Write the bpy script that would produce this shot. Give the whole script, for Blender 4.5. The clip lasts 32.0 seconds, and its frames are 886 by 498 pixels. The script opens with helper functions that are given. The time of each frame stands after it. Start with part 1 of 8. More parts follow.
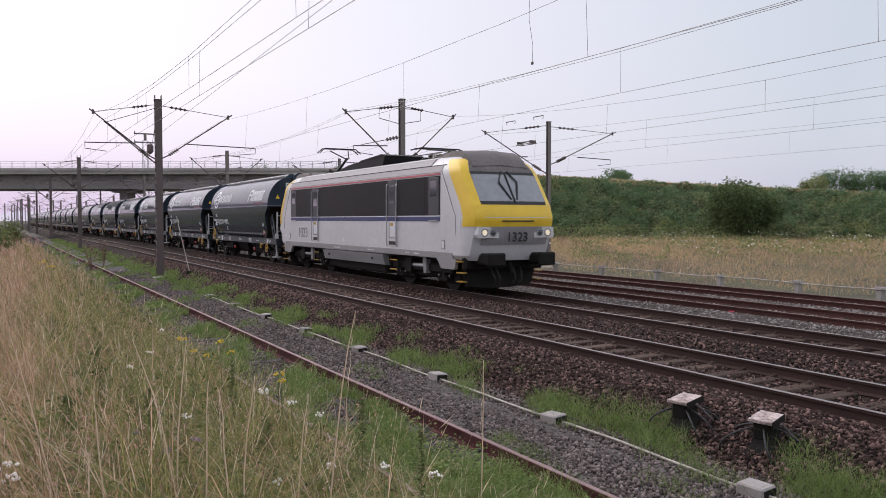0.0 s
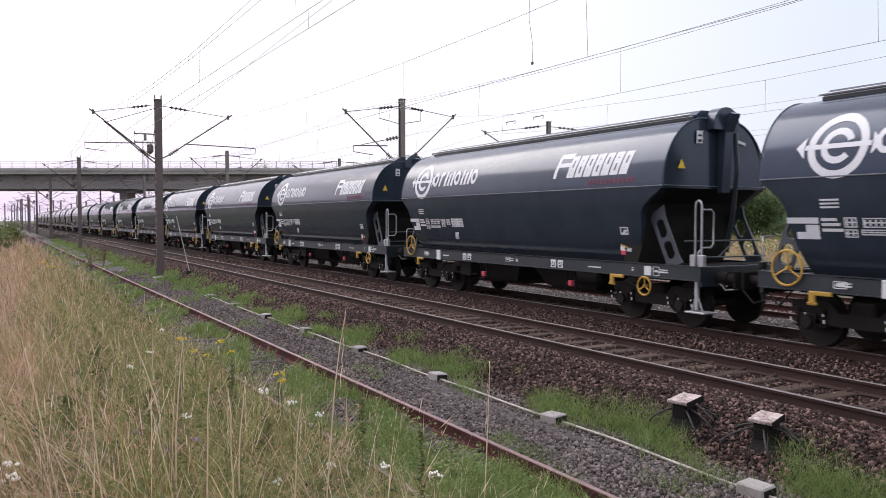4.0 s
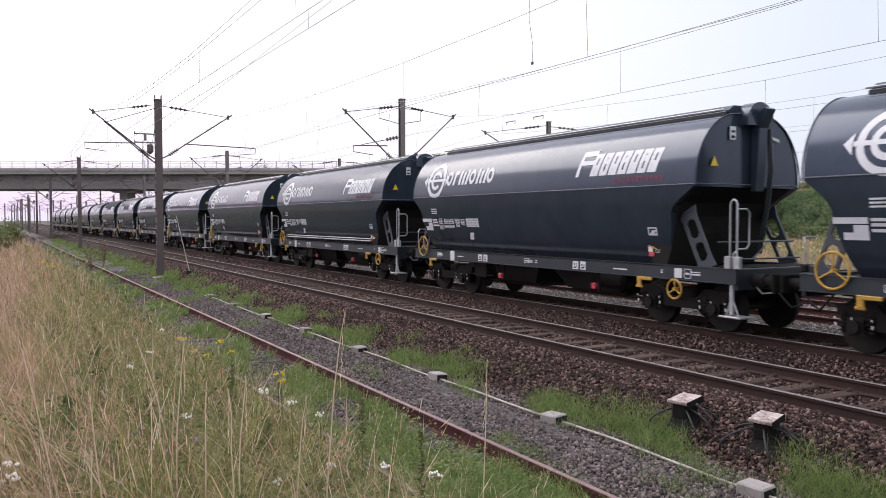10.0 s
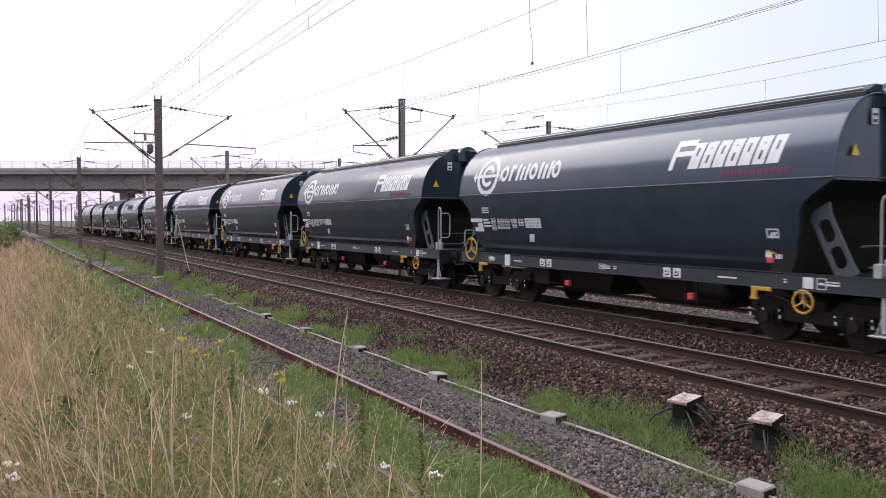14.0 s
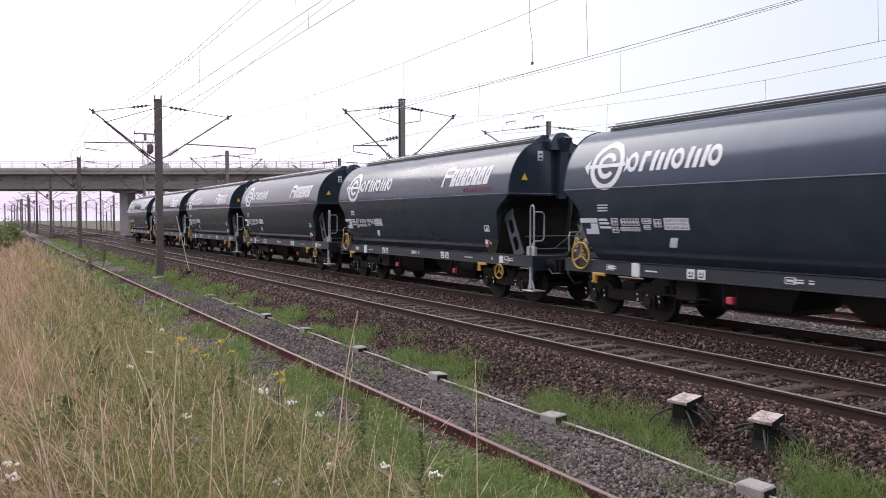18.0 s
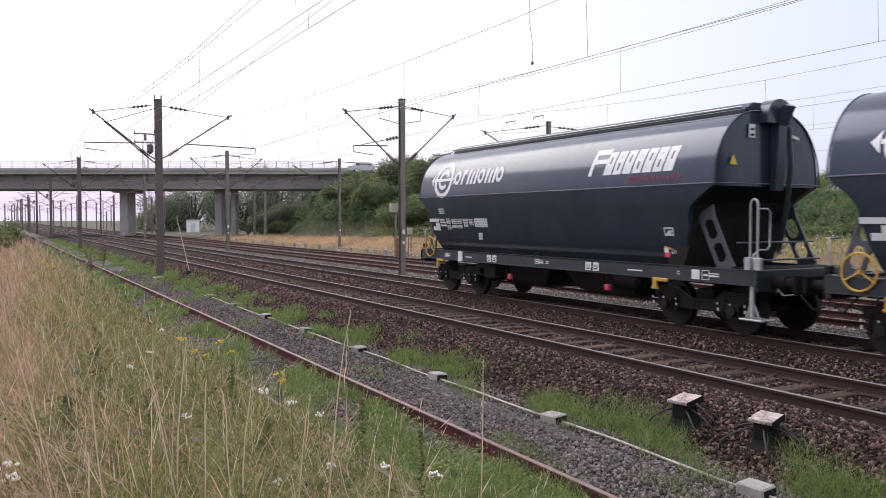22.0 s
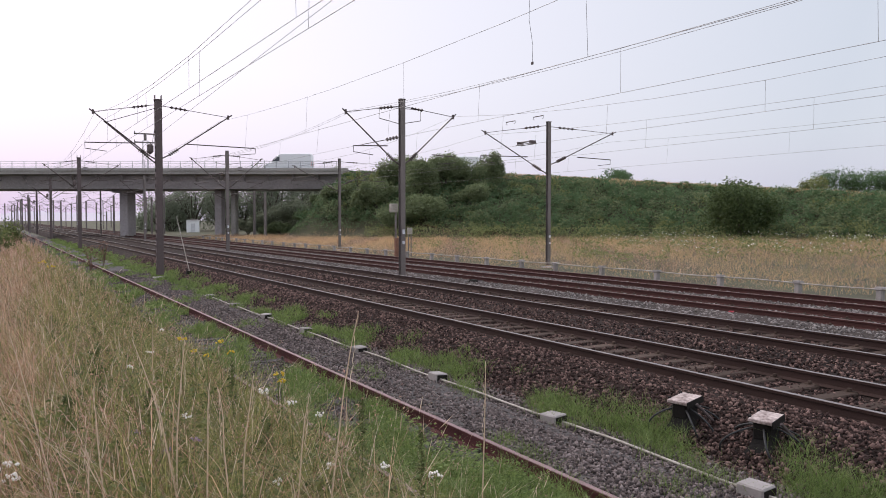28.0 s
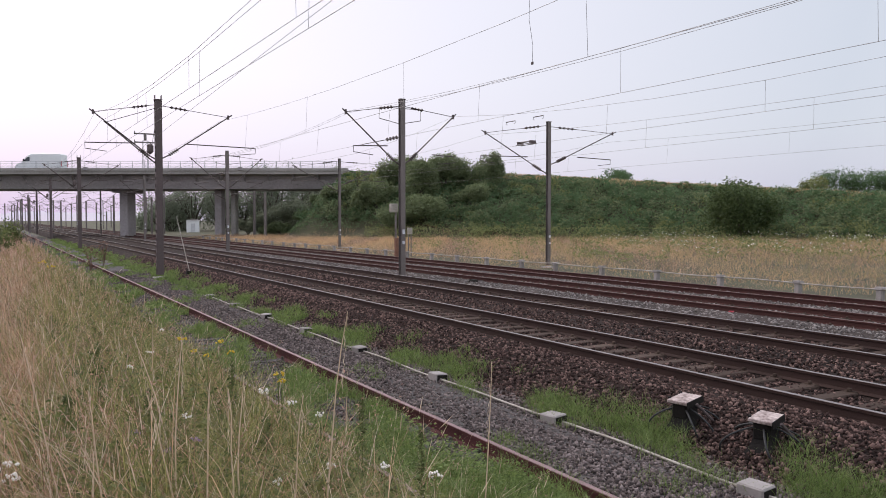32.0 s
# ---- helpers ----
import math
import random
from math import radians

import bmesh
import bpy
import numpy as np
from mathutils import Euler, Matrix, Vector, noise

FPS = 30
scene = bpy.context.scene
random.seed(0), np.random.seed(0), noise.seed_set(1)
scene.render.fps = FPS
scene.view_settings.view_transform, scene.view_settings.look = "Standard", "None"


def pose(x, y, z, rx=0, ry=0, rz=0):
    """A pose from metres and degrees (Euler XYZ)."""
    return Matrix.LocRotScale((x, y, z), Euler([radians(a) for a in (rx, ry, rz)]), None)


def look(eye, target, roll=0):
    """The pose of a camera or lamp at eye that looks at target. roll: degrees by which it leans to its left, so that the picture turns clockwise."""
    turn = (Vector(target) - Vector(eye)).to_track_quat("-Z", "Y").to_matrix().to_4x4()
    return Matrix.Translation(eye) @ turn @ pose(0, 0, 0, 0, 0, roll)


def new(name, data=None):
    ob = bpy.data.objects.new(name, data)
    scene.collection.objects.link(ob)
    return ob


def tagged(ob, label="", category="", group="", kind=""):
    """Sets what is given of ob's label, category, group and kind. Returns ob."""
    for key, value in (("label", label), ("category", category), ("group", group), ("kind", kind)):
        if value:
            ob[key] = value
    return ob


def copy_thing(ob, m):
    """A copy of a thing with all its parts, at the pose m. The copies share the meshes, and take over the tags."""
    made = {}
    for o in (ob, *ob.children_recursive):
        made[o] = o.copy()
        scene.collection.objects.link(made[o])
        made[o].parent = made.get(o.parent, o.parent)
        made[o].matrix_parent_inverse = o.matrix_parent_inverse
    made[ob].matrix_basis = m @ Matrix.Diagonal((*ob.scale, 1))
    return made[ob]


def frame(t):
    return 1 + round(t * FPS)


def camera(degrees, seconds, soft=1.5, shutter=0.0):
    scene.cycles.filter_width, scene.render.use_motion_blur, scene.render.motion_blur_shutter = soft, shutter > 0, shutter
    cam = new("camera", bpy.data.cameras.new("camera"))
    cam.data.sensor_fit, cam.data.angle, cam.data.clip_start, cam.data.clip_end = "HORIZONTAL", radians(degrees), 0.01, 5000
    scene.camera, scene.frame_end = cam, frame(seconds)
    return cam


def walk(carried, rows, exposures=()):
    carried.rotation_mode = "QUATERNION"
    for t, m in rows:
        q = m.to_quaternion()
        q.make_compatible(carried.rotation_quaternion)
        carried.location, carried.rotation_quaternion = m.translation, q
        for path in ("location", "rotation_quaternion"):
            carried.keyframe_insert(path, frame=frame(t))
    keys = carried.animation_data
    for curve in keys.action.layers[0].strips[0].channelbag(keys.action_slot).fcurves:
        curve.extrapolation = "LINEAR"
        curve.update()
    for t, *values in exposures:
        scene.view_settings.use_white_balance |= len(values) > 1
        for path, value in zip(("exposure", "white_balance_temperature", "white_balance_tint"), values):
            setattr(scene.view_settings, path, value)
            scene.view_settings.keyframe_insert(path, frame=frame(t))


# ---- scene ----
YAW, PITCH = 29.19, 2.07
EYE = Vector((0, 0, 2.78))
CAM_POSE = pose(EYE.x, EYE.y, EYE.z, 90 - PITCH, 0, -YAW)
cam = camera(57.7, 32.0, 0.9, 0.1)
walk(cam, [(0, CAM_POSE), (32, CAM_POSE)],
     [(0, 0.03), (1, 0.15), (2, 0.32), (3, 0.38), (6, 0.40), (21.5, 0.41), (22.5, 0.33), (23.3, 0.19), (24, 0.13), (32, 0.08)])

# ---- sky and sun: bright summer haze, veiled sun up the line ----
world = bpy.data.worlds.new("hazy_sky")
scene.world = world
world.use_nodes = True
wn, wl = world.node_tree.nodes, world.node_tree.links
wn.clear()
SUN_DIR = Vector((-0.24, 0.70, 0.66)).normalized()
sky = wn.new("ShaderNodeTexSky")
sky.sky_type, sky.sun_disc = "NISHITA", False
sky.sun_elevation, sky.sun_rotation = math.asin(SUN_DIR.z), math.atan2(SUN_DIR.x, SUN_DIR.y)
sky.air_density, sky.dust_density = 1.0, 4.0
coord = wn.new("ShaderNodeTexCoord")
dot = wn.new("ShaderNodeVectorMath")
dot.operation = "DOT_PRODUCT"
dot.inputs[1].default_value = Vector((-0.55, 0.80, 0.25)).normalized()
wl.new(coord.outputs["Generated"], dot.inputs[0])
ramp = wn.new("ShaderNodeValToRGB")
ramp.color_ramp.elements[0].position, ramp.color_ramp.elements[0].color = 0.52, (0.62, 0.66, 0.745, 1)
ramp.color_ramp.elements[1].position, ramp.color_ramp.elements[1].color = 0.92, (1.00, 0.945, 1.04, 1)
halve = wn.new("ShaderNodeMath")
halve.operation = "MULTIPLY_ADD"
halve.inputs[1].default_value, halve.inputs[2].default_value = 0.5, 0.5
wl.new(dot.outputs["Value"], halve.inputs[0])
wl.new(halve.outputs[0], ramp.inputs[0])
bg_sky, bg_haze, add, out = (wn.new("ShaderNodeBackground"), wn.new("ShaderNodeBackground"), wn.new("ShaderNodeAddShader"), wn.new("ShaderNodeOutputWorld"))
bg_sky.inputs["Strength"].default_value = 0.02
bg_haze.inputs["Strength"].default_value = 0.92
wl.new(sky.outputs[0], bg_sky.inputs[0])
back = ramp.color_ramp.elements.new(0.15)
back.color = (0.84, 0.86, 0.90, 1)
# the veil of cloud is brightest overhead
sep = wn.new("ShaderNodeSeparateXYZ")
wl.new(coord.outputs["Generated"], sep.inputs[0])
height = wn.new("ShaderNodeValToRGB")
hr = height.color_ramp.elements
hr[0].position, hr[0].color = 0.0, (0.95, 0.88, 0.97, 1)
hr[1].position, hr[1].color = 0.95, (1.42, 1.46, 1.54, 1)
for p, c in ((0.10, (1.0, 0.99, 1.0, 1)), (0.30, (1.0, 1.0, 1.0, 1)), (0.60, (1.25, 1.275, 1.32, 1))):
    hr.new(p).color = c
wl.new(sep.outputs["Z"], height.inputs[0])
tint = wn.new("ShaderNodeMix")
tint.data_type, tint.blend_type = "RGBA", "MULTIPLY"
tint.inputs[0].default_value = 1.0
wl.new(ramp.outputs[0], tint.inputs[6])
wl.new(height.outputs[0], tint.inputs[7])
# low over the line the haze is thick and lilac
lilac = wn.new("ShaderNodeValToRGB")
lr = lilac.color_ramp.elements
lr[0].position, lr[0].color = 0.0, (0.76, 0.70, 0.82, 1)
lr[1].position, lr[1].color = 0.17, (1, 0.985, 1, 1)
lr.new(0.075).color = (0.88, 0.84, 0.93, 1)
wl.new(sep.outputs["Z"], lilac.inputs[0])
bearing_fac = wn.new("ShaderNodeMapRange")
bearing_fac.inputs["From Min"].default_value, bearing_fac.inputs["From Max"].default_value = 0.60, 0.90
wl.new(halve.outputs[0], bearing_fac.inputs[0])
veil = wn.new("ShaderNodeMix")
veil.data_type, veil.blend_type = "RGBA", "MULTIPLY"
wl.new(bearing_fac.outputs[0], veil.inputs[0])
wl.new(tint.outputs[2], veil.inputs[6])
wl.new(lilac.outputs[0], veil.inputs[7])
wl.new(veil.outputs[2], bg_haze.inputs[0])
wl.new(bg_sky.outputs[0], add.inputs[0])
wl.new(bg_haze.outputs[0], add.inputs[1])
wl.new(add.outputs[0], out.inputs[0])
sun = new("sun", bpy.data.lights.new("sun", "SUN"))
sun.data.energy, sun.data.angle, sun.data.color = 1.3, radians(40), (1.0, 0.93, 0.84)
sun.matrix_basis = look(SUN_DIR * 60, (0, 0, 0))


# ---- materials ----
def mat(name, c1, c2=None, rough=0.6, metal=0.0, s1=2.0, s2=30.0, bump=0.0, island=0.0, objrand=0.0, c3=None, coat=0.0, space="Object", bdist=0.02, spec=0.5):
    m = bpy.data.materials.new(name)
    m.use_nodes = True
    n, l = m.node_tree.nodes, m.node_tree.links
    b = n["Principled BSDF"]
    b.inputs["Metallic"].default_value = metal
    b.inputs["Coat Weight"].default_value = coat
    b.inputs["Specular IOR Level"].default_value = spec
    c2 = c2 or c1
    tc = n.new("ShaderNodeTexCoord")
    big, small = n.new("ShaderNodeTexNoise"), n.new("ShaderNodeTexNoise")
    big.inputs["Scale"].default_value, small.inputs["Scale"].default_value = s1, s2
    big.inputs["Detail"].default_value, small.inputs["Detail"].default_value = 3, 4
    for t in (big, small):
        l.new(tc.outputs[space], t.inputs["Vector"])
    mixn = n.new("ShaderNodeMath")
    mixn.operation = "MULTIPLY_ADD"
    mixn.inputs[1].default_value = 0.5
    half = n.new("ShaderNodeMath")
    half.operation = "MULTIPLY"
    half.inputs[1].default_value = 0.5
    l.new(small.outputs["Fac"], half.inputs[0])
    l.new(big.outputs["Fac"], mixn.inputs[0])
    l.new(half.outputs[0], mixn.inputs[2])
    src = mixn.outputs[0]
    if island or objrand:
        if island:
            g = n.new("ShaderNodeNewGeometry").outputs["Random Per Island"]
        else:
            g = n.new("ShaderNodeObjectInfo").outputs["Random"]
        k = island or objrand
        mm = n.new("ShaderNodeMix")
        mm.inputs[0].default_value = k
        l.new(src, mm.inputs[2])
        l.new(g, mm.inputs[3])
        src = mm.outputs[0]
    r = n.new("ShaderNodeValToRGB")
    e = r.color_ramp.elements
    lo, hi = (0.05, 0.95) if (island or objrand) else (0.33, 0.67)
    e[0].position, e[0].color = lo, (*c1, 1)
    e[1].position, e[1].color = hi, (*c2, 1)
    if c3:
        x = e.new((lo + hi) / 2 + 0.12)
        x.color = (*c3, 1)
    l.new(src, r.inputs[0])
    l.new(r.outputs[0], b.inputs["Base Color"])
    rr = n.new("ShaderNodeMapRange")
    rr.inputs["To Min"].default_value, rr.inputs["To Max"].default_value = max(rough - 0.1, 0.02), min(rough + 0.1, 1)
    l.new(big.outputs["Fac"], rr.inputs[0])
    l.new(rr.outputs[0], b.inputs["Roughness"])
    if bump:
        bp = n.new("ShaderNodeBump")
        bp.inputs["Strength"].default_value, bp.inputs["Distance"].default_value = bump, bdist
        l.new(small.outputs["Fac"], bp.inputs["Height"])
        l.new(bp.outputs[0], b.inputs["Normal"])
    return m


def leafy(m, share=0.4):
    """Let light through thin leaves."""
    n, l = m.node_tree.nodes, m.node_tree.links
    b, o = n["Principled BSDF"], n["Material Output"]
    tr, mx = n.new("ShaderNodeBsdfTranslucent"), n.new("ShaderNodeMixShader")
    mx.inputs[0].default_value = share
    l.new(b.inputs["Base Color"].links[0].from_socket, tr.inputs["Color"])
    l.new(b.outputs[0], mx.inputs[1])
    l.new(tr.outputs[0], mx.inputs[2])
    l.new(mx.outputs[0], o.inputs["Surface"])
    return m


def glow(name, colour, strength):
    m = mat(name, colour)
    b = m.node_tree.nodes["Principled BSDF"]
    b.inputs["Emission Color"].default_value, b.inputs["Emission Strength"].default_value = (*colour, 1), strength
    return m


M_SOIL = mat("soil", (0.045, 0.036, 0.022), (0.11, 0.09, 0.05), 0.95, s1=0.4, s2=9, bump=0.6, c3=(0.075, 0.075, 0.032), bdist=0.05)
M_FIELD = mat("dry_field", (0.16, 0.12, 0.065), (0.30, 0.225, 0.13), 0.95, s1=0.3, s2=6, bump=0.5)
M_BALLAST = mat("ballast_bed", (0.014, 0.010, 0.009), (0.050, 0.034, 0.029), 0.95, s1=0.7, s2=26, bump=1.0, bdist=0.04, spec=0.1)
M_BALLAST_PALE = mat("pale_ballast_bed", (0.035, 0.028, 0.026), (0.11, 0.090, 0.083), 0.95, s1=0.7, s2=24, bump=1.0, bdist=0.04, spec=0.1)
M_STONE = mat("ballast_stones", (0.014, 0.0095, 0.0085), (0.235, 0.152, 0.132), 0.9, s1=1, s2=50, island=0.9, c3=(0.080, 0.049, 0.043), spec=0.12)
M_STONE_GREY = mat("grey_ballast_stones", (0.048, 0.038, 0.036), (0.26, 0.212, 0.203), 0.9, s1=1, s2=50, island=0.9, c3=(0.142, 0.113, 0.107), spec=0.15)
M_STONE_PALE = mat("pale_ballast_stones", (0.06, 0.05, 0.046), (0.32, 0.285, 0.27), 0.9, s1=1, s2=50, island=0.8, spec=0.15)
M_RAIL = mat("rail_steel_side", (0.026, 0.0135, 0.0115), (0.048, 0.0255, 0.021), 0.85, 0.1, s1=1.5, s2=60, bump=0.2, spec=0.3)
M_RAIL_RUST = mat("rusty_rail_side", (0.044, 0.018, 0.016), (0.076, 0.032, 0.028), 0.88, 0.0, s1=1.5, s2=60, bump=0.2, spec=0.2)
M_RAIL_TOP = mat("worn_rail_head", (0.15, 0.132, 0.132), (0.24, 0.215, 0.215), 0.5, 0.5, s1=2, s2=60)
M_RAIL_TOP_DULL = mat("dull_rail_head", (0.11, 0.066, 0.060), (0.20, 0.13, 0.12), 0.75, 0.1, s1=2, s2=60)
M_SLEEPER = mat("concrete_sleeper", (0.040, 0.027, 0.022), (0.115, 0.082, 0.066), 0.9, s1=2, s2=25, bump=0.3, objrand=0.55, spec=0.15)
M_SLEEPER_OLD = mat("rotten_sleeper", (0.035, 0.03, 0.027), (0.11, 0.10, 0.09), 0.95, s1=6, s2=50, bump=0.6, objrand=0.4)
M_CONCRETE = mat("weathered_concrete", (0.24, 0.22, 0.20), (0.42, 0.39, 0.37), 0.9, s1=0.25, s2=5, bump=0.15)
M_CONCRETE_DARK = mat("dark_concrete", (0.25, 0.225, 0.23), (0.40, 0.36, 0.365), 0.92, s1=0.2, s2=4, bump=0.15)
M_RAIL_RED = mat("red_rusted_rail_side", (0.045, 0.014, 0.016), (0.112, 0.037, 0.040), 0.85, s1=1.5, s2=50, bump=0.25, spec=0.2)
M_RAIL_RED_TOP = mat("red_rusted_rail_head", (0.15, 0.08, 0.08), (0.30, 0.195, 0.195), 0.6, s1=2.0, s2=40, bump=0.1)
M_BLOCK = mat("cable_block_concrete", (0.15, 0.13, 0.122), (0.44, 0.40, 0.385), 0.85, s1=7, s2=40, bump=0.3, objrand=0.3)
M_PIPE = mat("grey_plastic_pipe", (0.20, 0.165, 0.135), (0.48, 0.44, 0.39), 0.6, s1=2.5, s2=22)
M_MAST = mat("brown_painted_mast", (0.085, 0.063, 0.063), (0.15, 0.115, 0.113), 0.7, 0.2, s1=0.8, s2=25, bump=0.1)
M_MAST_GREY = mat("galvanised_mast", (0.13, 0.112, 0.107), (0.25, 0.215, 0.205), 0.55, 0.5, s1=0.8, s2=25)
M_WIRE = mat("copper_wire", (0.17, 0.16, 0.165), (0.25, 0.235, 0.24), 0.5, 0.4)
M_INSUL = mat("brown_insulator", (0.045, 0.03, 0.03), (0.09, 0.06, 0.055), 0.3)
M_GALV = mat("galvanised_steel", (0.30, 0.30, 0.31), (0.48, 0.48, 0.50), 0.45, 0.6, s1=4, s2=60)
M_WAGON = mat("blue_black_gloss_paint", (0.023, 0.031, 0.043), (0.034, 0.043, 0.058), 0.17, 0.0, s1=0.7, s2=2.2, bump=0.10, bdist=0.012, spec=0.5)
M_WAGON.node_tree.nodes["Principled BSDF"].inputs["Specular Tint"].default_value = (0.60, 0.69, 0.95, 1)
M_SEAM = mat("pale_seam_sealer", (0.10, 0.11, 0.13), (0.16, 0.17, 0.19), 0.5)
M_WAGON_FRAME = mat("grey_blue_frame_paint", (0.013, 0.019, 0.024), (0.023, 0.030, 0.037), 0.4, s1=1.5, s2=30)
# frame paint lightened to hold the sky that the gussets reflect
M_GUSSET = mat("sky_paled_frame_paint", (0.034, 0.040, 0.050), (0.052, 0.060, 0.074), 0.4, s1=1.5, s2=30)
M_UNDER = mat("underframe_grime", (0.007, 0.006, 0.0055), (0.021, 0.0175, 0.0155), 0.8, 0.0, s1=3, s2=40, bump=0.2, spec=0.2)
M_WHEEL = mat("wheel_steel", (0.010, 0.008, 0.007), (0.024, 0.019, 0.017), 0.7, 0.2, s1=4, s2=50, spec=0.3)
M_WHITE = mat("white_lettering", (0.58, 0.58, 0.61), (0.68, 0.68, 0.71), 0.5)
M_DECAL = mat("pale_grey_lettering", (0.5, 0.5, 0.52), (0.7, 0.7, 0.72), 0.5)
M_RED = mat("red_paint", (0.42, 0.03, 0.05), (0.55, 0.06, 0.09), 0.5)
M_CRIMSON = mat("dark_crimson_lettering", (0.13, 0.012, 0.04), (0.2, 0.02, 0.06), 0.4)
M_YELLOW = mat("yellow_paint", (0.66, 0.42, 0.02), (0.78, 0.52, 0.04), 0.4, s1=2, s2=30)
M_OCHRE = mat("ochre_yellow_paint", (0.36, 0.20, 0.025), (0.52, 0.31, 0.05), 0.5, s1=3, s2=40)
M_LOCO = mat("off_white_loco_paint", (0.50, 0.485, 0.50), (0.58, 0.565, 0.58), 0.38, s1=0.5, s2=5, coat=0.2)
M_LOCO_ROOF = mat("pale_grey_roof_paint", (0.23, 0.215, 0.225), (0.32, 0.30, 0.31), 0.6, s1=0.6, s2=8)
M_LOCO_GREY = mat("grey_skirt_paint", (0.21, 0.205, 0.205), (0.28, 0.27, 0.275), 0.55, s1=1, s2=14)
M_LOCO_DARK = mat("charcoal_panel_paint", (0.016, 0.0145, 0.016), (0.026, 0.024, 0.026), 0.5, spec=0.12, s1=1, s2=12)
M_LOCO_DOOR = mat("dark_grey_door_paint", (0.028, 0.028, 0.034), (0.045, 0.045, 0.053), 0.4, s1=1, s2=12)
M_ROOF_DARK = mat("brown_grey_roof", (0.085, 0.07, 0.068), (0.15, 0.128, 0.122), 0.65, s1=1, s2=10)
M_BLUE = mat("navy_stripe_paint", (0.022, 0.03, 0.10), (0.032, 0.045, 0.14), 0.4)
M_PINK = mat("faded_red_stripe", (0.48, 0.10, 0.12), (0.58, 0.17, 0.19), 0.5, s1=2, s2=20)
M_RUBBER = mat("black_rubber", (0.012, 0.012, 0.013), (0.025, 0.025, 0.026), 0.7)
M_NUM = mat("grey_numerals", (0.17, 0.17, 0.18), (0.23, 0.23, 0.24), 0.6)
# glass base colour raised to paint in part of the sky's reflection
M_SCREEN = mat("pale_reflecting_windscreen", (0.10, 0.10, 0.115), (0.15, 0.15, 0.165), 0.08, s1=1, s2=4, coat=1.0, spec=1.0)
M_LAMP = glow("lit_headlamp", (0.85, 0.70, 0.52), 0.5)
M_GLASS = mat("dark_tinted_glass", (0.030, 0.034, 0.042), (0.045, 0.05, 0.06), 0.06, s1=1, s2=4, coat=0.6)
M_DRY = leafy(mat("dry_grass", (0.10, 0.056, 0.033), (0.92, 0.665, 0.465), 0.8, s1=1.4, s2=7, island=0.80, c3=(0.54, 0.325, 0.21)))
M_PANICLE = leafy(mat("pinkish_panicles", (0.36, 0.19, 0.14), (0.68, 0.43, 0.34), 0.85, s1=1.0, s2=6, island=0.7))
M_STRAW = leafy(mat("meadow_straw", (0.40, 0.235, 0.115), (0.90, 0.63, 0.365), 0.85, s1=0.12, s2=0.9, island=0.5, c3=(0.67, 0.435, 0.245)))
M_SEED = leafy(mat("dry_seed_heads", (0.46, 0.34, 0.245), (0.82, 0.68, 0.53), 0.85, island=0.8))
M_GREEN = leafy(mat("green_grass", (0.060, 0.078, 0.02), (0.52, 0.475, 0.20), 0.7, s1=1.6, s2=8, island=0.7, c3=(0.25, 0.25, 0.075)))
M_FRESH = leafy(mat("fresh_green_weeds", (0.065, 0.11, 0.024), (0.27, 0.35, 0.105), 0.65, s1=1.2, s2=6, island=0.6))
M_WEED = leafy(mat("dull_green_weeds", (0.055, 0.075, 0.022), (0.21, 0.235, 0.085), 0.8, island=0.9))
M_LEAF = leafy(mat("hedge_leaves", (0.09, 0.15, 0.075), (0.235, 0.315, 0.155), 0.8, s1=0.16, s2=0.9, island=0.35, c3=(0.13, 0.20, 0.095), spec=0.2))
M_LEAF_DARK = leafy(mat("dark_bush_leaves", (0.115, 0.15, 0.08), (0.28, 0.32, 0.165), 0.8, s1=0.4, s2=2, island=0.45, spec=0.2))
# leaf green greyed and lightened: distant haze put into the colour
M_HAZY_LEAF = leafy(mat("haze_paled_leaves", (0.16, 0.19, 0.13), (0.36, 0.39, 0.29), 0.8, s1=0.3, s2=1.5, island=0.4, spec=0.2))
M_BUSH = leafy(mat("deep_green_bush_leaves", (0.045, 0.07, 0.03), (0.15, 0.195, 0.075), 0.7, island=0.6, spec=0.3))
M_LEAF_PALE = leafy(mat("olive_leaves", (0.14, 0.17, 0.06), (0.28, 0.29, 0.11), 0.7, island=0.75))
M_HERB = leafy(mat("yellow_green_herbs", (0.18, 0.21, 0.08), (0.34, 0.36, 0.15), 0.7, s1=0.3, s2=2, island=0.6))
M_RUST = mat("rust_brown_paint", (0.15, 0.07, 0.045), (0.26, 0.125, 0.085), 0.85, s1=3, s2=30)
M_BARK = mat("bark", (0.05, 0.04, 0.03), (0.12, 0.10, 0.08), 0.9, bump=0.5)
M_FLOWER_W = mat("white_umbels", (0.74, 0.70, 0.64), (0.88, 0.85, 0.79), 0.8, island=0.5)
M_FLOWER_Y = mat("yellow_flowers", (0.55, 0.36, 0.02), (0.72, 0.52, 0.04), 0.8, island=0.5)
M_FLOWER_M = mat("mauve_flowers", (0.26, 0.16, 0.28), (0.40, 0.28, 0.40), 0.8, island=0.5)
M_ASPHALT = mat("asphalt", (0.05, 0.05, 0.05), (0.09, 0.088, 0.085), 0.9, s1=0.3, s2=12)
M_CAR_SILVER = mat("silver_car_paint", (0.42, 0.42, 0.43), (0.48, 0.48, 0.49), 0.3, 0.6, coat=0.6)
M_CAR_BLUE = mat("grey_blue_car_paint", (0.12, 0.17, 0.22), (0.15, 0.20, 0.26), 0.3, 0.5, coat=0.6)
M_VAN = mat("white_van_paint", (0.78, 0.78, 0.79), (0.82, 0.82, 0.83), 0.35, coat=0.4)
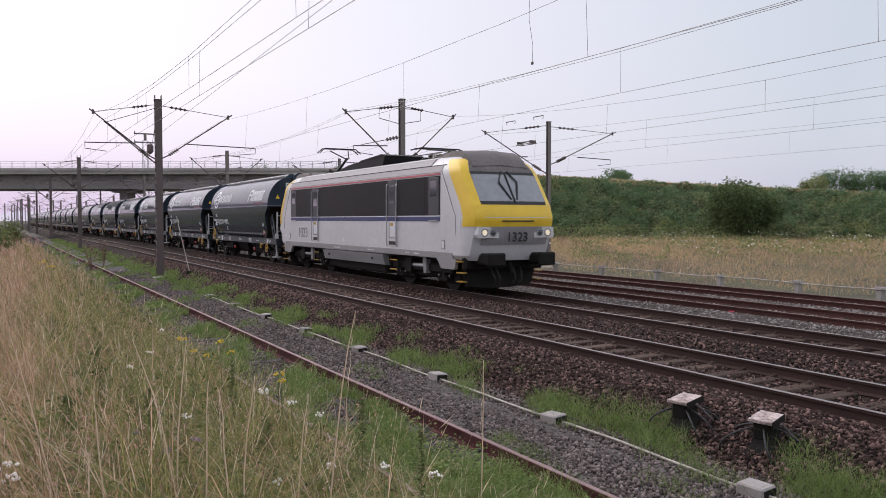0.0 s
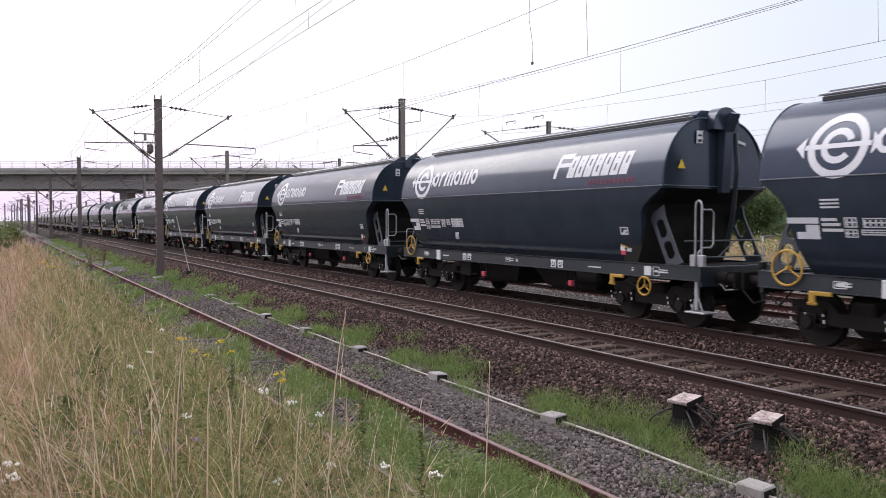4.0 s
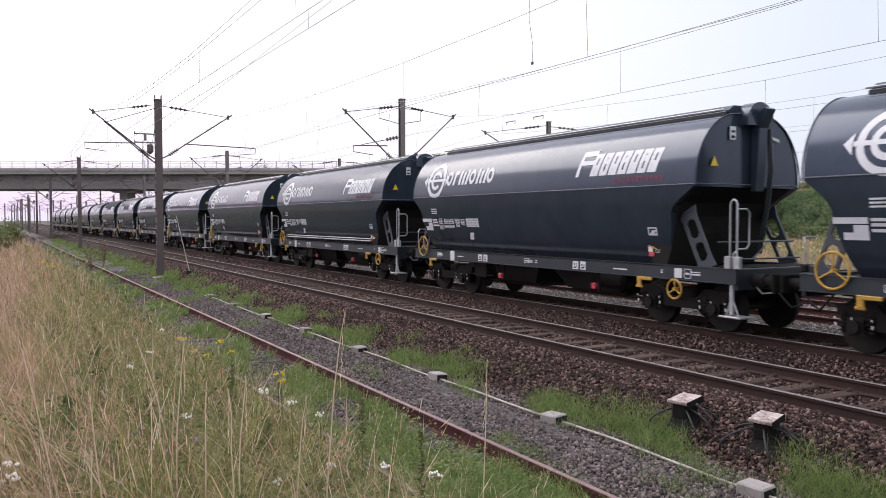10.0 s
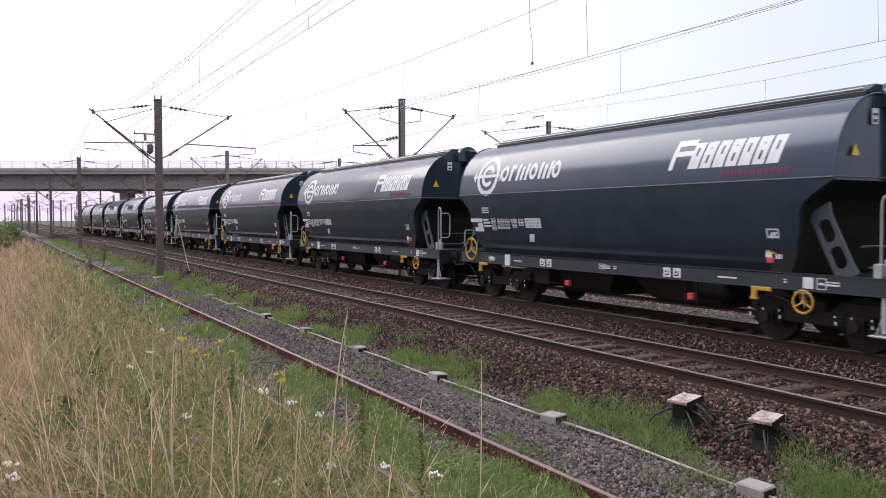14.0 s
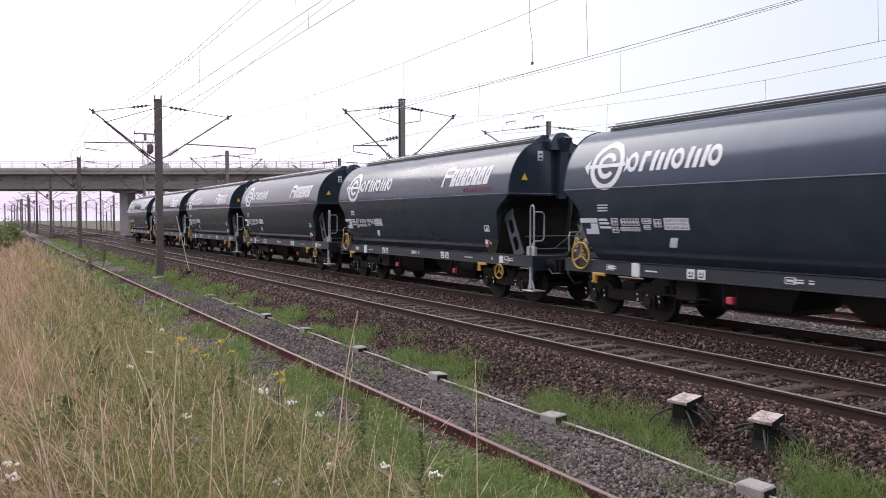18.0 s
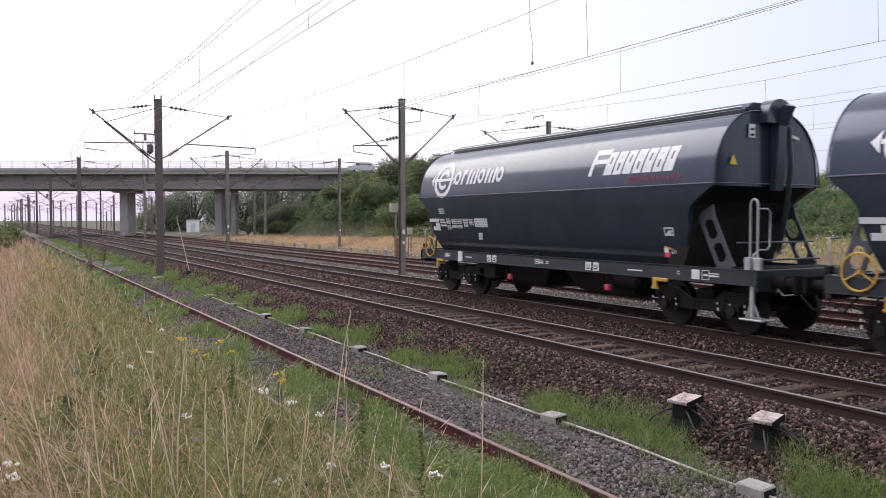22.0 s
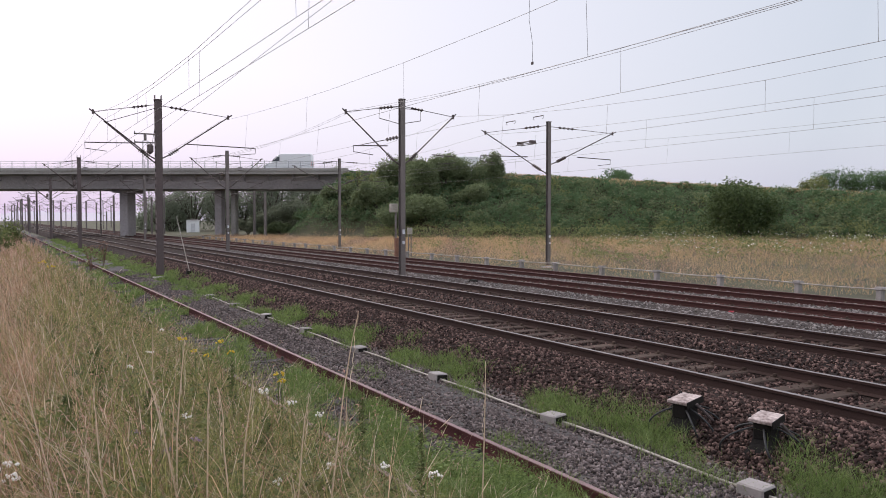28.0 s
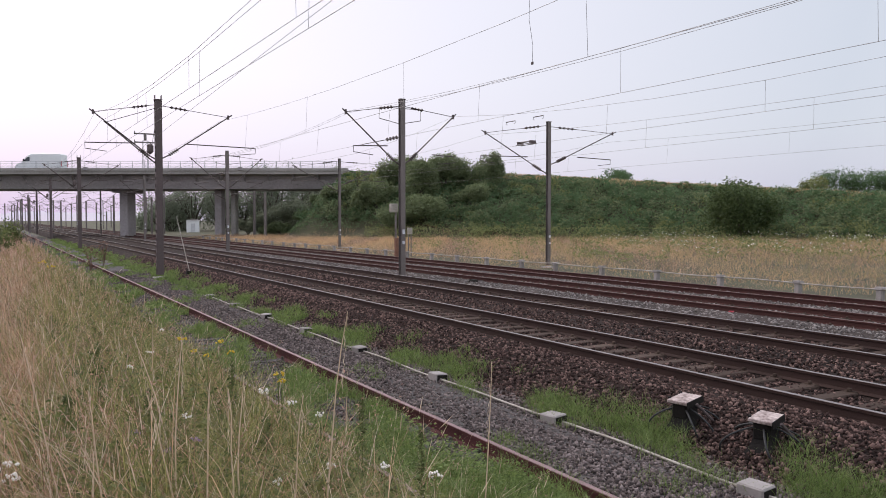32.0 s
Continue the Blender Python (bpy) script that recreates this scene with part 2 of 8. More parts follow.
M_SCRAP_TOP = mat("weathered_lid", (0.14, 0.09, 0.08), (0.62, 0.51, 0.48), 0.8, s1=6, s2=28, bump=0.3)


# ---- mesh helpers ----
class Geo:
    """Collects vertices and faces of one part."""

    def __init__(self):
        self.v, self.f = [], []

    def face_set(self, verts, faces):
        o = len(self.v)
        self.v += [tuple(p) for p in verts]
        self.f += [tuple(i + o for i in q) for q in faces]
        return self

    def box(self, x0, x1, y0, y1, z0, z1, b=0.0):
        x0, x1, y0, y1, z0, z1 = min(x0, x1), max(x0, x1), min(y0, y1), max(y0, y1), min(z0, z1), max(z0, z1)
        if b <= 0:
            vs = [(x, y, z) for z in (z0, z1) for y in (y0, y1) for x in (x0, x1)]
            return self.face_set(vs, [(0, 2, 3, 1), (4, 5, 7, 6), (0, 1, 5, 4), (2, 6, 7, 3), (0, 4, 6, 2), (1, 3, 7, 5)])
        b = min(b, (x1 - x0) * 0.45, (y1 - y0) * 0.45, (z1 - z0) * 0.45)
        ids, vs = {}, []
        for sx in (0, 1):
            for sy in (0, 1):
                for sz in (0, 1):
                    c = ((x0, x1)[sx], (y0, y1)[sy], (z0, z1)[sz])
                    inn = (c[0] + (b, -b)[sx], c[1] + (b, -b)[sy], c[2] + (b, -b)[sz])
                    for a in range(3):
                        p = list(inn)
                        p[a] = c[a]
                        ids[sx, sy, sz, a] = len(vs)
                        vs.append(p)
        fs = []
        for a in range(3):
            o1, o2 = (a + 1) % 3, (a + 2) % 3
            for s in (0, 1):
                q = []
                for u, w in ((0, 0), (1, 0), (1, 1), (0, 1)):
                    k = [0, 0, 0]
                    k[a], k[o1], k[o2] = s, u, w
                    q.append(ids[(*k, a)])
                fs.append(q)
            for u in (0, 1):
                for w in (0, 1):
                    k0, k1 = [0, 0, 0], [0, 0, 0]
                    k0[o1] = k1[o1] = u
                    k0[o2] = k1[o2] = w
                    k0[a], k1[a] = 0, 1
                    fs.append((ids[(*k0, o1)], ids[(*k1, o1)], ids[(*k1, o2)], ids[(*k0, o2)]))
        for sx in (0, 1):
            for sy in (0, 1):
                for sz in (0, 1):
                    fs.append([ids[sx, sy, sz, a] for a in range(3)])
        return self.face_set(vs, fs)

    def tube(self, pts, r, n=6, cap=True):
        pts = [Vector(p) for p in pts]
        rs = r if isinstance(r, (list, tuple)) else [r] * len(pts)
        vs, fs = [], []
        up = None
        for i, p in enumerate(pts):
            d = (pts[min(i + 1, len(pts) - 1)] - pts[max(i - 1, 0)]).normalized()
            if up is None:
                up = d.orthogonal().normalized()
            up = (up - d * up.dot(d))
            up = up.normalized() if up.length > 1e-6 else d.orthogonal().normalized()
            side = d.cross(up)
            for k in range(n):
                a = 2 * math.pi * k / n
                vs.append(p + (up * math.cos(a) + side * math.sin(a)) * rs[i])
        for i in range(len(pts) - 1):
            for k in range(n):
                fs.append((i * n + k, i * n + (k + 1) % n, (i + 1) * n + (k + 1) % n, (i + 1) * n + k))
        if cap:
            fs.append(tuple(range(n))[::-1])
            fs.append(tuple((len(pts) - 1) * n + k for k in range(n)))
        return self.face_set(vs, fs)

    def prism(self, poly, axis, a0, a1):
        """A polygon of (u, w) pushed along one axis; axis x: (y, z), y: (x, z), z: (x, y)."""
        n = len(poly)

        def put(u, w, a):
            return (a, u, w) if axis == "x" else (u, a, w) if axis == "y" else (u, w, a)
        vs = [put(u, w, a0) for u, w in poly] + [put(u, w, a1) for u, w in poly]
        fs = [tuple(range(n))[::-1], tuple(range(n, 2 * n))] + [(i, (i + 1) % n, n + (i + 1) % n, n + i) for i in range(n)]
        return self.face_set(vs, fs)

    def loft(self, rings, cap=True):
        n = len(rings[0])
        vs = [p for r in rings for p in r]
        fs = [(i * n + k, i * n + (k + 1) % n, (i + 1) * n + (k + 1) % n, (i + 1) * n + k) for i in range(len(rings) - 1) for k in range(n)]
        if cap:
            fs += [tuple(range(n))[::-1], tuple((len(rings) - 1) * n + k for k in range(n))]
        return self.face_set(vs, fs)

    def ring(self, c, axis, r0, r1, a0, a1, n=24):
        """A flat ring round c (u, w), thick from a0 to a1 along the axis."""
        vs, fs = [], []
        for k in range(n):
            t = 2 * math.pi * k / n
            for r, a in ((r0, a0), (r1, a0), (r1, a1), (r0, a1)):
                u, w = c[0] + r * math.cos(t), c[1] + r * math.sin(t)
                vs.append((a, u, w) if axis == "x" else (u, a, w) if axis == "y" else (u, w, a))
        for k in range(n):
            j = (k + 1) % n
            for q in range(4):
                fs.append((k * 4 + q, k * 4 + (q + 1) % 4, j * 4 + (q + 1) % 4, j * 4 + q))
        return self.face_set(vs, fs)


def part(name, geo, material, parent=None, label="", smooth=0.0, at=None):
    me = bpy.data.meshes.new(name)
    me.from_pydata(geo.v, [], geo.f)
    if len(geo.v) < 6000:
        bm = bmesh.new()
        bm.from_mesh(me)
        bmesh.ops.recalc_face_normals(bm, faces=bm.faces)
        bm.to_mesh(me)
        bm.free()
    me.materials.append(material)
    if smooth:
        me.shade_smooth()
        me.set_sharp_from_angle(angle=radians(smooth))
    ob = new(name, me)
    if parent is not None:
        ob.parent = parent
    if at is not None:
        ob.matrix_basis = at
    if label:
        tagged(ob, label)
    return ob


def share(name, ob, parent, m, label=""):
    """One more piece on the same mesh."""
    o = new(name, ob.data)
    o.parent = parent
    o.matrix_basis = m
    if label:
        tagged(o, label)
    return o


def thing(name, label, category, m=None, group="", kind=""):
    e = new(name)
    e.empty_display_size = 0.3
    if m is not None:
        e.matrix_basis = m
    return tagged(e, label, category, group, kind)


def array_mesh(name, verts, faces, material, parent=None):
    """A mesh from numpy arrays: verts (n, 3), faces (m, 3) or (m, 4)."""
    me = bpy.data.meshes.new(name)
    k = faces.shape[1]
    me.vertices.add(len(verts))
    me.vertices.foreach_set("co", np.ascontiguousarray(verts, dtype=np.float32).ravel())
    me.loops.add(faces.size)
    me.loops.foreach_set("vertex_index", np.ascontiguousarray(faces, dtype=np.int32).ravel())
    me.polygons.add(len(faces))
    me.polygons.foreach_set("loop_start", np.arange(0, faces.size, k, dtype=np.int32))
    me.update(calc_edges=True)
    me.materials.append(material)
    ob = new(name, me)
    if parent is not None:
        ob.parent = parent
    return ob


RNG = np.random.default_rng(7)
# ---- plan: tracks run along +Y; offsets across X ----
TRACK_1, TRACK_2, TRACK_3, TRACK_4, SIDING = 9.487, 13.256, 18.25, 21.75, 4.09
RAIL_MAIN, RAIL_FAR, RAIL_SIDING = 0.60, 0.43, 0.285
TH = radians(YAW)
ROAD_D = 124.0
FWD, RGT = (math.sin(TH), math.cos(TH)), (math.cos(TH), -math.sin(TH))
ROAD_POSE = pose(FWD[0] * ROAD_D, FWD[1] * ROAD_D, 0, 0, 0, -YAW)
PX = np.array([-3000, -8, 0.4, 1.3, 3.0, 3.5, 6.6, 7.3, 8.0, 14.9, 16.0, 23.4, 24.4, 27, 40, 70, 120, 3000.0])
PZ = np.array([1.3, 1.32, 1.28, 1.10, 0.22, 0.10, 0.08, 0.12, 0.10, 0.10, 0.06, 0.04, 0.10, 0.16, 0.35, 0.6, 0.8, 0.8])


def road_z(u):
    return np.interp(u, [-600, -16, 9.6, 19.4, 33.4, 47, 55, 120, 700], [10.1, 10.1, 9.15, 8.4, 7.25, 5.8, 5.1, 4.0, 4.0])


def road_v(u):
    """How far the road's middle lies beyond (+) or before (-) the bridge line."""
    return np.interp(u, [-600, -12, 9.6, 19.4, 33.4, 47, 55, 120, 700], [0, 0, -6, -10, -16, -29, -38, -60, -60])


def emb(u, v):
    """1 on top of the embankment, 0 from its foot outwards."""
    run = np.interp(u, [-14, 0, 30], [13.0, 18.0, 15.0])
    d = np.hypot(np.maximum(-13.6 - u, 0) * 1.45, np.maximum(np.abs(v - road_v(u)) - 6.5, 0))
    return np.clip(1 - d / run, 0, 1)


def ground_z(x, y):
    """Height of the ground sheet, with the bank at the foot of which the siding lies and the road's embankment."""
    x, y = np.asarray(x, float), np.asarray(y, float)
    g = np.interp(x, PX, PZ)
    depth, u = x * FWD[0] + y * FWD[1], x * RGT[0] + y * RGT[1]
    return g + (road_z(u) - 0.2 - g) * emb(u, depth - ROAD_D)


def build_ground():
    xs = np.unique(np.concatenate([np.linspace(-3000, -60, 12), np.linspace(-60, -4, 12), np.linspace(-4, 30, 103), np.linspace(31, 190, 107), np.linspace(200, 3000, 14)]))
    ys = np.unique(np.concatenate([np.linspace(-3000, -80, 12), np.linspace(-80, -4, 20), np.linspace(-4, 60, 81), np.linspace(61, 200, 93), np.linspace(206, 500, 30), np.linspace(520, 4000, 18)]))
    gx, gy = np.meshgrid(xs, ys)
    gz = ground_z(gx, gy)
    near = (np.abs(gx) < 250) & (np.abs(gy) < 400)
    gz = gz + np.where(near, 0.05 * np.sin(gx * 1.7 + 0.6 * gy) * np.sin(gy * 1.1 - gx * 0.4), 0) * np.where((gx > 2.8) & (gx < 25), 0.25, 1)
    nx, ny = len(xs), len(ys)
    i = np.arange(nx * ny).reshape(ny, nx)
    f = np.stack([i[:-1, :-1], i[:-1, 1:], i[1:, 1:], i[1:, :-1]], -1).reshape(-1, 4)
    ob = array_mesh("ground", np.stack([gx, gy, gz], -1).reshape(-1, 3), f, M_SOIL)
    ob.data.shade_smooth()
    tagged(ob, "grassy brown earth beside the railway rising to a bank", "ground", kind="structure")


build_ground()


def bed(name, label, profile, y0, y1, material):
    g = Geo()
    ys = np.concatenate([np.arange(y0, 90, 1.5), np.arange(90, y1 + 1, 30)])
    vs, fs = [], []
    for y in ys:
        for k, (x, z) in enumerate(profile):
            w = 0.05 * noise.noise((x * 0.9, y * 0.35, 3.0)) if y < 120 else 0
            vs.append((x + w * 2, y, z + w * 0.6))
    n = len(profile)
    for a in range(len(ys) - 1):
        for k in range(n - 1):
            fs.append((a * n + k, a * n + k + 1, (a + 1) * n + k + 1, (a + 1) * n + k))
    g.face_set(vs, fs)
    ob = part(name, g, material)
    ob.data.shade_smooth()
    return tagged(ob, label, "ballast", kind="structure")


bed("ballast_bed", "dark brown stone ballast bed under the two main tracks",
    [(6.75, 0.0), (7.0, 0.12), (7.5, 0.27), (8.0, 0.44), (8.6, 0.455), (8.85, 0.40), (10.12, 0.40), (10.38, 0.455), (11.3, 0.44), (12.36, 0.455), (12.6, 0.40), (13.9, 0.40), (14.15, 0.455), (14.8, 0.44), (15.6, 0.27), (16.3, 0.0)], -30, 620, M_BALLAST)
bed("pale_ballast_bed", "pale grey stone ballast bed under the rusty far tracks",
    [(15.7, 0.0), (16.0, 0.21), (16.9, 0.28), (17.38, 0.28), (17.6, 0.23), (18.9, 0.23), (19.12, 0.28), (20.88, 0.28), (21.1, 0.23), (22.4, 0.23), (22.62, 0.28), (23.1, 0.27), (23.6, 0.17), (24.1, 0.0)], -30, 620, M_BALLAST_PALE)
bed("siding_ballast_bed", "grey weedy gravel bed of the disused siding", [(2.9, 0.0), (3.25, 0.05), (3.5, 0.10), (4.4, 0.10), (4.72, 0.06), (4.92, 0.10), (6.2, 0.11), (6.7, 0.0)], -30, 620, mat("siding_gravel", (0.03, 0.025, 0.024), (0.10, 0.088, 0.085), 0.95, s1=0.8, s2=30, bump=1.0, bdist=0.03))

# ---- tracks: rails and sleepers ----
RAIL_SECTION = [(-0.075, -0.172), (0.075, -0.172), (0.075, -0.158), (0.02, -0.14), (0.012, -0.05), (0.036, -0.038), (0.036, -0.008)]
RAIL_SECTION += [(-x, z) for x, z in RAIL_SECTION[::-1] if x > 0.01 and z > -0.15]


def track(name, label, cx, top, m_side, m_top, sleeper_m, sl_half, y_far=620.0, step=0.60, near=75, sl_drop=0.15, uneven=0.008):
    t = thing(name, label, "railway track", pose(cx, 0, top), "tracks", "structure")
    for s in (-1, 1):
        x = s * 0.7525
        ys = [-30.0, y_far]
        r = part("rail", Geo().prism([(x + a, z) for a, z in RAIL_SECTION], "y", *ys), m_side, t)
        g = Geo().box(x - 0.030, x + 0.030, ys[0], ys[1], -0.009, 0.0, 0.004)
        part("rail_head", g, m_top, r, "worn running surface")
    ys = np.arange(-4, y_far if y_far < 200 else 200, step)
    first = None
    rest = Geo()
    for y in ys:
        jx, ja = random.uniform(-0.03, 0.03), random.uniform(-1.0, 1.0)
        if y < near:
            if first is None:
                g = Geo().box(-sl_half, sl_half, -0.125, 0.125, -sl_drop - 0.2, -sl_drop - 0.02, 0.02)
                for s in (-1, 1):
                    g.box(s * 0.7525 - 0.10, s * 0.7525 + 0.10, -0.09, 0.09, -sl_drop - 0.03, -sl_drop - 0.008, 0.006)
                    for q in (-1, 1):
                        g.box(s * 0.7525 + q * 0.085 - 0.02, s * 0.7525 + q * 0.085 + 0.02, -0.03, 0.03, -sl_drop - 0.01, -sl_drop + 0.035, 0.008)
                first = part("sleeper", g, sleeper_m, t, at=pose(jx, y, 0, 0, 0, ja))
            else:
                share("sleeper", first, t, pose(jx, y, random.uniform(-uneven, uneven), 0, 0, ja))
        else:
            rest.box(-sl_half, sl_half, y - 0.125, y + 0.125, -sl_drop - 0.2, -sl_drop - 0.02)
    if rest.v:
        tagged(part("sleepers", rest, sleeper_m, t), kind="stuff")
    return t


track("near_main_track", "brown steel rails on grey-brown sleepers in ballast", TRACK_1, RAIL_MAIN, M_RAIL, M_RAIL_TOP, M_SLEEPER, 1.25)
track("second_main_track", "brown steel rails on sleepers carrying the freight train", TRACK_2, RAIL_MAIN, M_RAIL, M_RAIL_TOP, M_SLEEPER, 1.25)
track("rusty_track", "rust-red steel rails on sleepers in pale ballast", TRACK_3, RAIL_FAR, M_RAIL_RUST, M_RAIL_TOP_DULL, M_SLEEPER, 1.25)
track("rusty_track", "rust-red steel rails next to the concrete cable blocks", TRACK_4, RAIL_FAR, M_RAIL_RUST, M_RAIL_TOP_DULL, M_SLEEPER, 1.25)
track("siding_track", "disused siding with rusty rails sunk in weeds", SIDING, RAIL_SIDING, M_RAIL_RED, M_RAIL_RED_TOP, M_SLEEPER_OLD, 1.25, 260, 0.65, 60, 0.152, 0.018)


# ---- road bridge ----
def build_bridge():
    b = thing("road_bridge", "grey concrete road bridge with steel railing over the tracks", "bridge", ROAD_POSE, kind="structure")
    part("girder", Geo().prism([(-5.2, 9.3), (-4.6, 7.35), (4.6, 7.35), (5.2, 9.3)], "x", -420, -14.6), M_CONCRETE_DARK, b)
    part("deck_slab", Geo().prism([(-6.6, 9.95), (-6.6, 9.45), (-5.1, 9.2), (5.1, 9.2), (6.6, 9.45), (6.6, 9.95)], "x", -420, -13.8), M_CONCRETE, b)
    for v in (-6.55, 6.55):
        part("kerb", Geo().box(-420, -13.8, v - 0.18, v + 0.18, 9.9, 10.32, 0.03), M_CONCRETE, b, "pale concrete edge beam")
    part("carriageway", Geo().box(-420, -13.8, -6.2, 6.2, 9.95, 10.1), M_ASPHALT, b)
    for v in (-6.55,):
        post = None
        for k, u in enumerate(np.arange(-110, -14, 1.75)):
            if post is None:
                post = part("railing_post", Geo().box(-0.035, 0.035, -0.035, 0.035, 10.3, 11.32, 0.01), M_GALV, b, at=pose(u, v, 0))
            else:
                share("railing_post", post, b, pose(u, v, 0))
        for z in (10.62, 10.95, 11.32):
            part("railing_rail", Geo().box(-420, -14.5, v - 0.03, v + 0.03, z - 0.03, z + 0.03, 0.01), M_GALV, b)
    for z in (11.32, 10.8):
        part("railing_rail", Geo().box(-420, -14.5, 6.5, 6.56, z - 0.03, z + 0.03, 0.01), M_GALV, b)
    rib = None
    for u in np.arange(-112, -15, 3.6):
        if rib is None:
            rib = part("deck_rib", Geo().prism([(-6.45, 9.44), (-5.2, 9.2), (-4.95, 8.5), (-5.1, 8.5)], "x", -0.11, 0.11), M_CONCRETE_DARK, b, at=pose(u, 0, 0))
        else:
            share("deck_rib", rib, b, pose(u, 0, 0))
    part("bearing_beam", Geo().box(-49.8, -47.2, -3.0, 3.0, 6.9, 7.35, 0.05), M_CONCRETE_DARK, b)
    part("pier", Geo().box(-49.2, -47.9, -1.6, 1.6, -0.3, 6.95, 0.12), M_CONCRETE_DARK, b)
    part("pier", Geo().box(-34.8, -33.7, -1.4, 0.5, -0.3, 7.36, 0.1), M_CONCRETE_DARK, b)
    part("pier", Geo().box(-32.5, -31.7, -0.8, 0.8, -0.3, 7.36, 0.1), M_CONCRETE, b)
    part("abutment", Geo().box(-15.6, -14.0, -5.6, 5.6, 4.0, 9.3, 0.05), M_CONCRETE, b)
    for u in (-72, -52, -29.5):
        part("drain_box", Geo().box(u - 0.3, u + 0.3, -6.95, -6.6, 10.0, 10.45, 0.03), M_CONCRETE_DARK, b)


build_bridge()


def build_road():
    g = Geo()
    us = [-15, -12, -5, 2, 9.6, 14, 19.4, 26, 33.4, 40, 47, 51, 55, 65, 80, 100, 120, 160, 300, 690]
    vs, fs = [], []
    for u in us:
        z = float(road_z(u))
        c = float(road_v(u))
        vs += [(u, c - 4.2, z), (u, c + 4.2, z)]
    for k in range(len(us) - 1):
        fs.append((2 * k, 2 * k + 2, 2 * k + 3, 2 * k + 1))
    g.face_set(vs, fs)
    ob = part("road", g, M_ASPHALT)
    ob.matrix_basis = ROAD_POSE
    tagged(ob, "grey asphalt road along the top of the embankment", "road", kind="structure")


build_road()


def distance():
    """Hazy woods on the horizon up the line; the haze is painted as a lilac glow."""
    rings = []
    for k in range(121):
        a = radians(-24 + 46 * k / 120)
        x, y = 1900 * math.sin(a), 1900 * math.cos(a)
        h = 13 + 9 * noise.noise((k * 0.11, 2.0, 0.0)) + 4 * noise.noise((k * 0.6, 5.0, 0.0)) + np.interp(k, [50, 90, 120], [0, 12, 16])
        rings.append([(x, y, -2), (x, y, h), (x * 1.02, y * 1.02, h * 0.9), (x * 1.02, y * 1.02, -2)])
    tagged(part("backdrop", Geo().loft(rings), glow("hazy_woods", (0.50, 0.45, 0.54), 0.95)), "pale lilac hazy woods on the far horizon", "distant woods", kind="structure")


distance()
# ---- overhead line: masts, cantilevers and wires ----
def h_mast(t, height, w, material, lattice=False):
    f = w / 2
    part("footing", Geo().box(-0.3, 0.3, -0.3, 0.3, -0.4, -0.10, 0.03), M_CONCRETE_DARK, t)
    if lattice:
        p = part("post", Geo().box(-f, f, -f, -f + 0.02, 0, height, 0.006).box(-f, f, f - 0.02, f, 0, height, 0.006), material, t)
        g = Geo()
        for z in np.arange(0.3, height, 0.35):
            g.box(-f + 0.004, -f + 0.02, -f + 0.01, f - 0.01, z, z + 0.22)
            g.box(f - 0.02, f - 0.004, -f + 0.01, f - 0.01, z, z + 0.22)
        tagged(part("batten_plates", g, material, p), kind="stuff")
    else:
        part("post", Geo().box(-f, f, -f, -f + 0.022, 0, height, 0.006).box(-f, f, f - 0.022, f, 0, height, 0.006).box(-0.009, 0.009, -f + 0.02, f - 0.02, 0, height), material, t)
    part("cap", Geo().box(-f - 0.02, f + 0.02, -f - 0.02, f + 0.02, height, height + 0.03), material, t)


def insulator(t, a, b, r=0.095, n=5):
    a, b = Vector(a), Vector(b)
    g = Geo()
    d = b - a
    pts, rs = [a], [0.02]
    for k in range(n):
        for q, rr in ((0.15, 0.03), (0.3, r), (0.55, r * 0.9), (0.7, 0.03)):
            pts.append(a + d * ((k + q) / n))
            rs.append(rr)
    pts.append(b)
    rs.append(0.02)
    g.tube(pts, rs, 8)
    return part("insulator", g, M_INSUL, t)


def bracket(t, side, reach, z_base, z_tip, z_top, m_tube, z_arm, arm_from, arm_to, mast_w=0.3):
    """One cantilever: sloping strut, top tie with an insulator, registration arm."""
    s = side
    x0, x1 = s * mast_w / 2, s * reach
    dz = z_tip - z_base

    def on(f):
        return (x0 + (x1 - x0) * f, 0, z_base + dz * f)
    part("strut_foot", Geo().tube([(s * 0.02, 0, z_base - 0.02), on(0.10)], 0.03, 8), m_tube, t)
    insulator(t, on(0.10), on(0.24))
    part("strut", Geo().tube([on(0.24), on(1.06)], 0.029, 8), m_tube, t)
    tip = Vector(on(1.0))
    top = Vector((x0, 0, z_top))
    part("clamp", Geo().tube([tip + Vector((0, 0, -0.1)), tip + Vector((0, 0, 0.1))], 0.05, 8), m_tube, t)
    a, b = top + (tip - top) * 0.12, top + (tip - top) * 0.38
    part("tie", Geo().tube([top, a], 0.016, 6).tube([b, tip], 0.014, 6), m_tube, t)
    insulator(t, a, b, 0.07, 4)
    part("registration_arm", Geo().tube([(s * arm_from, 0, z_arm), (s * arm_to, 0, z_arm - 0.06)], 0.024, 6).tube([(s * arm_to, 0, z_arm - 0.06), (s * arm_to, 0, z_arm - 0.32), (s * (arm_to - 0.9), 0, z_arm - 0.42)], 0.016, 6), m_tube, t)


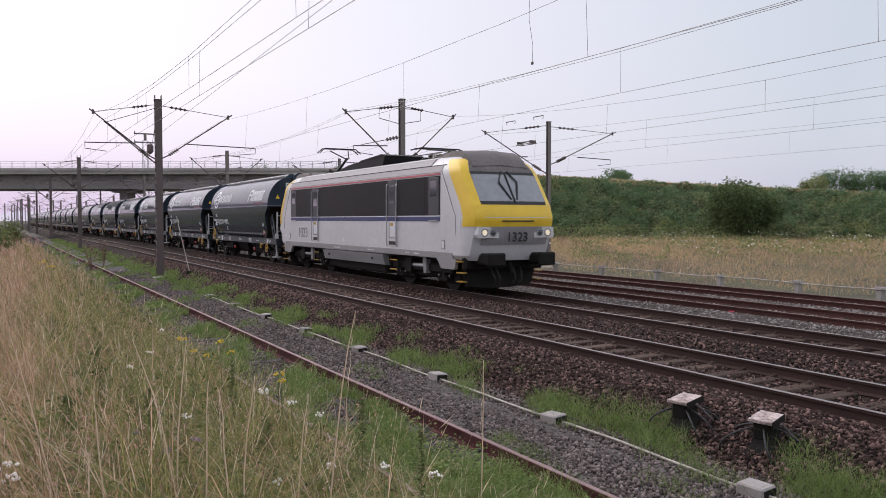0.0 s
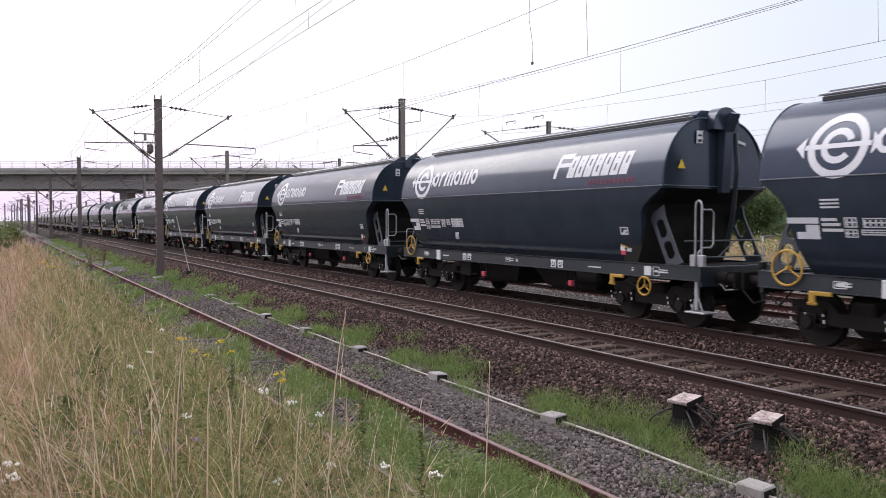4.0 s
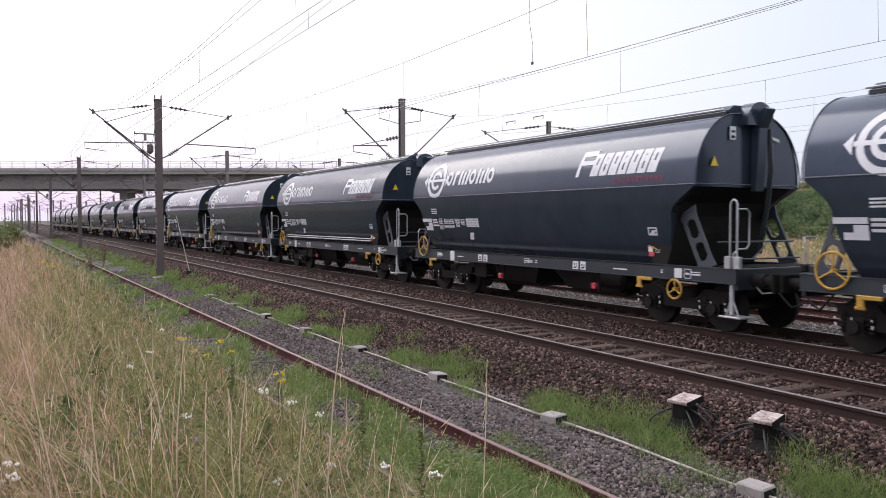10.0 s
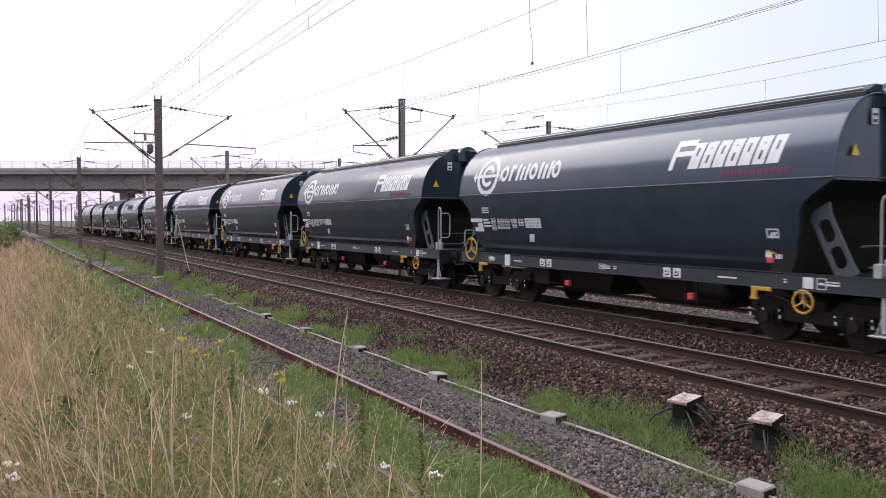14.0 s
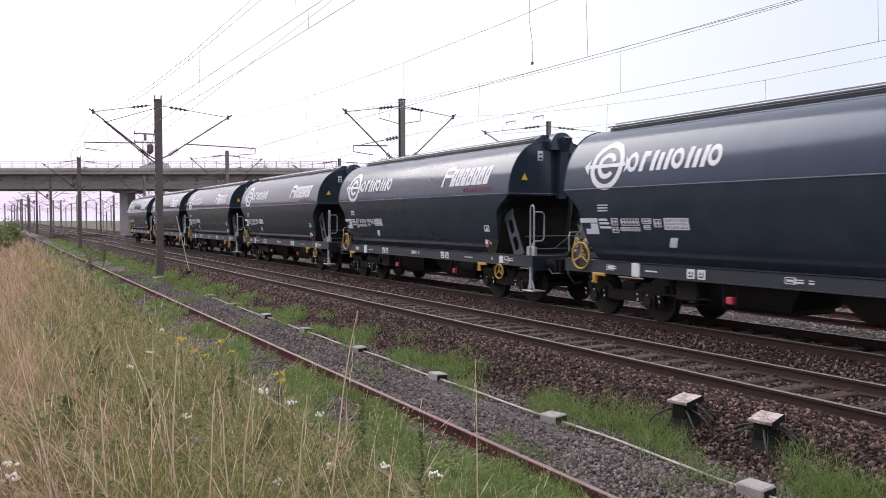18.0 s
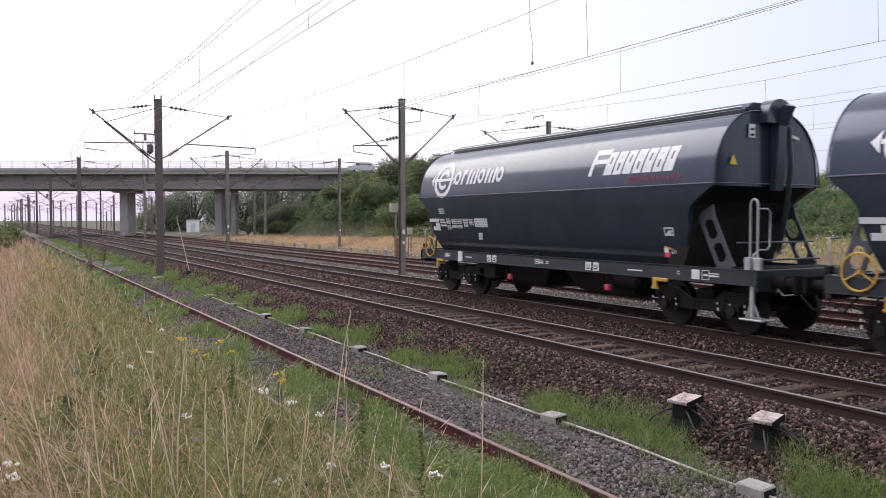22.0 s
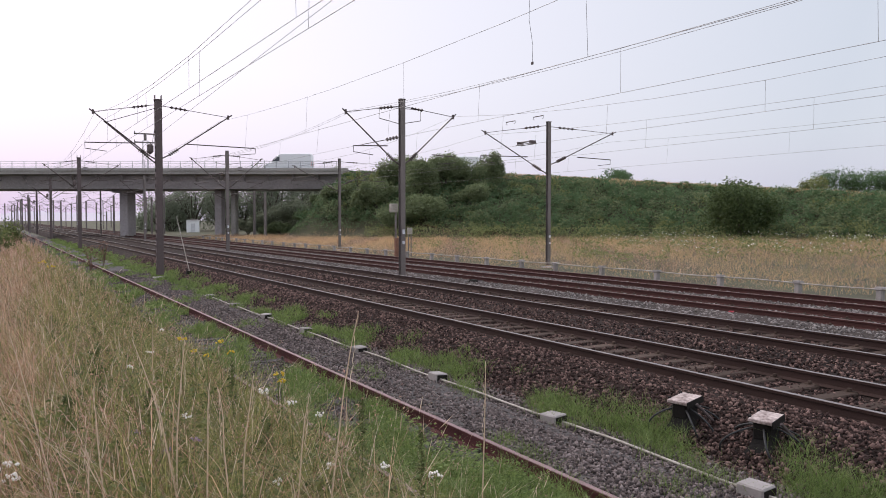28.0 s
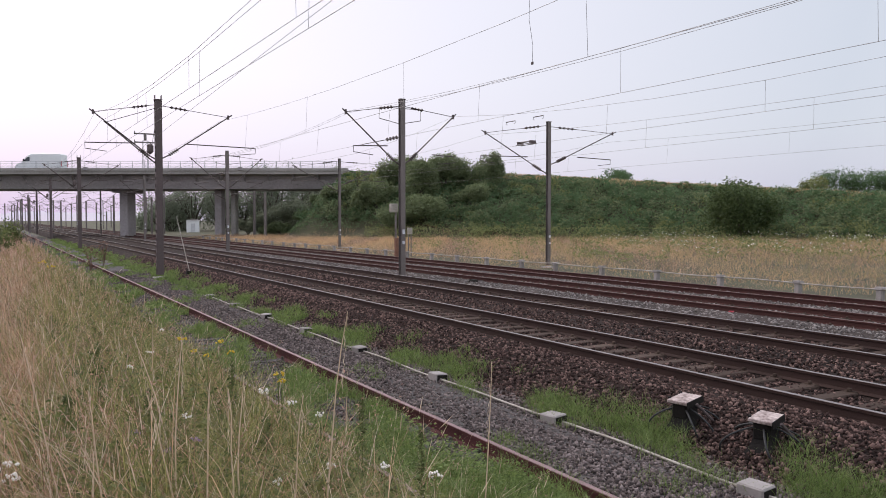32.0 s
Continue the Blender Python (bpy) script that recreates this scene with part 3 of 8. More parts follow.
def mast_a(y, z):
    t = thing("catenary_mast", "brown lattice steel mast with two cantilever brackets", "catenary mast", pose(6.67, y, z), "catenary masts")
    h_mast(t, 8.0, 0.30, M_MAST, True)
    bracket(t, -1, 2.75, 5.25, 7.30, 7.78, M_MAST, 6.0, 1.0, 3.1)
    g = Geo().tube([(-0.15, 0.15, 5.15), (-2.3, 0.2, 6.95)], 0.03, 8)
    part("second_strut", g, M_MAST, t)
    insulator(t, (-0.45, 0.16, 5.41), (-0.85, 0.17, 5.74))
    part("second_tie", Geo().tube([(-0.15, 0.1, 7.62), (-2.2, 0.2, 6.9)], 0.014, 6), M_MAST, t)
    bracket(t, 1, 3.2, 5.30, 7.40, 7.75, M_MAST, 6.05, 1.15, 4.5)
    part("tension_weight", Geo().tube([(-0.32, -0.1, 5.55), (-0.38, -0.1, 5.62), (-0.38, -0.1, 5.9), (-0.32, -0.1, 5.98)], [0.08, 0.15, 0.15, 0.06], 10), M_MAST, t, "hanging round weight")
    part("hanger", Geo().tube([(-0.3, -0.1, 5.95), (-0.14, -0.1, 6.9)], 0.012, 5), M_MAST, t)
    return t


def mast_c(y, z):
    t = thing("catenary_mast", "grey steel H-section mast between the tracks with insulated brackets", "catenary mast", pose(15.75, y, z), "catenary masts")
    h_mast(t, 7.8, 0.23, M_MAST_GREY)
    bracket(t, -1, 2.65, 4.9, 7.1, 7.5, M_MAST, 5.75, 0.7, 2.3)
    bracket(t, 1, 2.6, 4.95, 7.2, 7.5, M_MAST, 5.45, 1.5, 2.7)
    part("feeder_insulator_arm", Geo().tube([(-0.15, 0, 6.15), (-1.9, 0, 5.75)], 0.018, 6), M_MAST, t)
    insulator(t, (-0.2, 0, 6.15), (-0.8, 0, 6.0), 0.09, 4)
    for s in (-1, 1):
        part("top_bracket", Geo().tube([(0, 0.17, 7.45), (s * 1.0, 0.17, 7.42), (s * 1.02, 0.17, 6.95), (0, 0.17, 6.75)], 0.016, 6), M_MAST, t)
    part("number_plate", Geo().box(-0.06, 0.06, -0.17, -0.16, 1.9, 2.1), M_WHITE, t, "small white plate")
    part("small_plate", Geo().box(-0.06, 0.06, -0.17, -0.16, 1.45, 1.6), M_WHITE, t, "small white plate")
    return t


def mast_d(y, z):
    t = thing("catenary_mast", "slim grey steel H-section mast in the dry grass", "catenary mast", pose(26.7, y, z), "catenary masts")
    h_mast(t, 7.85, 0.20, M_MAST_GREY)
    bracket(t, -1, 4.1, 5.0, 7.05, 7.65, M_MAST, 5.9, 1.4, 4.4, 0.26)
    bracket(t, 1, 4.55, 5.5, 7.45, 7.6, M_MAST, 6.0, 2.0, 4.4, 0.26)
    part("number_plate", Geo().box(-0.06, 0.06, -0.15, -0.14, 1.5, 1.65), M_WHITE, t, "small white plate")
    part("small_plate", Geo().box(-0.06, 0.06, -0.15, -0.14, 1.15, 1.25), M_WHITE, t, "small white plate")
    return t


A_ROWS = [38.7, 77.8, 118.5, 158.0, 198.0, 240.0, 284.0, 330.0]
C_ROWS = [31.9, 62.2, 101.0, 146.0, 190.0, 236.0, 282.0]
D_ROWS = [35.9, 66.5, 105.0, 150.0, 196.0, 242.0]
for make, rows, x in ((mast_a, A_ROWS, 6.67), (mast_c, C_ROWS, 15.75), (mast_d, D_ROWS, 26.7)):
    z0 = 0.26 if x < 26 else 0.30
    first = make(rows[0], z0)
    for y in rows[1:]:
        copy_thing(first, pose(x, y, z0))


def overhead(label, x, z_contact, rise, sag, supports, stagger=0.15, r=0.0056, twin=0.0):
    t = thing("overhead_line", label, "overhead line", pose(0, 0, 0), "overhead lines")
    c, m = [], []
    n_dr = 0
    for k in range(len(supports) - 1):
        y0, y1 = supports[k], supports[k + 1]
        s0, s1 = (stagger if k % 2 else -stagger), (-stagger if k % 2 else stagger)
        for q in range(8):
            f = q / 8
            c.append((x + s0 + (s1 - s0) * f, y0 + (y1 - y0) * f, z_contact))
            m.append((x, y0 + (y1 - y0) * f, z_contact + rise - sag * 4 * f * (1 - f)))
        if y0 < 130:
            for f in (0.12, 0.31, 0.5, 0.69, 0.88):
                p = (x, y0 + (y1 - y0) * f)
                part("dropper", Geo().tube([(x + s0 + (s1 - s0) * f, p[1], z_contact), (x, p[1], z_contact + rise - sag * 4 * f * (1 - f))], 0.004, 4), M_WIRE, t)
    c.append((x, supports[-1], z_contact))
    m.append((x, supports[-1], z_contact + rise))
    part("contact_wire", Geo().tube(c, r, 5), M_WIRE, t)
    part("messenger_wire", Geo().tube(m, r, 5), M_WIRE, t)
    if twin:
        part("messenger_wire", Geo().tube([(a + 0.05, b, z - twin) for a, b, z in m], r, 5), M_WIRE, t)


anchor = thing("anchor_wire", "taut anchor wire running from the mast", "anchor wire", pose(6.6, 38.6, 6.62))
part("wire", Geo().tube([(0, 0, 0), (-1.48, -40.5, 0.6)], 0.006, 5), M_WIRE, anchor)
SA = [-40.0, -0.5] + A_ROWS
SC = [-38.0, -2.0] + C_ROWS
SD = [-42.0, -3.0] + D_ROWS
overhead("contact wire and messenger hung over the siding", 3.98, 5.80, 1.72, 0.98, SA, 0.05)
overhead("second contact wire hung over the siding", 4.22, 5.66, 1.50, 0.50, SA, -0.08)
overhead("contact wire and messenger hung over the near main track", TRACK_1, 5.76, 1.7, 0.55, SA)
overhead("contact wire and twin messenger over the second main track", TRACK_2, 5.84, 1.57, 0.5, SC, twin=0.06)
overhead("contact wire and messenger hung over the rusty track", TRACK_3 + 0.15, 5.73, 1.75, 0.9, SC)
overhead("contact wire and messenger hung over the far rusty track", 22.5, 5.62, 1.6, 0.6, SD)
overhead("contact wire and messenger hung beyond the cable blocks", 31.0, 5.75, 1.5, 0.4, SD)
t = thing("jumper_cable", "thin jumper cable dropping to the messenger wire", "cable", pose(TRACK_2, 18.6, 7.18))
part("cable", Geo().tube([(0, 0, 0), (0.03, 0.02, 0.5), (-0.04, 0.1, 1.2), (0, 0.15, 2.2)], 0.007, 6), M_WIRE, t)
part("clamp", Geo().box(-0.02, 0.02, -0.04, 0.04, -0.05, 0.03, 0.006), M_INSUL, t)
t = thing("section_insulator", "dark section insulator frame in the contact wire", "insulator", pose(TRACK_3 + 0.15, 26.2, 5.74))
for s in (-1, 1):
    part("runner", Geo().tube([(s * 0.12, -0.55, 0.0), (s * 0.16, -0.4, 0.02), (s * 0.16, 0.4, 0.02), (s * 0.12, 0.55, 0.0)], 0.016, 6), M_WIRE, t)
    part("end_clamp", Geo().box(-0.15, 0.15, s * 0.42 - 0.03, s * 0.42 + 0.03, 0.0, 0.14, 0.01), M_MAST, t)
part("insulator_rod", Geo().tube([(0, -0.42, 0.12), (0, 0.42, 0.12)], 0.03, 8), M_INSUL, t)
for y in (25.4, 27.3):
    t = thing("messenger_clamp", "dark clamp rod on the messenger wire", "clamp", pose(TRACK_3 + 0.15, y, 6.72))
    part("rod", Geo().tube([(0, -0.32, 0.05), (0, 0.32, 0.05)], 0.018, 6), M_INSUL, t)
    for s in (-1, 1):
        part("hook", Geo().tube([(0, s * 0.32, 0.05), (0, s * 0.34, -0.05), (0, s * 0.24, -0.06)], 0.009, 5), M_WIRE, t)
# ---- hopper wagons ----
ZS, ZT, XS, XT = 2.88, 4.28, 1.52, 0.38


def shell_x(z):
    """Half width of the wagon's body at a height above the rail."""
    if z >= ZS:
        a = math.asin(min(1, (z - ZS) / (ZT - ZS)))
        return XT + (XS - XT) * math.cos(a)
    return float(np.interp(z, [1.24, 1.45, 1.75, 2.2, 2.6, ZS], [1.06, 1.21, 1.34, 1.44, 1.50, XS]))


def shell_ends(z):
    hs = [1.24, 1.6, 1.95, 2.1, 2.2, 2.32, 2.45, 2.6, 2.83, 5]
    return (float(np.interp(z, hs, [-4.60, -4.71, -4.81, -4.84, -4.85, -4.86, -4.94, -5.13, -5.51, -5.55])),
            float(np.interp(z, hs, [5.50, 5.62, 5.72, 5.76, 5.78, 5.79, 5.85, 5.98, 6.27, 6.30])))


def slab_decal(g, y0, y1, z0, z1, lean=0.0, nz=5, off=0.006):
    """A thin painted bar lying on the near flank; lean slants it (y shift per metre of height)."""
    vs, fs = [], []
    for k in range(nz + 1):
        z = z0 + (z1 - z0) * k / nz
        x = -shell_x(z) - off
        sh = -lean * (z - z0)
        vs += [(x, y0 + sh, z), (x, y1 + sh, z)]
    for k in range(nz):
        fs.append((2 * k, 2 * k + 1, 2 * k + 3, 2 * k + 2))
    g.face_set(vs, fs)


def ring_decal(g, yc, zc, r0, r1, n=40, a0=0.0, a1=360.0, off=0.006, nr=2):
    vs, fs = [], []
    for k in range(n + 1):
        a = radians(a0 + (a1 - a0) * k / n)
        for q in range(nr + 1):
            r = r0 + (r1 - r0) * q / nr
            z = zc + r * math.sin(a)
            vs.append((-shell_x(z) - off, yc - r * math.cos(a), z))
    for k in range(n):
        for q in range(nr):
            i = k * (nr + 1) + q
            fs.append((i, i + 1, i + nr + 2, i + nr + 1))
    g.face_set(vs, fs)


def block_mark(g, y, w, z0, h, lean, k):
    """One heavy slanted block with a short slit, high or low by turns."""
    st = w * 0.40
    slab_decal(g, y - st, y, z0, z0 + h, lean)
    slab_decal(g, y - w, y - w + st, z0, z0 + h, lean)
    for p, q in (((0.0, 0.18), (0.50, 1.0)) if k % 2 else ((0.0, 0.48), (0.80, 1.0))):
        sh = -lean * h * p
        slab_decal(g, y - w + st + sh, y - st + sh, z0 + h * p, z0 + h * q, lean, 1)


def oval_mark(g, y, w, z0, h, k):
    """A plain rounded shape of one character's size: an open ring, or upright bars in a row."""
    if k in (0, 3, 5):
        n, vs, fs = 26, [], []
        for i in range(n + 1):
            a = 2 * math.pi * i / n
            for f in (0.52, 0.78, 1.0):
                z = z0 + h / 2 + h / 2 * f * math.sin(a)
                vs.append((-shell_x(z) - 0.006, y - w / 2 - w / 2 * (f - 0.08) * math.cos(a), z))
        for i in range(n):
            for q in (0, 1):
                j = i * 3 + q
                fs.append((j, j + 1, j + 4, j + 3))
        g.face_set(vs, fs)
        return
    bars = {1: 1, 2: 3, 4: 3}[k]
    for i in range(bars):
        yy = y - (w - 0.115) * i / max(bars - 1, 1)
        slab_decal(g, yy - 0.115, yy, z0, z0 + h * (1.0 if i % 2 == 0 else 0.86), 0.16)
    if bars == 1:
        slab_decal(g, y - w, y - 0.15, z0 + h * 0.72, z0 + h, 0.16, 2)


def flank_words(words, y, z, size, width, parent):
    """Small dark words painted on the near flank, centred on y."""
    cu = bpy.data.curves.new("words", "FONT")
    cu.body, cu.size, cu.align_x, cu.align_y, cu.resolution_u = words, 1.0, "CENTER", "CENTER", 1
    tmp = bpy.data.objects.new("words", cu)
    scene.collection.objects.link(tmp)
    bpy.context.view_layer.update()
    me = bpy.data.meshes.new_from_object(tmp)
    bpy.data.objects.remove(tmp)
    xs = [v.co.x for v in me.vertices]
    k = width / (max(xs) - min(xs))
    for v in me.vertices:
        a, b = v.co.x * k, v.co.y * size
        v.co = (-shell_x(z + b) - 0.011, y - a, z + b)
    me.materials.clear()
    me.materials.append(M_UNDER)
    ob = new("notice_words", me)
    ob.parent = parent
    tagged(ob, kind="stuff")


def glyphs(g, y, z0, h, w, gap, count, lean, pattern):
    """Plain bars in the rhythm of a word."""
    for k in range(count):
        st = w * 0.33
        kind = pattern[k % len(pattern)]
        y1 = y - k * (w + gap)
        if kind == "p":
            slab_decal(g, y1 - st, y1, z0, z0 + h, lean)
            slab_decal(g, y1 - w, y1 - w + st, z0, z0 + h, lean)


def bogie(parent, y, wb, wheel_r):
    """A two-axle freight bogie; returns its wheelsets."""
    b = part("bogie", Geo().box(-0.95, 0.95, -0.22, 0.22, 0.52, 0.82, 0.04), M_UNDER, parent, at=pose(0, y, 0))
    sets = []
    for s in (-1, 1):
        x = s * 0.99
        pr = [(-wb / 2 - 0.38, 0.62), (-wb / 2 - 0.38, 0.80), (-0.55, 0.82), (-0.35, 0.62), (0.35, 0.62), (0.55, 0.82), (wb / 2 + 0.38, 0.80), (wb / 2 + 0.38, 0.62), (0.5, 0.40), (-0.5, 0.40)]
        part("side_frame", Geo().prism(pr, "x", x - 0.06, x + 0.06), M_UNDER, b)
        for q in (-1, 1):
            yy = q * wb / 2
            part("axle_box", Geo().box(x - 0.12, x + 0.16 * s + 0.02, yy - 0.15, yy + 0.15, 0.30, 0.60, 0.04).tube([(x + s * 0.08, yy, wheel_r), (x + s * 0.21, yy, wheel_r)], 0.11, 10), M_UNDER, b)
            for d in (-0.24, 0.24):
                g = Geo()
                for c in range(5):
                    g.tube([(x + s * 0.05, yy + d, 0.36 + c * 0.065), (x + s * 0.05, yy + d, 0.39 + c * 0.065)], 0.075, 8)
                g.tube([(x + s * 0.05, yy + d, 0.34), (x + s * 0.05, yy + d, 0.68)], 0.045, 6)
                part("coil_spring", g, M_UNDER, b)
            if s < 0:
                g = Geo()
                for d in (-0.34, 0.0, 0.30):
                    g.box(x - 0.175, x - 0.17, yy + d, yy + d + 0.028, 0.44, 0.50).box(x - 0.175, x - 0.17, yy + d + 0.02, yy + d + 0.045, 0.56, 0.60)
                part("white_marks", g, M_DECAL, b, "small white paint marks")
    for q in (-1, 1):
        yy = q * wb / 2
        g = Geo().tube([(-0.98, 0, 0), (0.98, 0, 0)], 0.075, 10)
        for s in (-1, 1):
            xx = s * 0.72
            g.tube([(xx - s * 0.035, 0, 0), (xx - s * 0.03, 0, 0), (xx + s * 0.0, 0, 0)], [wheel_r + 0.028, wheel_r + 0.028, wheel_r + 0.004], 28)
            g.tube([(xx, 0, 0), (xx + s * 0.10, 0, 0), (xx + s * 0.105, 0, 0)], [wheel_r + 0.002, wheel_r, wheel_r - 0.05], 28)
            g.tube([(xx + s * 0.10, 0, 0), (xx + s * 0.13, 0, 0)], [0.16, 0.13], 12)
        w = part("wheelset", g, M_WHEEL, b, "dark steel wheels on an axle", smooth=35)
        w.matrix_parent_inverse = Matrix.Translation((0, yy, wheel_r))
        sets.append(w)
    return b, sets


def buffers(t, y_end, sgn, z=1.05, material=None):
    for s in (-1, 1):
        x = s * 0.875
        b = part("buffer", Geo().tube([(x, y_end, z), (x, y_end + sgn * 0.28, z)], 0.13, 14).tube([(x, y_end + sgn * 0.28, z), (x, y_end + sgn * 0.54, z)], 0.10, 14), material or M_UNDER, t, smooth=40)
        part("buffer_head", Geo().box(x - 0.24, x + 0.24, y_end + sgn * 0.54, y_end + sgn * 0.61, z - 0.18, z + 0.18, 0.03), material or M_UNDER, b)
    part("coupling", Geo().tube([(0, y_end, 0.98), (0, y_end + sgn * 0.35, 0.93), (0, y_end + sgn * 0.60, 0.80)], 0.045, 8), M_UNDER, t)
    for s in (-0.35, 0.35):
        part("brake_hose", Geo().tube([(s, y_end, 0.95), (s, y_end + sgn * 0.18, 0.75), (s * 0.9, y_end + sgn * 0.38, 0.55), (s * 0.6, y_end + sgn * 0.55, 0.62)], 0.022, 6), M_RUBBER, t)


def hand_wheel(t, y, z, x, r, label):
    g = Geo()
    pts = [(x, y + r * math.cos(a), z + r * math.sin(a)) for a in np.linspace(0, 2 * math.pi, 25)]
    g.tube(pts, 0.022, 6, False)
    for a in (90, 210, 330):
        g.tube([(x + 0.02, y, z), (x, y + r * math.cos(radians(a)), z + r * math.sin(radians(a)))], 0.017, 5)
    g.tube([(x - 0.02, y, z), (x + 0.10, y, z)], 0.035, 8)
    return part("hand_wheel", g, M_OCHRE, t, label)


def gusset(t, s, ye, yt, material):
    """Slanting end plate with two oval holes, from the body down to the frame. ye: foot, yt: head."""
    x = s * 1.18
    za, zb = 1.27, 2.28
    d = Vector((yt - ye, zb - za))
    L = d.length
    d.normalize()
    p = Vector((-d.y, d.x))
    w = 0.19
    # strips across the plate with two holes left open
    def pt(a, c):
        q = Vector((ye, za)) + d * a + p * c
        return (q.x, q.y)
    g = Geo()
    def bar(a0, a1, c0, c1, m0=None, m1=None):
        g.prism([pt(a0, c0), pt(a1, c0 if m0 is None else m0), pt(a1, c1 if m1 is None else m1), pt(a0, c1)], "x", x - 0.02, x + 0.02)
    bar(-0.05, 0.14, -w * 1.25, w * 1.15, -w, w)
    holes = ((0.14, 0.52), (0.62, 1.02))
    for h0, h1 in holes:
        bar(h0, h1, -w, -w + 0.07)
        bar(h0, h1, w - 0.07, w)
        e = 0.07
        for c0, c1 in ((-w + 0.07, -w + 0.07 + e), (w - 0.07, w - 0.07 - e)):
            g.prism([pt(h0, c0), pt(h0 + e, c0), pt(h0, c1)], "x", x - 0.02, x + 0.02)
            g.prism([pt(h1, c0), pt(h1 - e, c0), pt(h1, c1)], "x", x - 0.02, x + 0.02)
    bar(0.52, 0.62, -w, w)
    bar(1.02, L + 0.1, -w, w, -w * 1.2, w * 1.3)
    return part("end_gusset", g, material, t, "slanting plate with two oval holes")


def build_wagon():
    t = thing("hopper_wagon", "glossy blue-black covered grain hopper wagon with white emblem", "freight wagon", pose(TRACK_2, 0, RAIL_MAIN), "train wagons")
    # body shell
    zs = [1.24, 1.35, 1.45, 1.6, 1.75, 1.95, 2.1, 2.2, 2.32, 2.45, 2.6, 2.83, 2.86] + [ZS + (ZT - ZS) * math.sin(radians(a)) for a in (0, 7, 14, 21, 28, 35, 42, 49, 56, 63, 70, 77, 84, 90)]
    rings = []
    for z in zs:
        x = shell_x(z)
        y0, y1 = shell_ends(z)
        rings.append([(-x, y0, z), (x, y0, z), (x, y1, z), (-x, y1, z)])
    body = part("body", Geo().loft(rings), M_WAGON, t, "rounded glossy blue-black hopper body", smooth=20)
    part("seam", Geo().box(-XS - 0.012, -XS + 0.03, -5.56, 6.31, ZS - 0.012, ZS + 0.010, 0.004).box(XS - 0.03, XS + 0.012, -5.56, 6.31, ZS - 0.012, ZS + 0.01, 0.004), M_SEAM, body)
    part("end_seam", Geo().box(-XS, XS, -5.57, -5.54, ZS - 0.005, ZS + 0.012, 0.004), M_SEAM, body)
    for y in (-5.55, 6.30):
        g = Geo()
        pts = [(-shell_x(z), y, z) for z in zs if z >= 2.83] + [(shell_x(z), y, z) for z in zs[::-1] if z >= 2.83]
        g.tube(pts, 0.018, 5)
        part("end_rim", g, M_WAGON, body)
    # roof hatch
    hatch = part("roof_hatch", Geo().prism([(-0.46, 4.24), (-0.50, 4.30), (-0.50, 4.36), (-0.36, 4.46), (0.36, 4.46), (0.50, 4.36), (0.50, 4.30), (0.46, 4.24)], "y", -5.45, 5.78), M_WAGON, t, "long flat roof hatch")
    part("hatch_rail", Geo().box(-0.56, -0.49, -5.42, 5.80, 4.25, 4.34, 0.015).box(0.49, 0.56, -5.42, 5.80, 4.25, 4.34, 0.015), M_WAGON_FRAME, hatch)
    part("hatch_track", Geo().tube([(-0.62, -5.42, 4.36), (-0.62, 5.80, 4.36)], 0.022, 6), M_GALV, hatch, "thin pale rail along the hatch")
    arch = [(0.08 + 0.37 * math.cos(radians(a)), 4.17 + 0.35 * math.sin(radians(a))) for a in range(0, 181, 12)] + [(-0.29, 4.05), (0.45, 4.05)]
    part("hatch_end_cover", Geo().prism(arch, "y", -5.74, -5.44), M_WAGON, hatch, "rounded end cover of the hatch", smooth=30)
    part("end_duct", Geo().prism([(-5.94, 4.36), (-5.87, 4.40), (-5.56, 4.2), (-5.56, 2.75), (-5.68, 2.75), (-5.76, 4.0)], "x", 0.02, 0.26), M_WAGON, t)
    part("end_pipe", Geo().tube([(0.38, -5.70, 4.0), (0.42, -5.72, 3.2), (0.46, -5.60, 2.4), (0.5, -5.4, 1.5)], 0.05, 8), M_WAGON_FRAME, t)
    part("data_plate", Geo().box(-0.60, -0.44, -5.575, -5.56, 3.76, 4.02), M_WHITE, t, "white data plate on the end wall")
    part("data_plate_mark", Geo().box(-0.57, -0.47, -5.58, -5.575, 3.79, 3.84).box(-0.57, -0.47, -5.58, -5.575, 3.90, 3.94), M_UNDER, t)
    part("warning_triangle", Geo().prism([(-1.12, 3.23), (-0.92, 3.23), (-1.02, 3.42)], "y", -5.57, -5.562), M_YELLOW, t, "yellow warning triangle")
    part("end_label", Geo().prism([(0.45, 3.92), (0.85, 3.82), (0.85, 3.76), (0.45, 3.86)], "y", -5.57, -5.562), M_DECAL, t)
    # near-black piece over the hopper end paints the shade under the overhang
    part("end_slope", Geo().prism([(-5.49, 2.80), (-5.06, 2.52), (-4.90, 2.25), (-4.83, 1.9), (-4.72, 1.55), (-4.60, 1.24), (-4.2, 1.24), (-4.2, 2.8)], "x", -1.30, 1.30), M_UNDER, t, "sloping hopper end with the overhang's shade painted dark")
    # hopper chutes under the body
    for y in (-1.6, 1.7):
        rings = [[(-x, y - d, z), (x, y - d, z), (x, y + d, z), (-x, y + d, z)] for z, x, d in ((1.26, 1.05, 1.62), (0.85, 0.85, 1.25), (0.50, 0.7, 0.95))]
        c = part("chute", Geo().loft(rings), M_UNDER, t)
        part("chute_door", Geo().box(-0.58, 0.58, y - 1.0, y + 1.0, 0.42, 0.52, 0.02), M_UNDER, c)
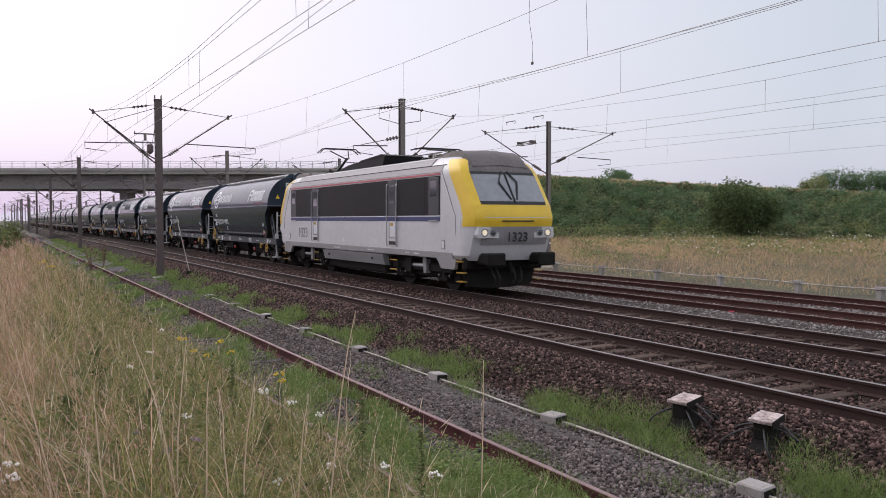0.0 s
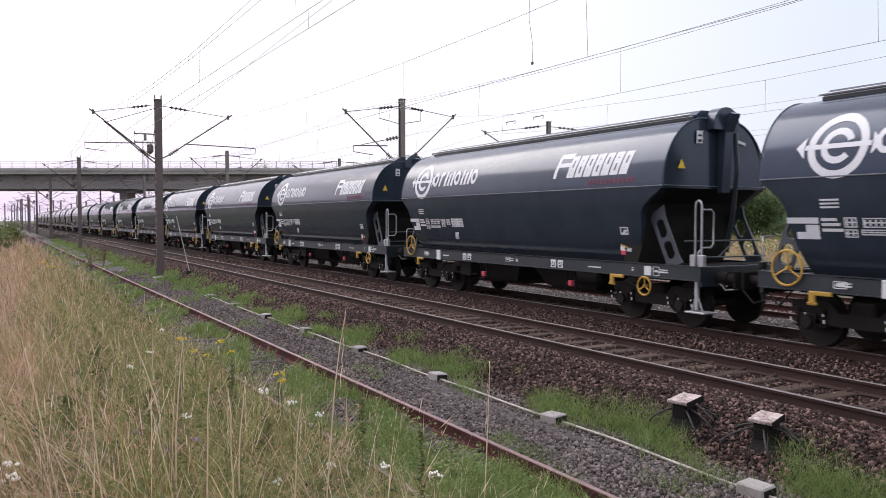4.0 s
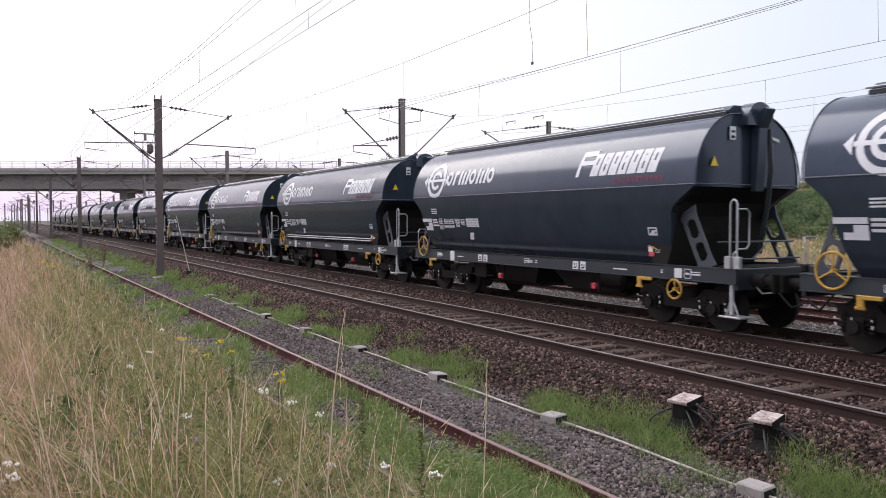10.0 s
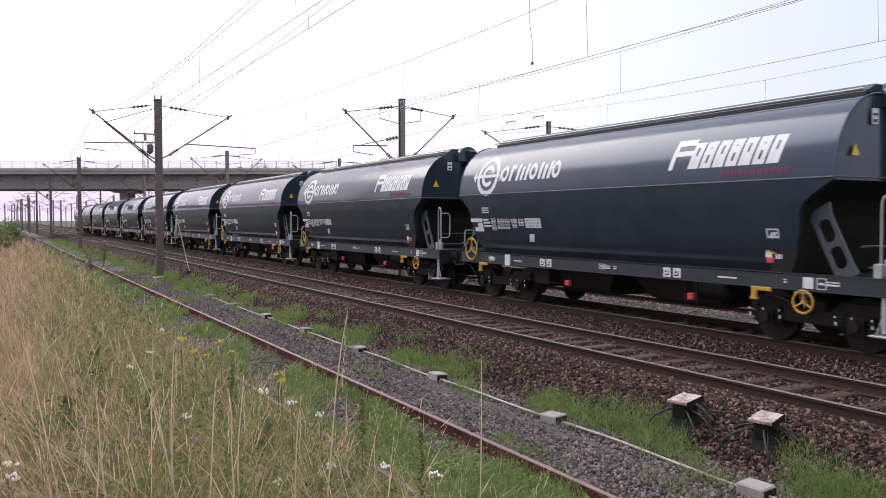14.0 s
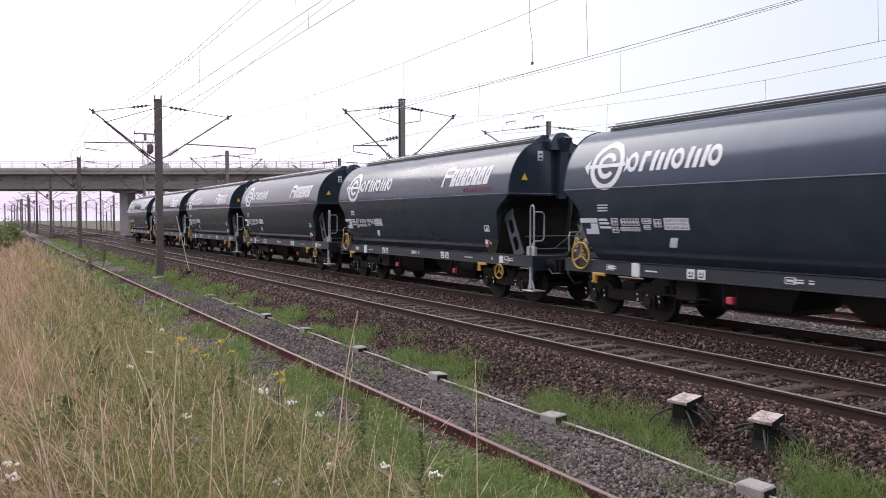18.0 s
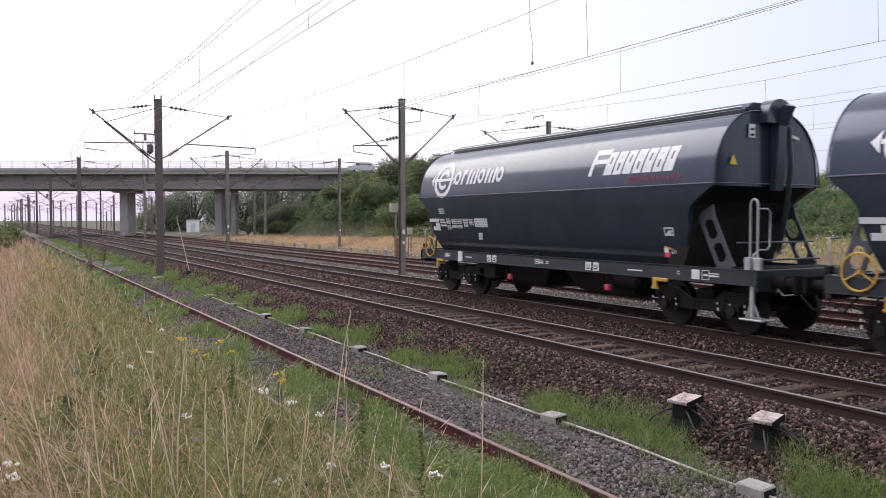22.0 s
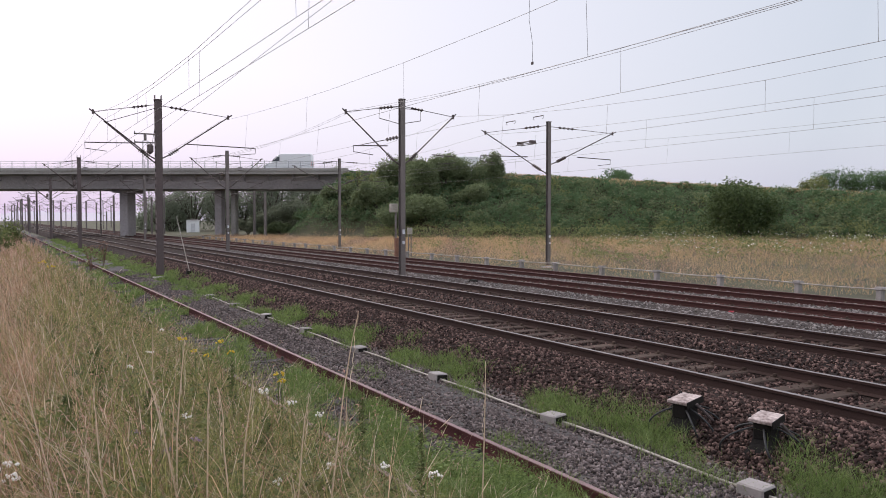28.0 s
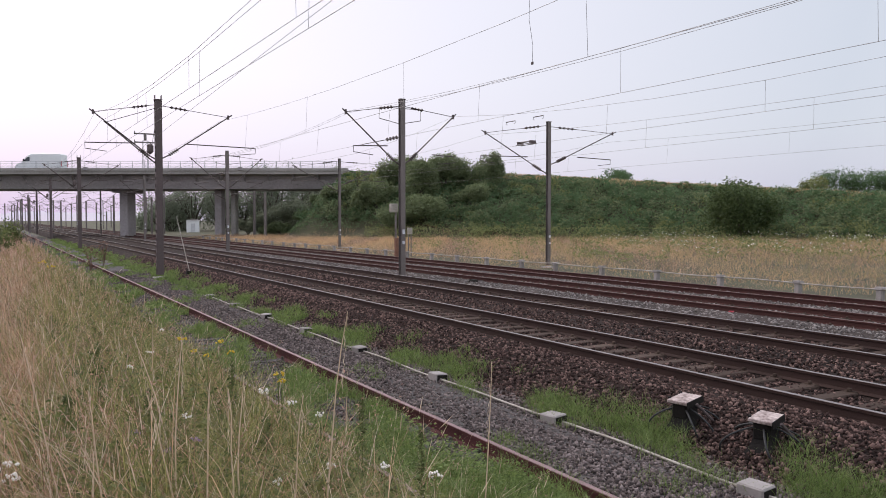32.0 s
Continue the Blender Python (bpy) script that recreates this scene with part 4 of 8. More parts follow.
    part("air_tank", Geo().tube([(-0.75, -2.9, 0.80), (-0.75, -2.82, 0.80), (-0.75, -2.05, 0.80), (-0.75, -1.98, 0.8)], [0.1, 0.19, 0.19, 0.1], 14), M_UNDER, t, smooth=40)
    part("brake_box", Geo().box(-1.15, -0.7, 2.5, 3.1, 0.55, 0.98, 0.03), M_UNDER, t)
    part("brake_rod", Geo().tube([(-0.5, -4.4, 0.42), (-0.5, 4.4, 0.42)], 0.025, 6).tube([(-1.1, 2.2, 0.62), (-1.1, 4.2, 0.62)], 0.018, 6), M_UNDER, t)
    # frame
    for s in (-1, 1):
        x0 = s * 1.32
        part("side_sill", Geo().prism([(-6.42, 1.27), (-4.6, 1.27), (-4.55, 1.245), (4.9, 1.245), (4.95, 1.27), (6.42, 1.27), (6.42, 1.0), (-6.42, 1.0)], "x", x0 - 0.05, x0 + 0.05), M_WAGON_FRAME, t)
        part("sill_lip", Geo().box(x0 - 0.06 * s, x0 + 0.075 * s, -6.42, 6.42, 0.985, 1.003).box(x0 - 0.06 * s, x0 + 0.07 * s, -6.42, 6.42, 1.262, 1.276), M_WAGON_FRAME, t)
        gusset(t, s, -5.57, -5.06, M_GUSSET)
        gusset(t, s, 6.08, 5.74, M_GUSSET)
    for y in (-6.42, 6.34):
        part("headstock", Geo().box(-1.33, 1.33, y, y + 0.08, 0.88, 1.28, 0.015), M_WAGON_FRAME, t)
    part("end_floor", Geo().box(-1.27, 1.27, -6.34, -4.4, 1.18, 1.22).box(-1.27, 1.27, 5.4, 6.34, 1.18, 1.22), M_UNDER, t)
    part("centre_sill", Geo().box(-0.3, 0.3, -6.4, 6.4, 0.85, 1.15, 0.02), M_UNDER, t)
    buffers(t, -6.42, -1)
    buffers(t, 6.42, 1)
    sets = []
    for y in (-4.82, 4.72):
        b, w = bogie(t, y, 1.72, 0.46)
        sets += w
    # lead-end access: hoop rail, step, cross rails
    hoop = [(-1.28, -6.20, 1.0), (-1.28, -6.20, 2.46), (-1.28, -6.225, 2.53), (-1.28, -6.28, 2.56), (-1.28, -6.335, 2.53), (-1.28, -6.36, 2.46), (-1.28, -6.36, 1.3)]
    part("hand_rail", Geo().tube(hoop, 0.02, 8), M_GALV, t, "galvanised hoop handrail", smooth=60)
    part("hand_rail", Geo().tube([(-1.28, -6.35, 2.38), (-1.05, -6.38, 2.38), (-0.98, -6.38, 2.32), (-0.98, -6.38, 1.72), (-1.05, -6.38, 1.64), (-1.24, -6.36, 1.64), (-1.28, -6.28, 1.55), (-1.28, -6.26, 1.3)], 0.018, 8), M_GALV, t, "galvanised side loop", smooth=60)
    for y in (-6.46, -6.25):
        part("rail_bracket", Geo().box(-1.34, -1.25, y, y + 0.14, 1.27, 1.50, 0.01), M_GALV, t)
    part("ladder_leg", Geo().box(-1.36, -1.30, -6.34, -6.26, 0.42, 1.05, 0.01).tube([(-1.33, -6.30, 0.75), (-1.33, -6.18, 0.40)], 0.02, 6).tube([(-1.33, -6.30, 0.75), (-1.33, -6.46, 0.40)], 0.02, 6), M_GALV, t)
    part("step", Geo().box(-1.50, -1.12, -6.64, -6.14, 0.37, 0.405, 0.008), M_GALV, t, "galvanised foot step")
    part("shunter_handle", Geo().tube([(-0.95, -6.5, 0.98), (-0.9, -6.62, 0.82), (-0.55, -6.62, 0.82), (-0.5, -6.5, 0.98)], 0.016, 6), M_GALV, t)
    part("cross_rail", Geo().tube([(-1.1, -5.9, 1.42), (1.1, -5.9, 1.42)], 0.018, 6).tube([(-1.1, -5.75, 1.75), (1.1, -5.75, 1.75)], 0.018, 6).tube([(-0.3, -5.9, 1.42), (0.35, -5.75, 1.75)], 0.016, 6), M_GUSSET, t)
    part("platform", Geo().box(-1.15, 1.15, -6.35, -5.75, 1.26, 1.29), M_UNDER, t)
    # trailing end
    hand_wheel(t, 5.79, 1.36, -1.42, 0.30, "large ochre handbrake wheel")
    part("valve_box", Geo().box(-1.33, -1.2, 6.36, 6.47, 1.30, 1.43, 0.02), M_UNDER, t)
    part("grab_rail", Geo().tube([(-1.28, 6.40, 1.28), (-1.28, 6.40, 1.80), (-1.2, 6.48, 1.88), (-0.9, 6.48, 1.88)], 0.016, 6), M_GALV, t)
    for y in (-4.00, 5.24):
        part("brake_lever", Geo().box(-1.44, -1.38, y - 0.30, y + 0.12, 0.93, 1.0, 0.01).box(-1.44, -1.38, y - 0.0, y + 0.12, 0.80, 0.96, 0.015).tube([(-1.41, y - 0.02, 0.79), (-1.41, y + 0.14, 0.79)], 0.03, 6), M_OCHRE, t, "yellow brake changeover lever")
    hand_wheel(t, -4.92, 0.80, -1.40, 0.19, "small ochre hand wheel by the bogie")
    # small equipment by the lead bogie
    part("valve", Geo().box(-1.31, -1.2, -4.25, -4.1, 1.42, 1.52, 0.01), M_RED, t)
    part("valve_plate", Geo().box(-1.30, -1.27, -4.22, -4.08, 1.52, 1.62).box(-1.30, -1.27, -4.42, -4.28, 1.50, 1.58), M_WHITE, t)
    part("valve_lever", Geo().tube([(-1.31, -4.1, 1.64), (-1.31, -4.2, 1.62), (-1.31, -4.32, 1.58)], 0.014, 5), M_OCHRE, t)
    part("pipe", Geo().tube([(-1.36, -4.2, 0.88), (-1.36, -4.6, 0.80), (-1.36, -4.95, 0.62), (-1.3, -5.05, 0.6)], 0.015, 5), M_UNDER, t)
    for y in (1.6, -2.3):
        part("red_valve", Geo().box(-1.30, -1.18, y - 0.08, y + 0.08, 0.60, 0.74, 0.02), M_RED, t, "small red valve under the sill")
        for d in (-0.16, 0.14):
            part("valve_bracket", Geo().box(-1.26, -1.22, y + d, y + d + 0.03, 0.55, 1.0), M_UNDER, t)
    part("pale_box", Geo().box(-1.40, -1.35, 3.88, 4.12, 0.97, 1.26, 0.01), M_DECAL, t, "pale square plate on the sill")
    # writing on the sill and flank as bars
    g = Geo()
    X = -1.379
    for y in (2.46, 2.19, -1.77, -2.04, -5.00):
        plate = part("label_plate", Geo().box(X - 0.003, X, y - 0.10, y + 0.10, 1.03, 1.22), M_WHITE if y > -4 else M_DECAL, t, "white label plate on the sill")
        if y > -4:
            part("pictogram", Geo().box(X - 0.006, X - 0.003, y - 0.02, y + 0.06, 1.06, 1.09).box(X - 0.006, X - 0.003, y - 0.05, y - 0.03, 1.06, 1.17).prism([(y, 1.12), (y + 0.06, 1.12), (y + 0.03, 1.18)], "x", X - 0.006, X - 0.003), M_UNDER, plate, "dark pictogram")
    frame_mark = Geo()
    for y0, y1, z0, z1 in ((-5.34, -5.16, 1.03, 1.22), (0.10, 0.32, 1.08, 1.20), (4.70, 4.94, 1.07, 1.19)):
        frame_mark.box(X - 0.003, X, y0, y1, z0, z0 + 0.014).box(X - 0.003, X, y0, y1, z1 - 0.014, z1).box(X - 0.003, X, y0, y0 + 0.014, z0, z1).box(X - 0.003, X, y1 - 0.014, y1, z0, z1).box(X - 0.003, X, y0 + 0.04, y1 - 0.04, (z0 + z1) / 2 - 0.02, (z0 + z1) / 2 + 0.02)
    tagged(part("framed_mark", frame_mark, M_DECAL, t, "small framed pale lettering"), kind="stuff")
    g = Geo()
    for y, w in ((4.75, 0.25), (3.55, 0.35), (0.05, 0.2), (-0.2, 0.1), (-3.3, 0.45), (-5.45, 0.25), (-4.55, 0.06)):
        g.box(X - 0.002, X, y - w / 2, y + w / 2, 1.10, 1.13)
        if w < 0.3:
            g.box(X - 0.002, X, y - w / 2, y + w / 2, 1.15, 1.17)
    tagged(part("sill_marks", g, M_DECAL, t, "small pale lettering bars"), kind="stuff")
    g = Geo()
    # registration panel
    slab_decal(g, 5.19, 5.79, 2.12, 2.22, 0, 1)
    slab_decal(g, 5.19, 5.44, 1.86, 2.10, 0, 1)
    slab_decal(g, 5.42, 5.62, 1.86, 1.98, 0, 1)
    part("white_panel", g, M_WHITE, t)
    g = Geo()
    slab_decal(g, 2.48, 3.15, 1.98, 2.22, 0, 2)
    panel = part("white_panel", g, M_WHITE, t, "white cargo notice in three languages")
    for k, words in enumerate(("TRANSPORT VON GETREIDE", "TRANSPORT OF CEREALS", "TRANSPORT DE CEREALES")):
        z = 2.165 - 0.072 * k
        flank_words(words, 2.815, z, 0.062, 0.60, panel)
    g = Geo()
    slab_decal(g, 2.92, 3.12, 1.62, 1.82, 0.5, 2)
    part("white_panel", g, M_WHITE, t)
    g = Geo()
    for z in (2.37, 2.43, 2.49):
        slab_decal(g, 4.80, 5.14, z, z + 0.03, 0, 1)
    for k, z in enumerate((2.16, 2.08, 1.99)):
        slab_decal(g, 4.86 - 0.05 * k, 5.14, z, z + 0.05, 0, 1)
    for z0, z1, y0, y1 in ((2.06, 2.22, 4.52, 4.74), (1.90, 2.03, 4.52, 4.74), (2.06, 2.21, 3.86, 4.42), (1.94, 2.03, 3.86, 4.46), (2.10, 2.21, 3.50, 3.78), (1.98, 2.08, 3.54, 3.74), (2.03, 2.20, 3.22, 3.44)):
        for a, b, c, d in ((y0, y1, z0, z0 + 0.018), (y0, y1, z1 - 0.018, z1), (y0, y0 + 0.02, z0, z1), (y1 - 0.02, y1, z0, z1), (y0, y1, (z0 + z1) / 2 - 0.01, (z0 + z1) / 2 + 0.012)):
            slab_decal(g, a, b, c, d, 0, 1)
        for yy in np.arange(y0 + 0.06, y1 - 0.05, 0.09):
            slab_decal(g, yy, yy + 0.035, z0 + 0.03, z1 - 0.03, 0, 1)
    slab_decal(g, -4.42, -4.16, 1.86, 1.90, 0, 1)
    slab_decal(g, -4.42, -4.16, 2.0, 2.03, 0, 1)
    slab_decal(g, -4.42, -4.39, 1.86, 2.03, 0, 1)
    slab_decal(g, -4.19, -4.16, 1.86, 2.03, 0, 1)
    slab_decal(g, -4.34, -4.22, 1.90, 1.97, 0.8, 1)
    tagged(part("small_lettering", g, M_DECAL, t, "small pale lettering and framed tables"), kind="stuff")
    # emblem and words as plain shapes
    g = Geo()
    ring_decal(g, 4.86, 3.37, 0.40, 0.53)
    ring_decal(g, 4.86, 3.37, 0.18, 0.29, 32, 20, 320)
    slab_decal(g, 4.28, 5.44, 3.33, 3.41, 0, 2, 0.009)
    for s in (-1, 1):
        y0 = 4.86 + s * 0.58
        vs = [(-shell_x(z) - 0.008, y, z) for y, z in ((y0, 3.19), (y0 + s * 0.17, 3.37), (y0, 3.55), (y0 + s * 0.02, 3.37))]
        g.face_set(vs, [(0, 1, 3), (3, 1, 2)])
    part("emblem", g, M_WHITE, t, "white ring emblem crossed by an arrow")
    g = Geo()
    for k, w in enumerate((0.36, 0.26, 0.50, 0.36, 0.50, 0.36)):
        g = Geo()
        oval_mark(g, (4.23, 3.83, 3.51, 2.95, 2.55, 2.01)[k], w, 3.19, 0.42, k)
        part("word_shape", g, M_WHITE, t)
    g = Geo()
    slab_decal(g, -2.00, -1.89, 3.16, 3.74, 0.22)
    for a, b in ((3.62, 3.74), (3.42, 3.52)):
        slab_decal(g, -2.40 - 0.22 * (a - 3.16), -2.00 - 0.22 * (a - 3.16), a, b, 0.22, 1)
    part("word_shape", g, M_WHITE, t, "slanted white initial shape")
    for k in range(7):
        g = Geo()
        block_mark(g, -2.40 - k * 0.302, 0.258, 3.16, 0.50, 0.22, k)
        part("word_shape", g, M_WHITE, t)
    g = Geo()
    glyphs(g, -3.2, 2.97, 0.12, 0.09, 0.05, 11, 0.2, "p")
    tagged(part("word_shapes", g, M_CRIMSON, t, "dark red lettering shapes"), kind="stuff")
    return t, sets


WAGON_COUNT, WAGON_PITCH = 22, 14.186
wagon, wagon_sets = build_wagon()
wagons = [wagon] + [copy_thing(wagon, wagon.matrix_basis) for k in range(WAGON_COUNT - 1)]
# one wagon carries a long hand rail along its foot
part("long_rail", Geo().tube([(-1.42, -4.3, 1.42), (-1.42, 5.0, 1.42)], 0.025, 8).tube([(-1.42, -4.3, 1.50), (-1.42, 5.0, 1.50)], 0.02, 8), M_GALV, wagons[9], "long pale pipe along the flank")
tagged(wagons[9], "blue-black grain hopper wagon with a long pale flank pipe")
for o in [c for w in (wagons[-1], wagons[11]) for c in w.children if c.get("label", "").startswith("small ochre")]:
    bpy.data.objects.remove(o)
tagged(wagons[-1], "last blue-black grain hopper wagon of the train")


def rear_platform(w):
    """Boarding platform with rails and steps over the trailing buffers."""
    p = part("boarding_platform", Geo().box(-1.30, -0.55, 6.40, 6.82, 1.36, 1.40, 0.01).box(-1.30, -1.26, 6.42, 6.80, 1.22, 1.37, 0.006), M_GALV, w, "galvanised boarding platform at the trailing end")
    part("hand_rail", Geo().tube([(-1.28, 5.80, 2.42), (-1.28, 6.18, 2.42), (-1.28, 6.27, 2.38), (-1.28, 6.31, 2.28), (-1.28, 6.31, 1.0)], 0.02, 8), M_GALV, p, smooth=60)
    part("hand_rail", Geo().tube([(-1.22, 6.37, 1.38), (-1.22, 6.37, 2.42), (-1.22, 6.66, 2.42), (-1.22, 6.75, 2.38), (-1.22, 6.79, 2.28), (-1.22, 6.79, 1.40)], 0.02, 8), M_GALV, p, smooth=60)
    part("knee_rail", Geo().tube([(-1.28, 5.85, 1.74), (-1.28, 6.31, 1.76), (-1.24, 6.55, 1.74), (-1.22, 6.70, 1.62), (-1.22, 6.78, 1.46)], 0.016, 8), M_GALV, p, smooth=60)
    part("step_hanger", Geo().box(-1.34, -1.30, 6.46, 6.50, 0.46, 1.36, 0.006).box(-1.34, -1.30, 6.74, 6.78, 0.84, 1.36, 0.006), M_GALV, p)
    for z in (0.86, 0.46):
        part("step", Geo().box(-1.50, -1.14, 6.42, 6.86, z - 0.035, z, 0.008), M_GALV, p)


for k in (6, 10, 11, 15):
    rear_platform(wagons[k])
    tagged(wagons[k], "blue-black grain hopper wagon with a railed boarding platform")


# ---- electric locomotive ----
def loco_ring(y, hw, z0, zb, zt, tw):
    """Cross-section: skirt foot, flank, shoulder, roof."""
    k = hw / 1.45
    half = [(-1.34 * k, z0), (-1.45 * k, z0 + 0.12), (-1.45 * k, 2.4), (-1.44 * k, zb), (-1.33 * k, zb + (zt - zb) * 0.45), (-tw * 1.15, zt - 0.06), (-tw, zt)]
    return [(x, y, z) for x, z in half] + [(-x, y, z) for x, z in half[::-1]]


def build_loco():
    t = thing("electric_locomotive", "white electric locomotive with yellow cab front and dark side panels", "locomotive", pose(TRACK_2, 0, RAIL_MAIN))
    # hull: flank sections; both ends rake back above the waist
    def nose(s):
        return [loco_ring(s * y, hw, z0, zb, zt, tw) for y, hw, z0, zb, zt, tw in ((3.0, 1.45, 1.02, 3.62, 4.12, 1.0), (6.2, 1.45, 1.02, 3.62, 4.12, 1.0))]
    rings = nose(-1)[::-1] + nose(1)
    hull = part("body_shell", Geo().loft(rings), M_LOCO, t, "off-white painted body shell", smooth=28)

    # cab ends: rings by height, raked
    def cab_y(z):
        return float(np.interp(z, [0.45, 1.0, 1.6, 2.25, 2.6, 3.75, 4.0, 4.12, 4.25], [8.55, 8.66, 8.92, 9.05, 8.92, 8.12, 7.83, 7.50, 7.15]))

    def cab_hw(z):
        return float(np.interp(z, [1.0, 1.14, 2.4, 3.62, 3.85, 4.06, 4.12], [1.34, 1.45, 1.45, 1.44, 1.33, 1.12, 0.95]))

    zs = [1.0, 1.14, 1.4, 1.8, 2.1, 2.25, 2.42, 2.6, 2.9, 3.2, 3.45, 3.62, 3.75, 3.85, 3.95, 4.06, 4.12]

    def cab_plan(s, z, grow=0.0):
        yf, w = cab_y(z) + grow, cab_hw(z) + grow
        # rounded nose in plan: flank, corner curve, front
        pts = [(-w, 6.2), (-w, yf - 0.72), (-w * 0.99, yf - 0.45), (-w * 0.93, yf - 0.20), (-w * 0.78, yf - 0.085), (-w * 0.5, yf - 0.025), (0, yf)]
        pts += [(-x, y) for x, y in pts[-2::-1]]
        return [(x, s * max(y, 6.2), z) for x, y in pts]

    for s in (-1, 1):
        cab = part("cab", Geo().loft([cab_plan(s, z) for z in zs]), M_LOCO, t, "rounded raked cab end", smooth=28)

        def panel(name, z0, z1, i0, i1, material, label="", grow=0.012, nz=6, close=False):
            """A thin skin on the cab between two heights, over plan points i0..i1."""
            g = Geo()
            rows = []
            for k in range(nz + 1):
                z = z0 + (z1 - z0) * k / nz
                rows.append(cab_plan(s, z, grow)[i0:i1 + 1])
            n = i1 - i0 + 1
            vs = [p for r in rows for p in r]
            fs = [(a * n + b, a * n + b + 1, (a + 1) * n + b + 1, (a + 1) * n + b) for a in range(nz) for b in range(n - 1)]
            g.face_set(vs, fs)
            return part(name, g, material, cab, label, smooth=30)
        panel("yellow_front", 1.99, 2.62, 1, 11, M_YELLOW, "yellow cab front below the windscreen", 0.012)
        for a, b in ((1, 4), (8, 11)):
            panel("yellow_pillar", 2.60, 4.0, a, b, M_YELLOW, "yellow band beside the windscreen", 0.012, 10)
        panel("screen_surround", 2.62, 3.72, 4, 8, M_RUBBER, "black windscreen surround", 0.014, 8)
        panel("windscreen", 2.72, 3.52, 4, 6, M_SCREEN, "dark windscreen pane", 0.020, 8)
        panel("windscreen", 2.72, 3.52, 6, 8, M_SCREEN, "dark windscreen pane", 0.022, 8)
        panel("brow", 3.60, 4.11, 4, 8, M_ROOF_DARK, "dark brown-grey brow above the windscreen", 0.018, 6)
        panel("front_apron", 1.46, 1.97, 4, 8, M_LOCO_ROOF, "pale grey number panel", 0.014, 4)
        part("screen_post", Geo().tube([(0, s * (cab_y(2.7) + 0.03), 2.7), (0, s * (cab_y(3.55) + 0.03), 3.55)], 0.03, 6), M_RUBBER, cab)
        for q in (-1, 1):
            part("wiper", Geo().tube([(q * 0.10, s * (cab_y(3.62) + 0.05), 3.62), (q * 0.32, s * (cab_y(3.3) + 0.05), 3.3), (q * 0.10, s * (cab_y(2.78) + 0.04), 2.78)], 0.022, 6), M_RUBBER, cab)
            lamp = part("lamp_housing", Geo().prism([(q * 0.62, 1.66), (q * 1.30, 1.66), (q * 1.34, 1.76), (q * 1.30, 1.97), (q * 0.62, 1.97)], "y", s * (cab_y(1.8) - 0.30), s * (cab_y(1.8) - 0.005)), M_LOCO, cab, "white lamp housing")
            for x, m, nm in ((1.10, M_LAMP if s < 0 else M_GLASS, "headlight"), (0.82, M_GLASS, "tail_light")):
                yy = s * (cab_y(1.8) - 0.012)
                part(nm, Geo().tube([(q * x, yy - s * 0.04, 1.815), (q * x, yy + s * 0.012, 1.815), (q * x, yy + s * 0.02, 1.815)], [0.085, 0.085, 0.05], 16), m, lamp, "lit round headlamp" if m is M_LAMP else "", smooth=40)
                part("lamp_rim", Geo().ring((q * x, 1.815), "y", 0.083, 0.12, yy - s * 0.02, yy + s * 0.022), M_LOCO_GREY, lamp)
        # slot drawn as a proud black bar, its shadow put into the colour
        part("yellow_shadow_slot", Geo().box(-0.55, 0.55, s * (cab_y(2.15) - 0.08), s * (cab_y(2.15) + 0.02), 2.13, 2.165), M_RUBBER, cab, "dark bar painting the shadowed slot in the yellow front")
        # plough, beam, buffers
        part("buffer_beam", Geo().box(-1.38, 1.38, s * 8.1, s * 8.35, 0.72, 1.40, 0.05), M_UNDER, t)
        part("snow_plough", Geo().prism([(-1.25, 0.72), (1.25, 0.72), (1.1, 0.22), (0.35, 0.16), (-0.35, 0.16), (-1.1, 0.22)], "y", s * 7.9, s * 8.1), M_UNDER, t)
        tip = -9.28 if s < 0 else 8.77
        for q in (-1, 1):
            x = q * 0.875
            b = part("buffer", Geo().tube([(x, s * 8.2, 1.05), (x, tip - s * 0.12, 1.05)], 0.15, 14), M_UNDER, t, smooth=40)
            part("buffer_head", Geo().box(x - 0.30, x + 0.30, tip - s * 0.10, tip, 0.86, 1.24, 0.04).box(x - 0.22, x + 0.22, s * 8.3, tip - s * 0.10, 0.88, 1.22, 0.06), M_UNDER, b)
            part("step_rung", Geo().box(q * 1.30, q * 1.46, s * 7.9, s * 8.25, 0.95, 0.98).box(q * 1.25, q * 1.42, s * 7.9, s * 8.25, 0.62, 0.65).box(q * 1.25, q * 1.42, s * 7.9, s * 8.25, 0.36, 0.39), M_OCHRE, t, "yellow-edged steps")
        part("coupling", Geo().tube([(0, s * 8.2, 1.0), (0, s * 8.6, 0.9), (0, s * 8.75, 0.62)], 0.05, 8), M_UNDER, t)
        for x in (-0.5, -0.3, 0.3, 0.55):
            part("hose", Geo().tube([(x, s * 8.2, 0.9), (x, s * 8.4, 0.66), (x * 0.9, s * 8.5, 0.45), (x * 0.8, s * 8.42, 0.32)], 0.028, 6), M_RUBBER, t)
    # flank panels, both sides
    for q in (-1, 1):
        X = q * 1.452
        side = lambda a, b, y0, y1, z0, z1, k=0.0: Geo().box(q * a, q * b, y0, y1, z0, z1, k)
        band = part("dark_panel", side(1.445, 1.462, -6.98, 6.98, 2.31, 3.52, 0.006), M_LOCO_DARK, hull, "charcoal window band")
        part("blue_stripe", side(1.445, 1.4585, -6.98, 6.98, 2.14, 2.30), M_BLUE, hull, "navy stripe")
        part("white_stripe", side(1.447, 1.464, -6.98, 6.98, 2.285, 2.315), M_WHITE, hull, "thin white stripe")
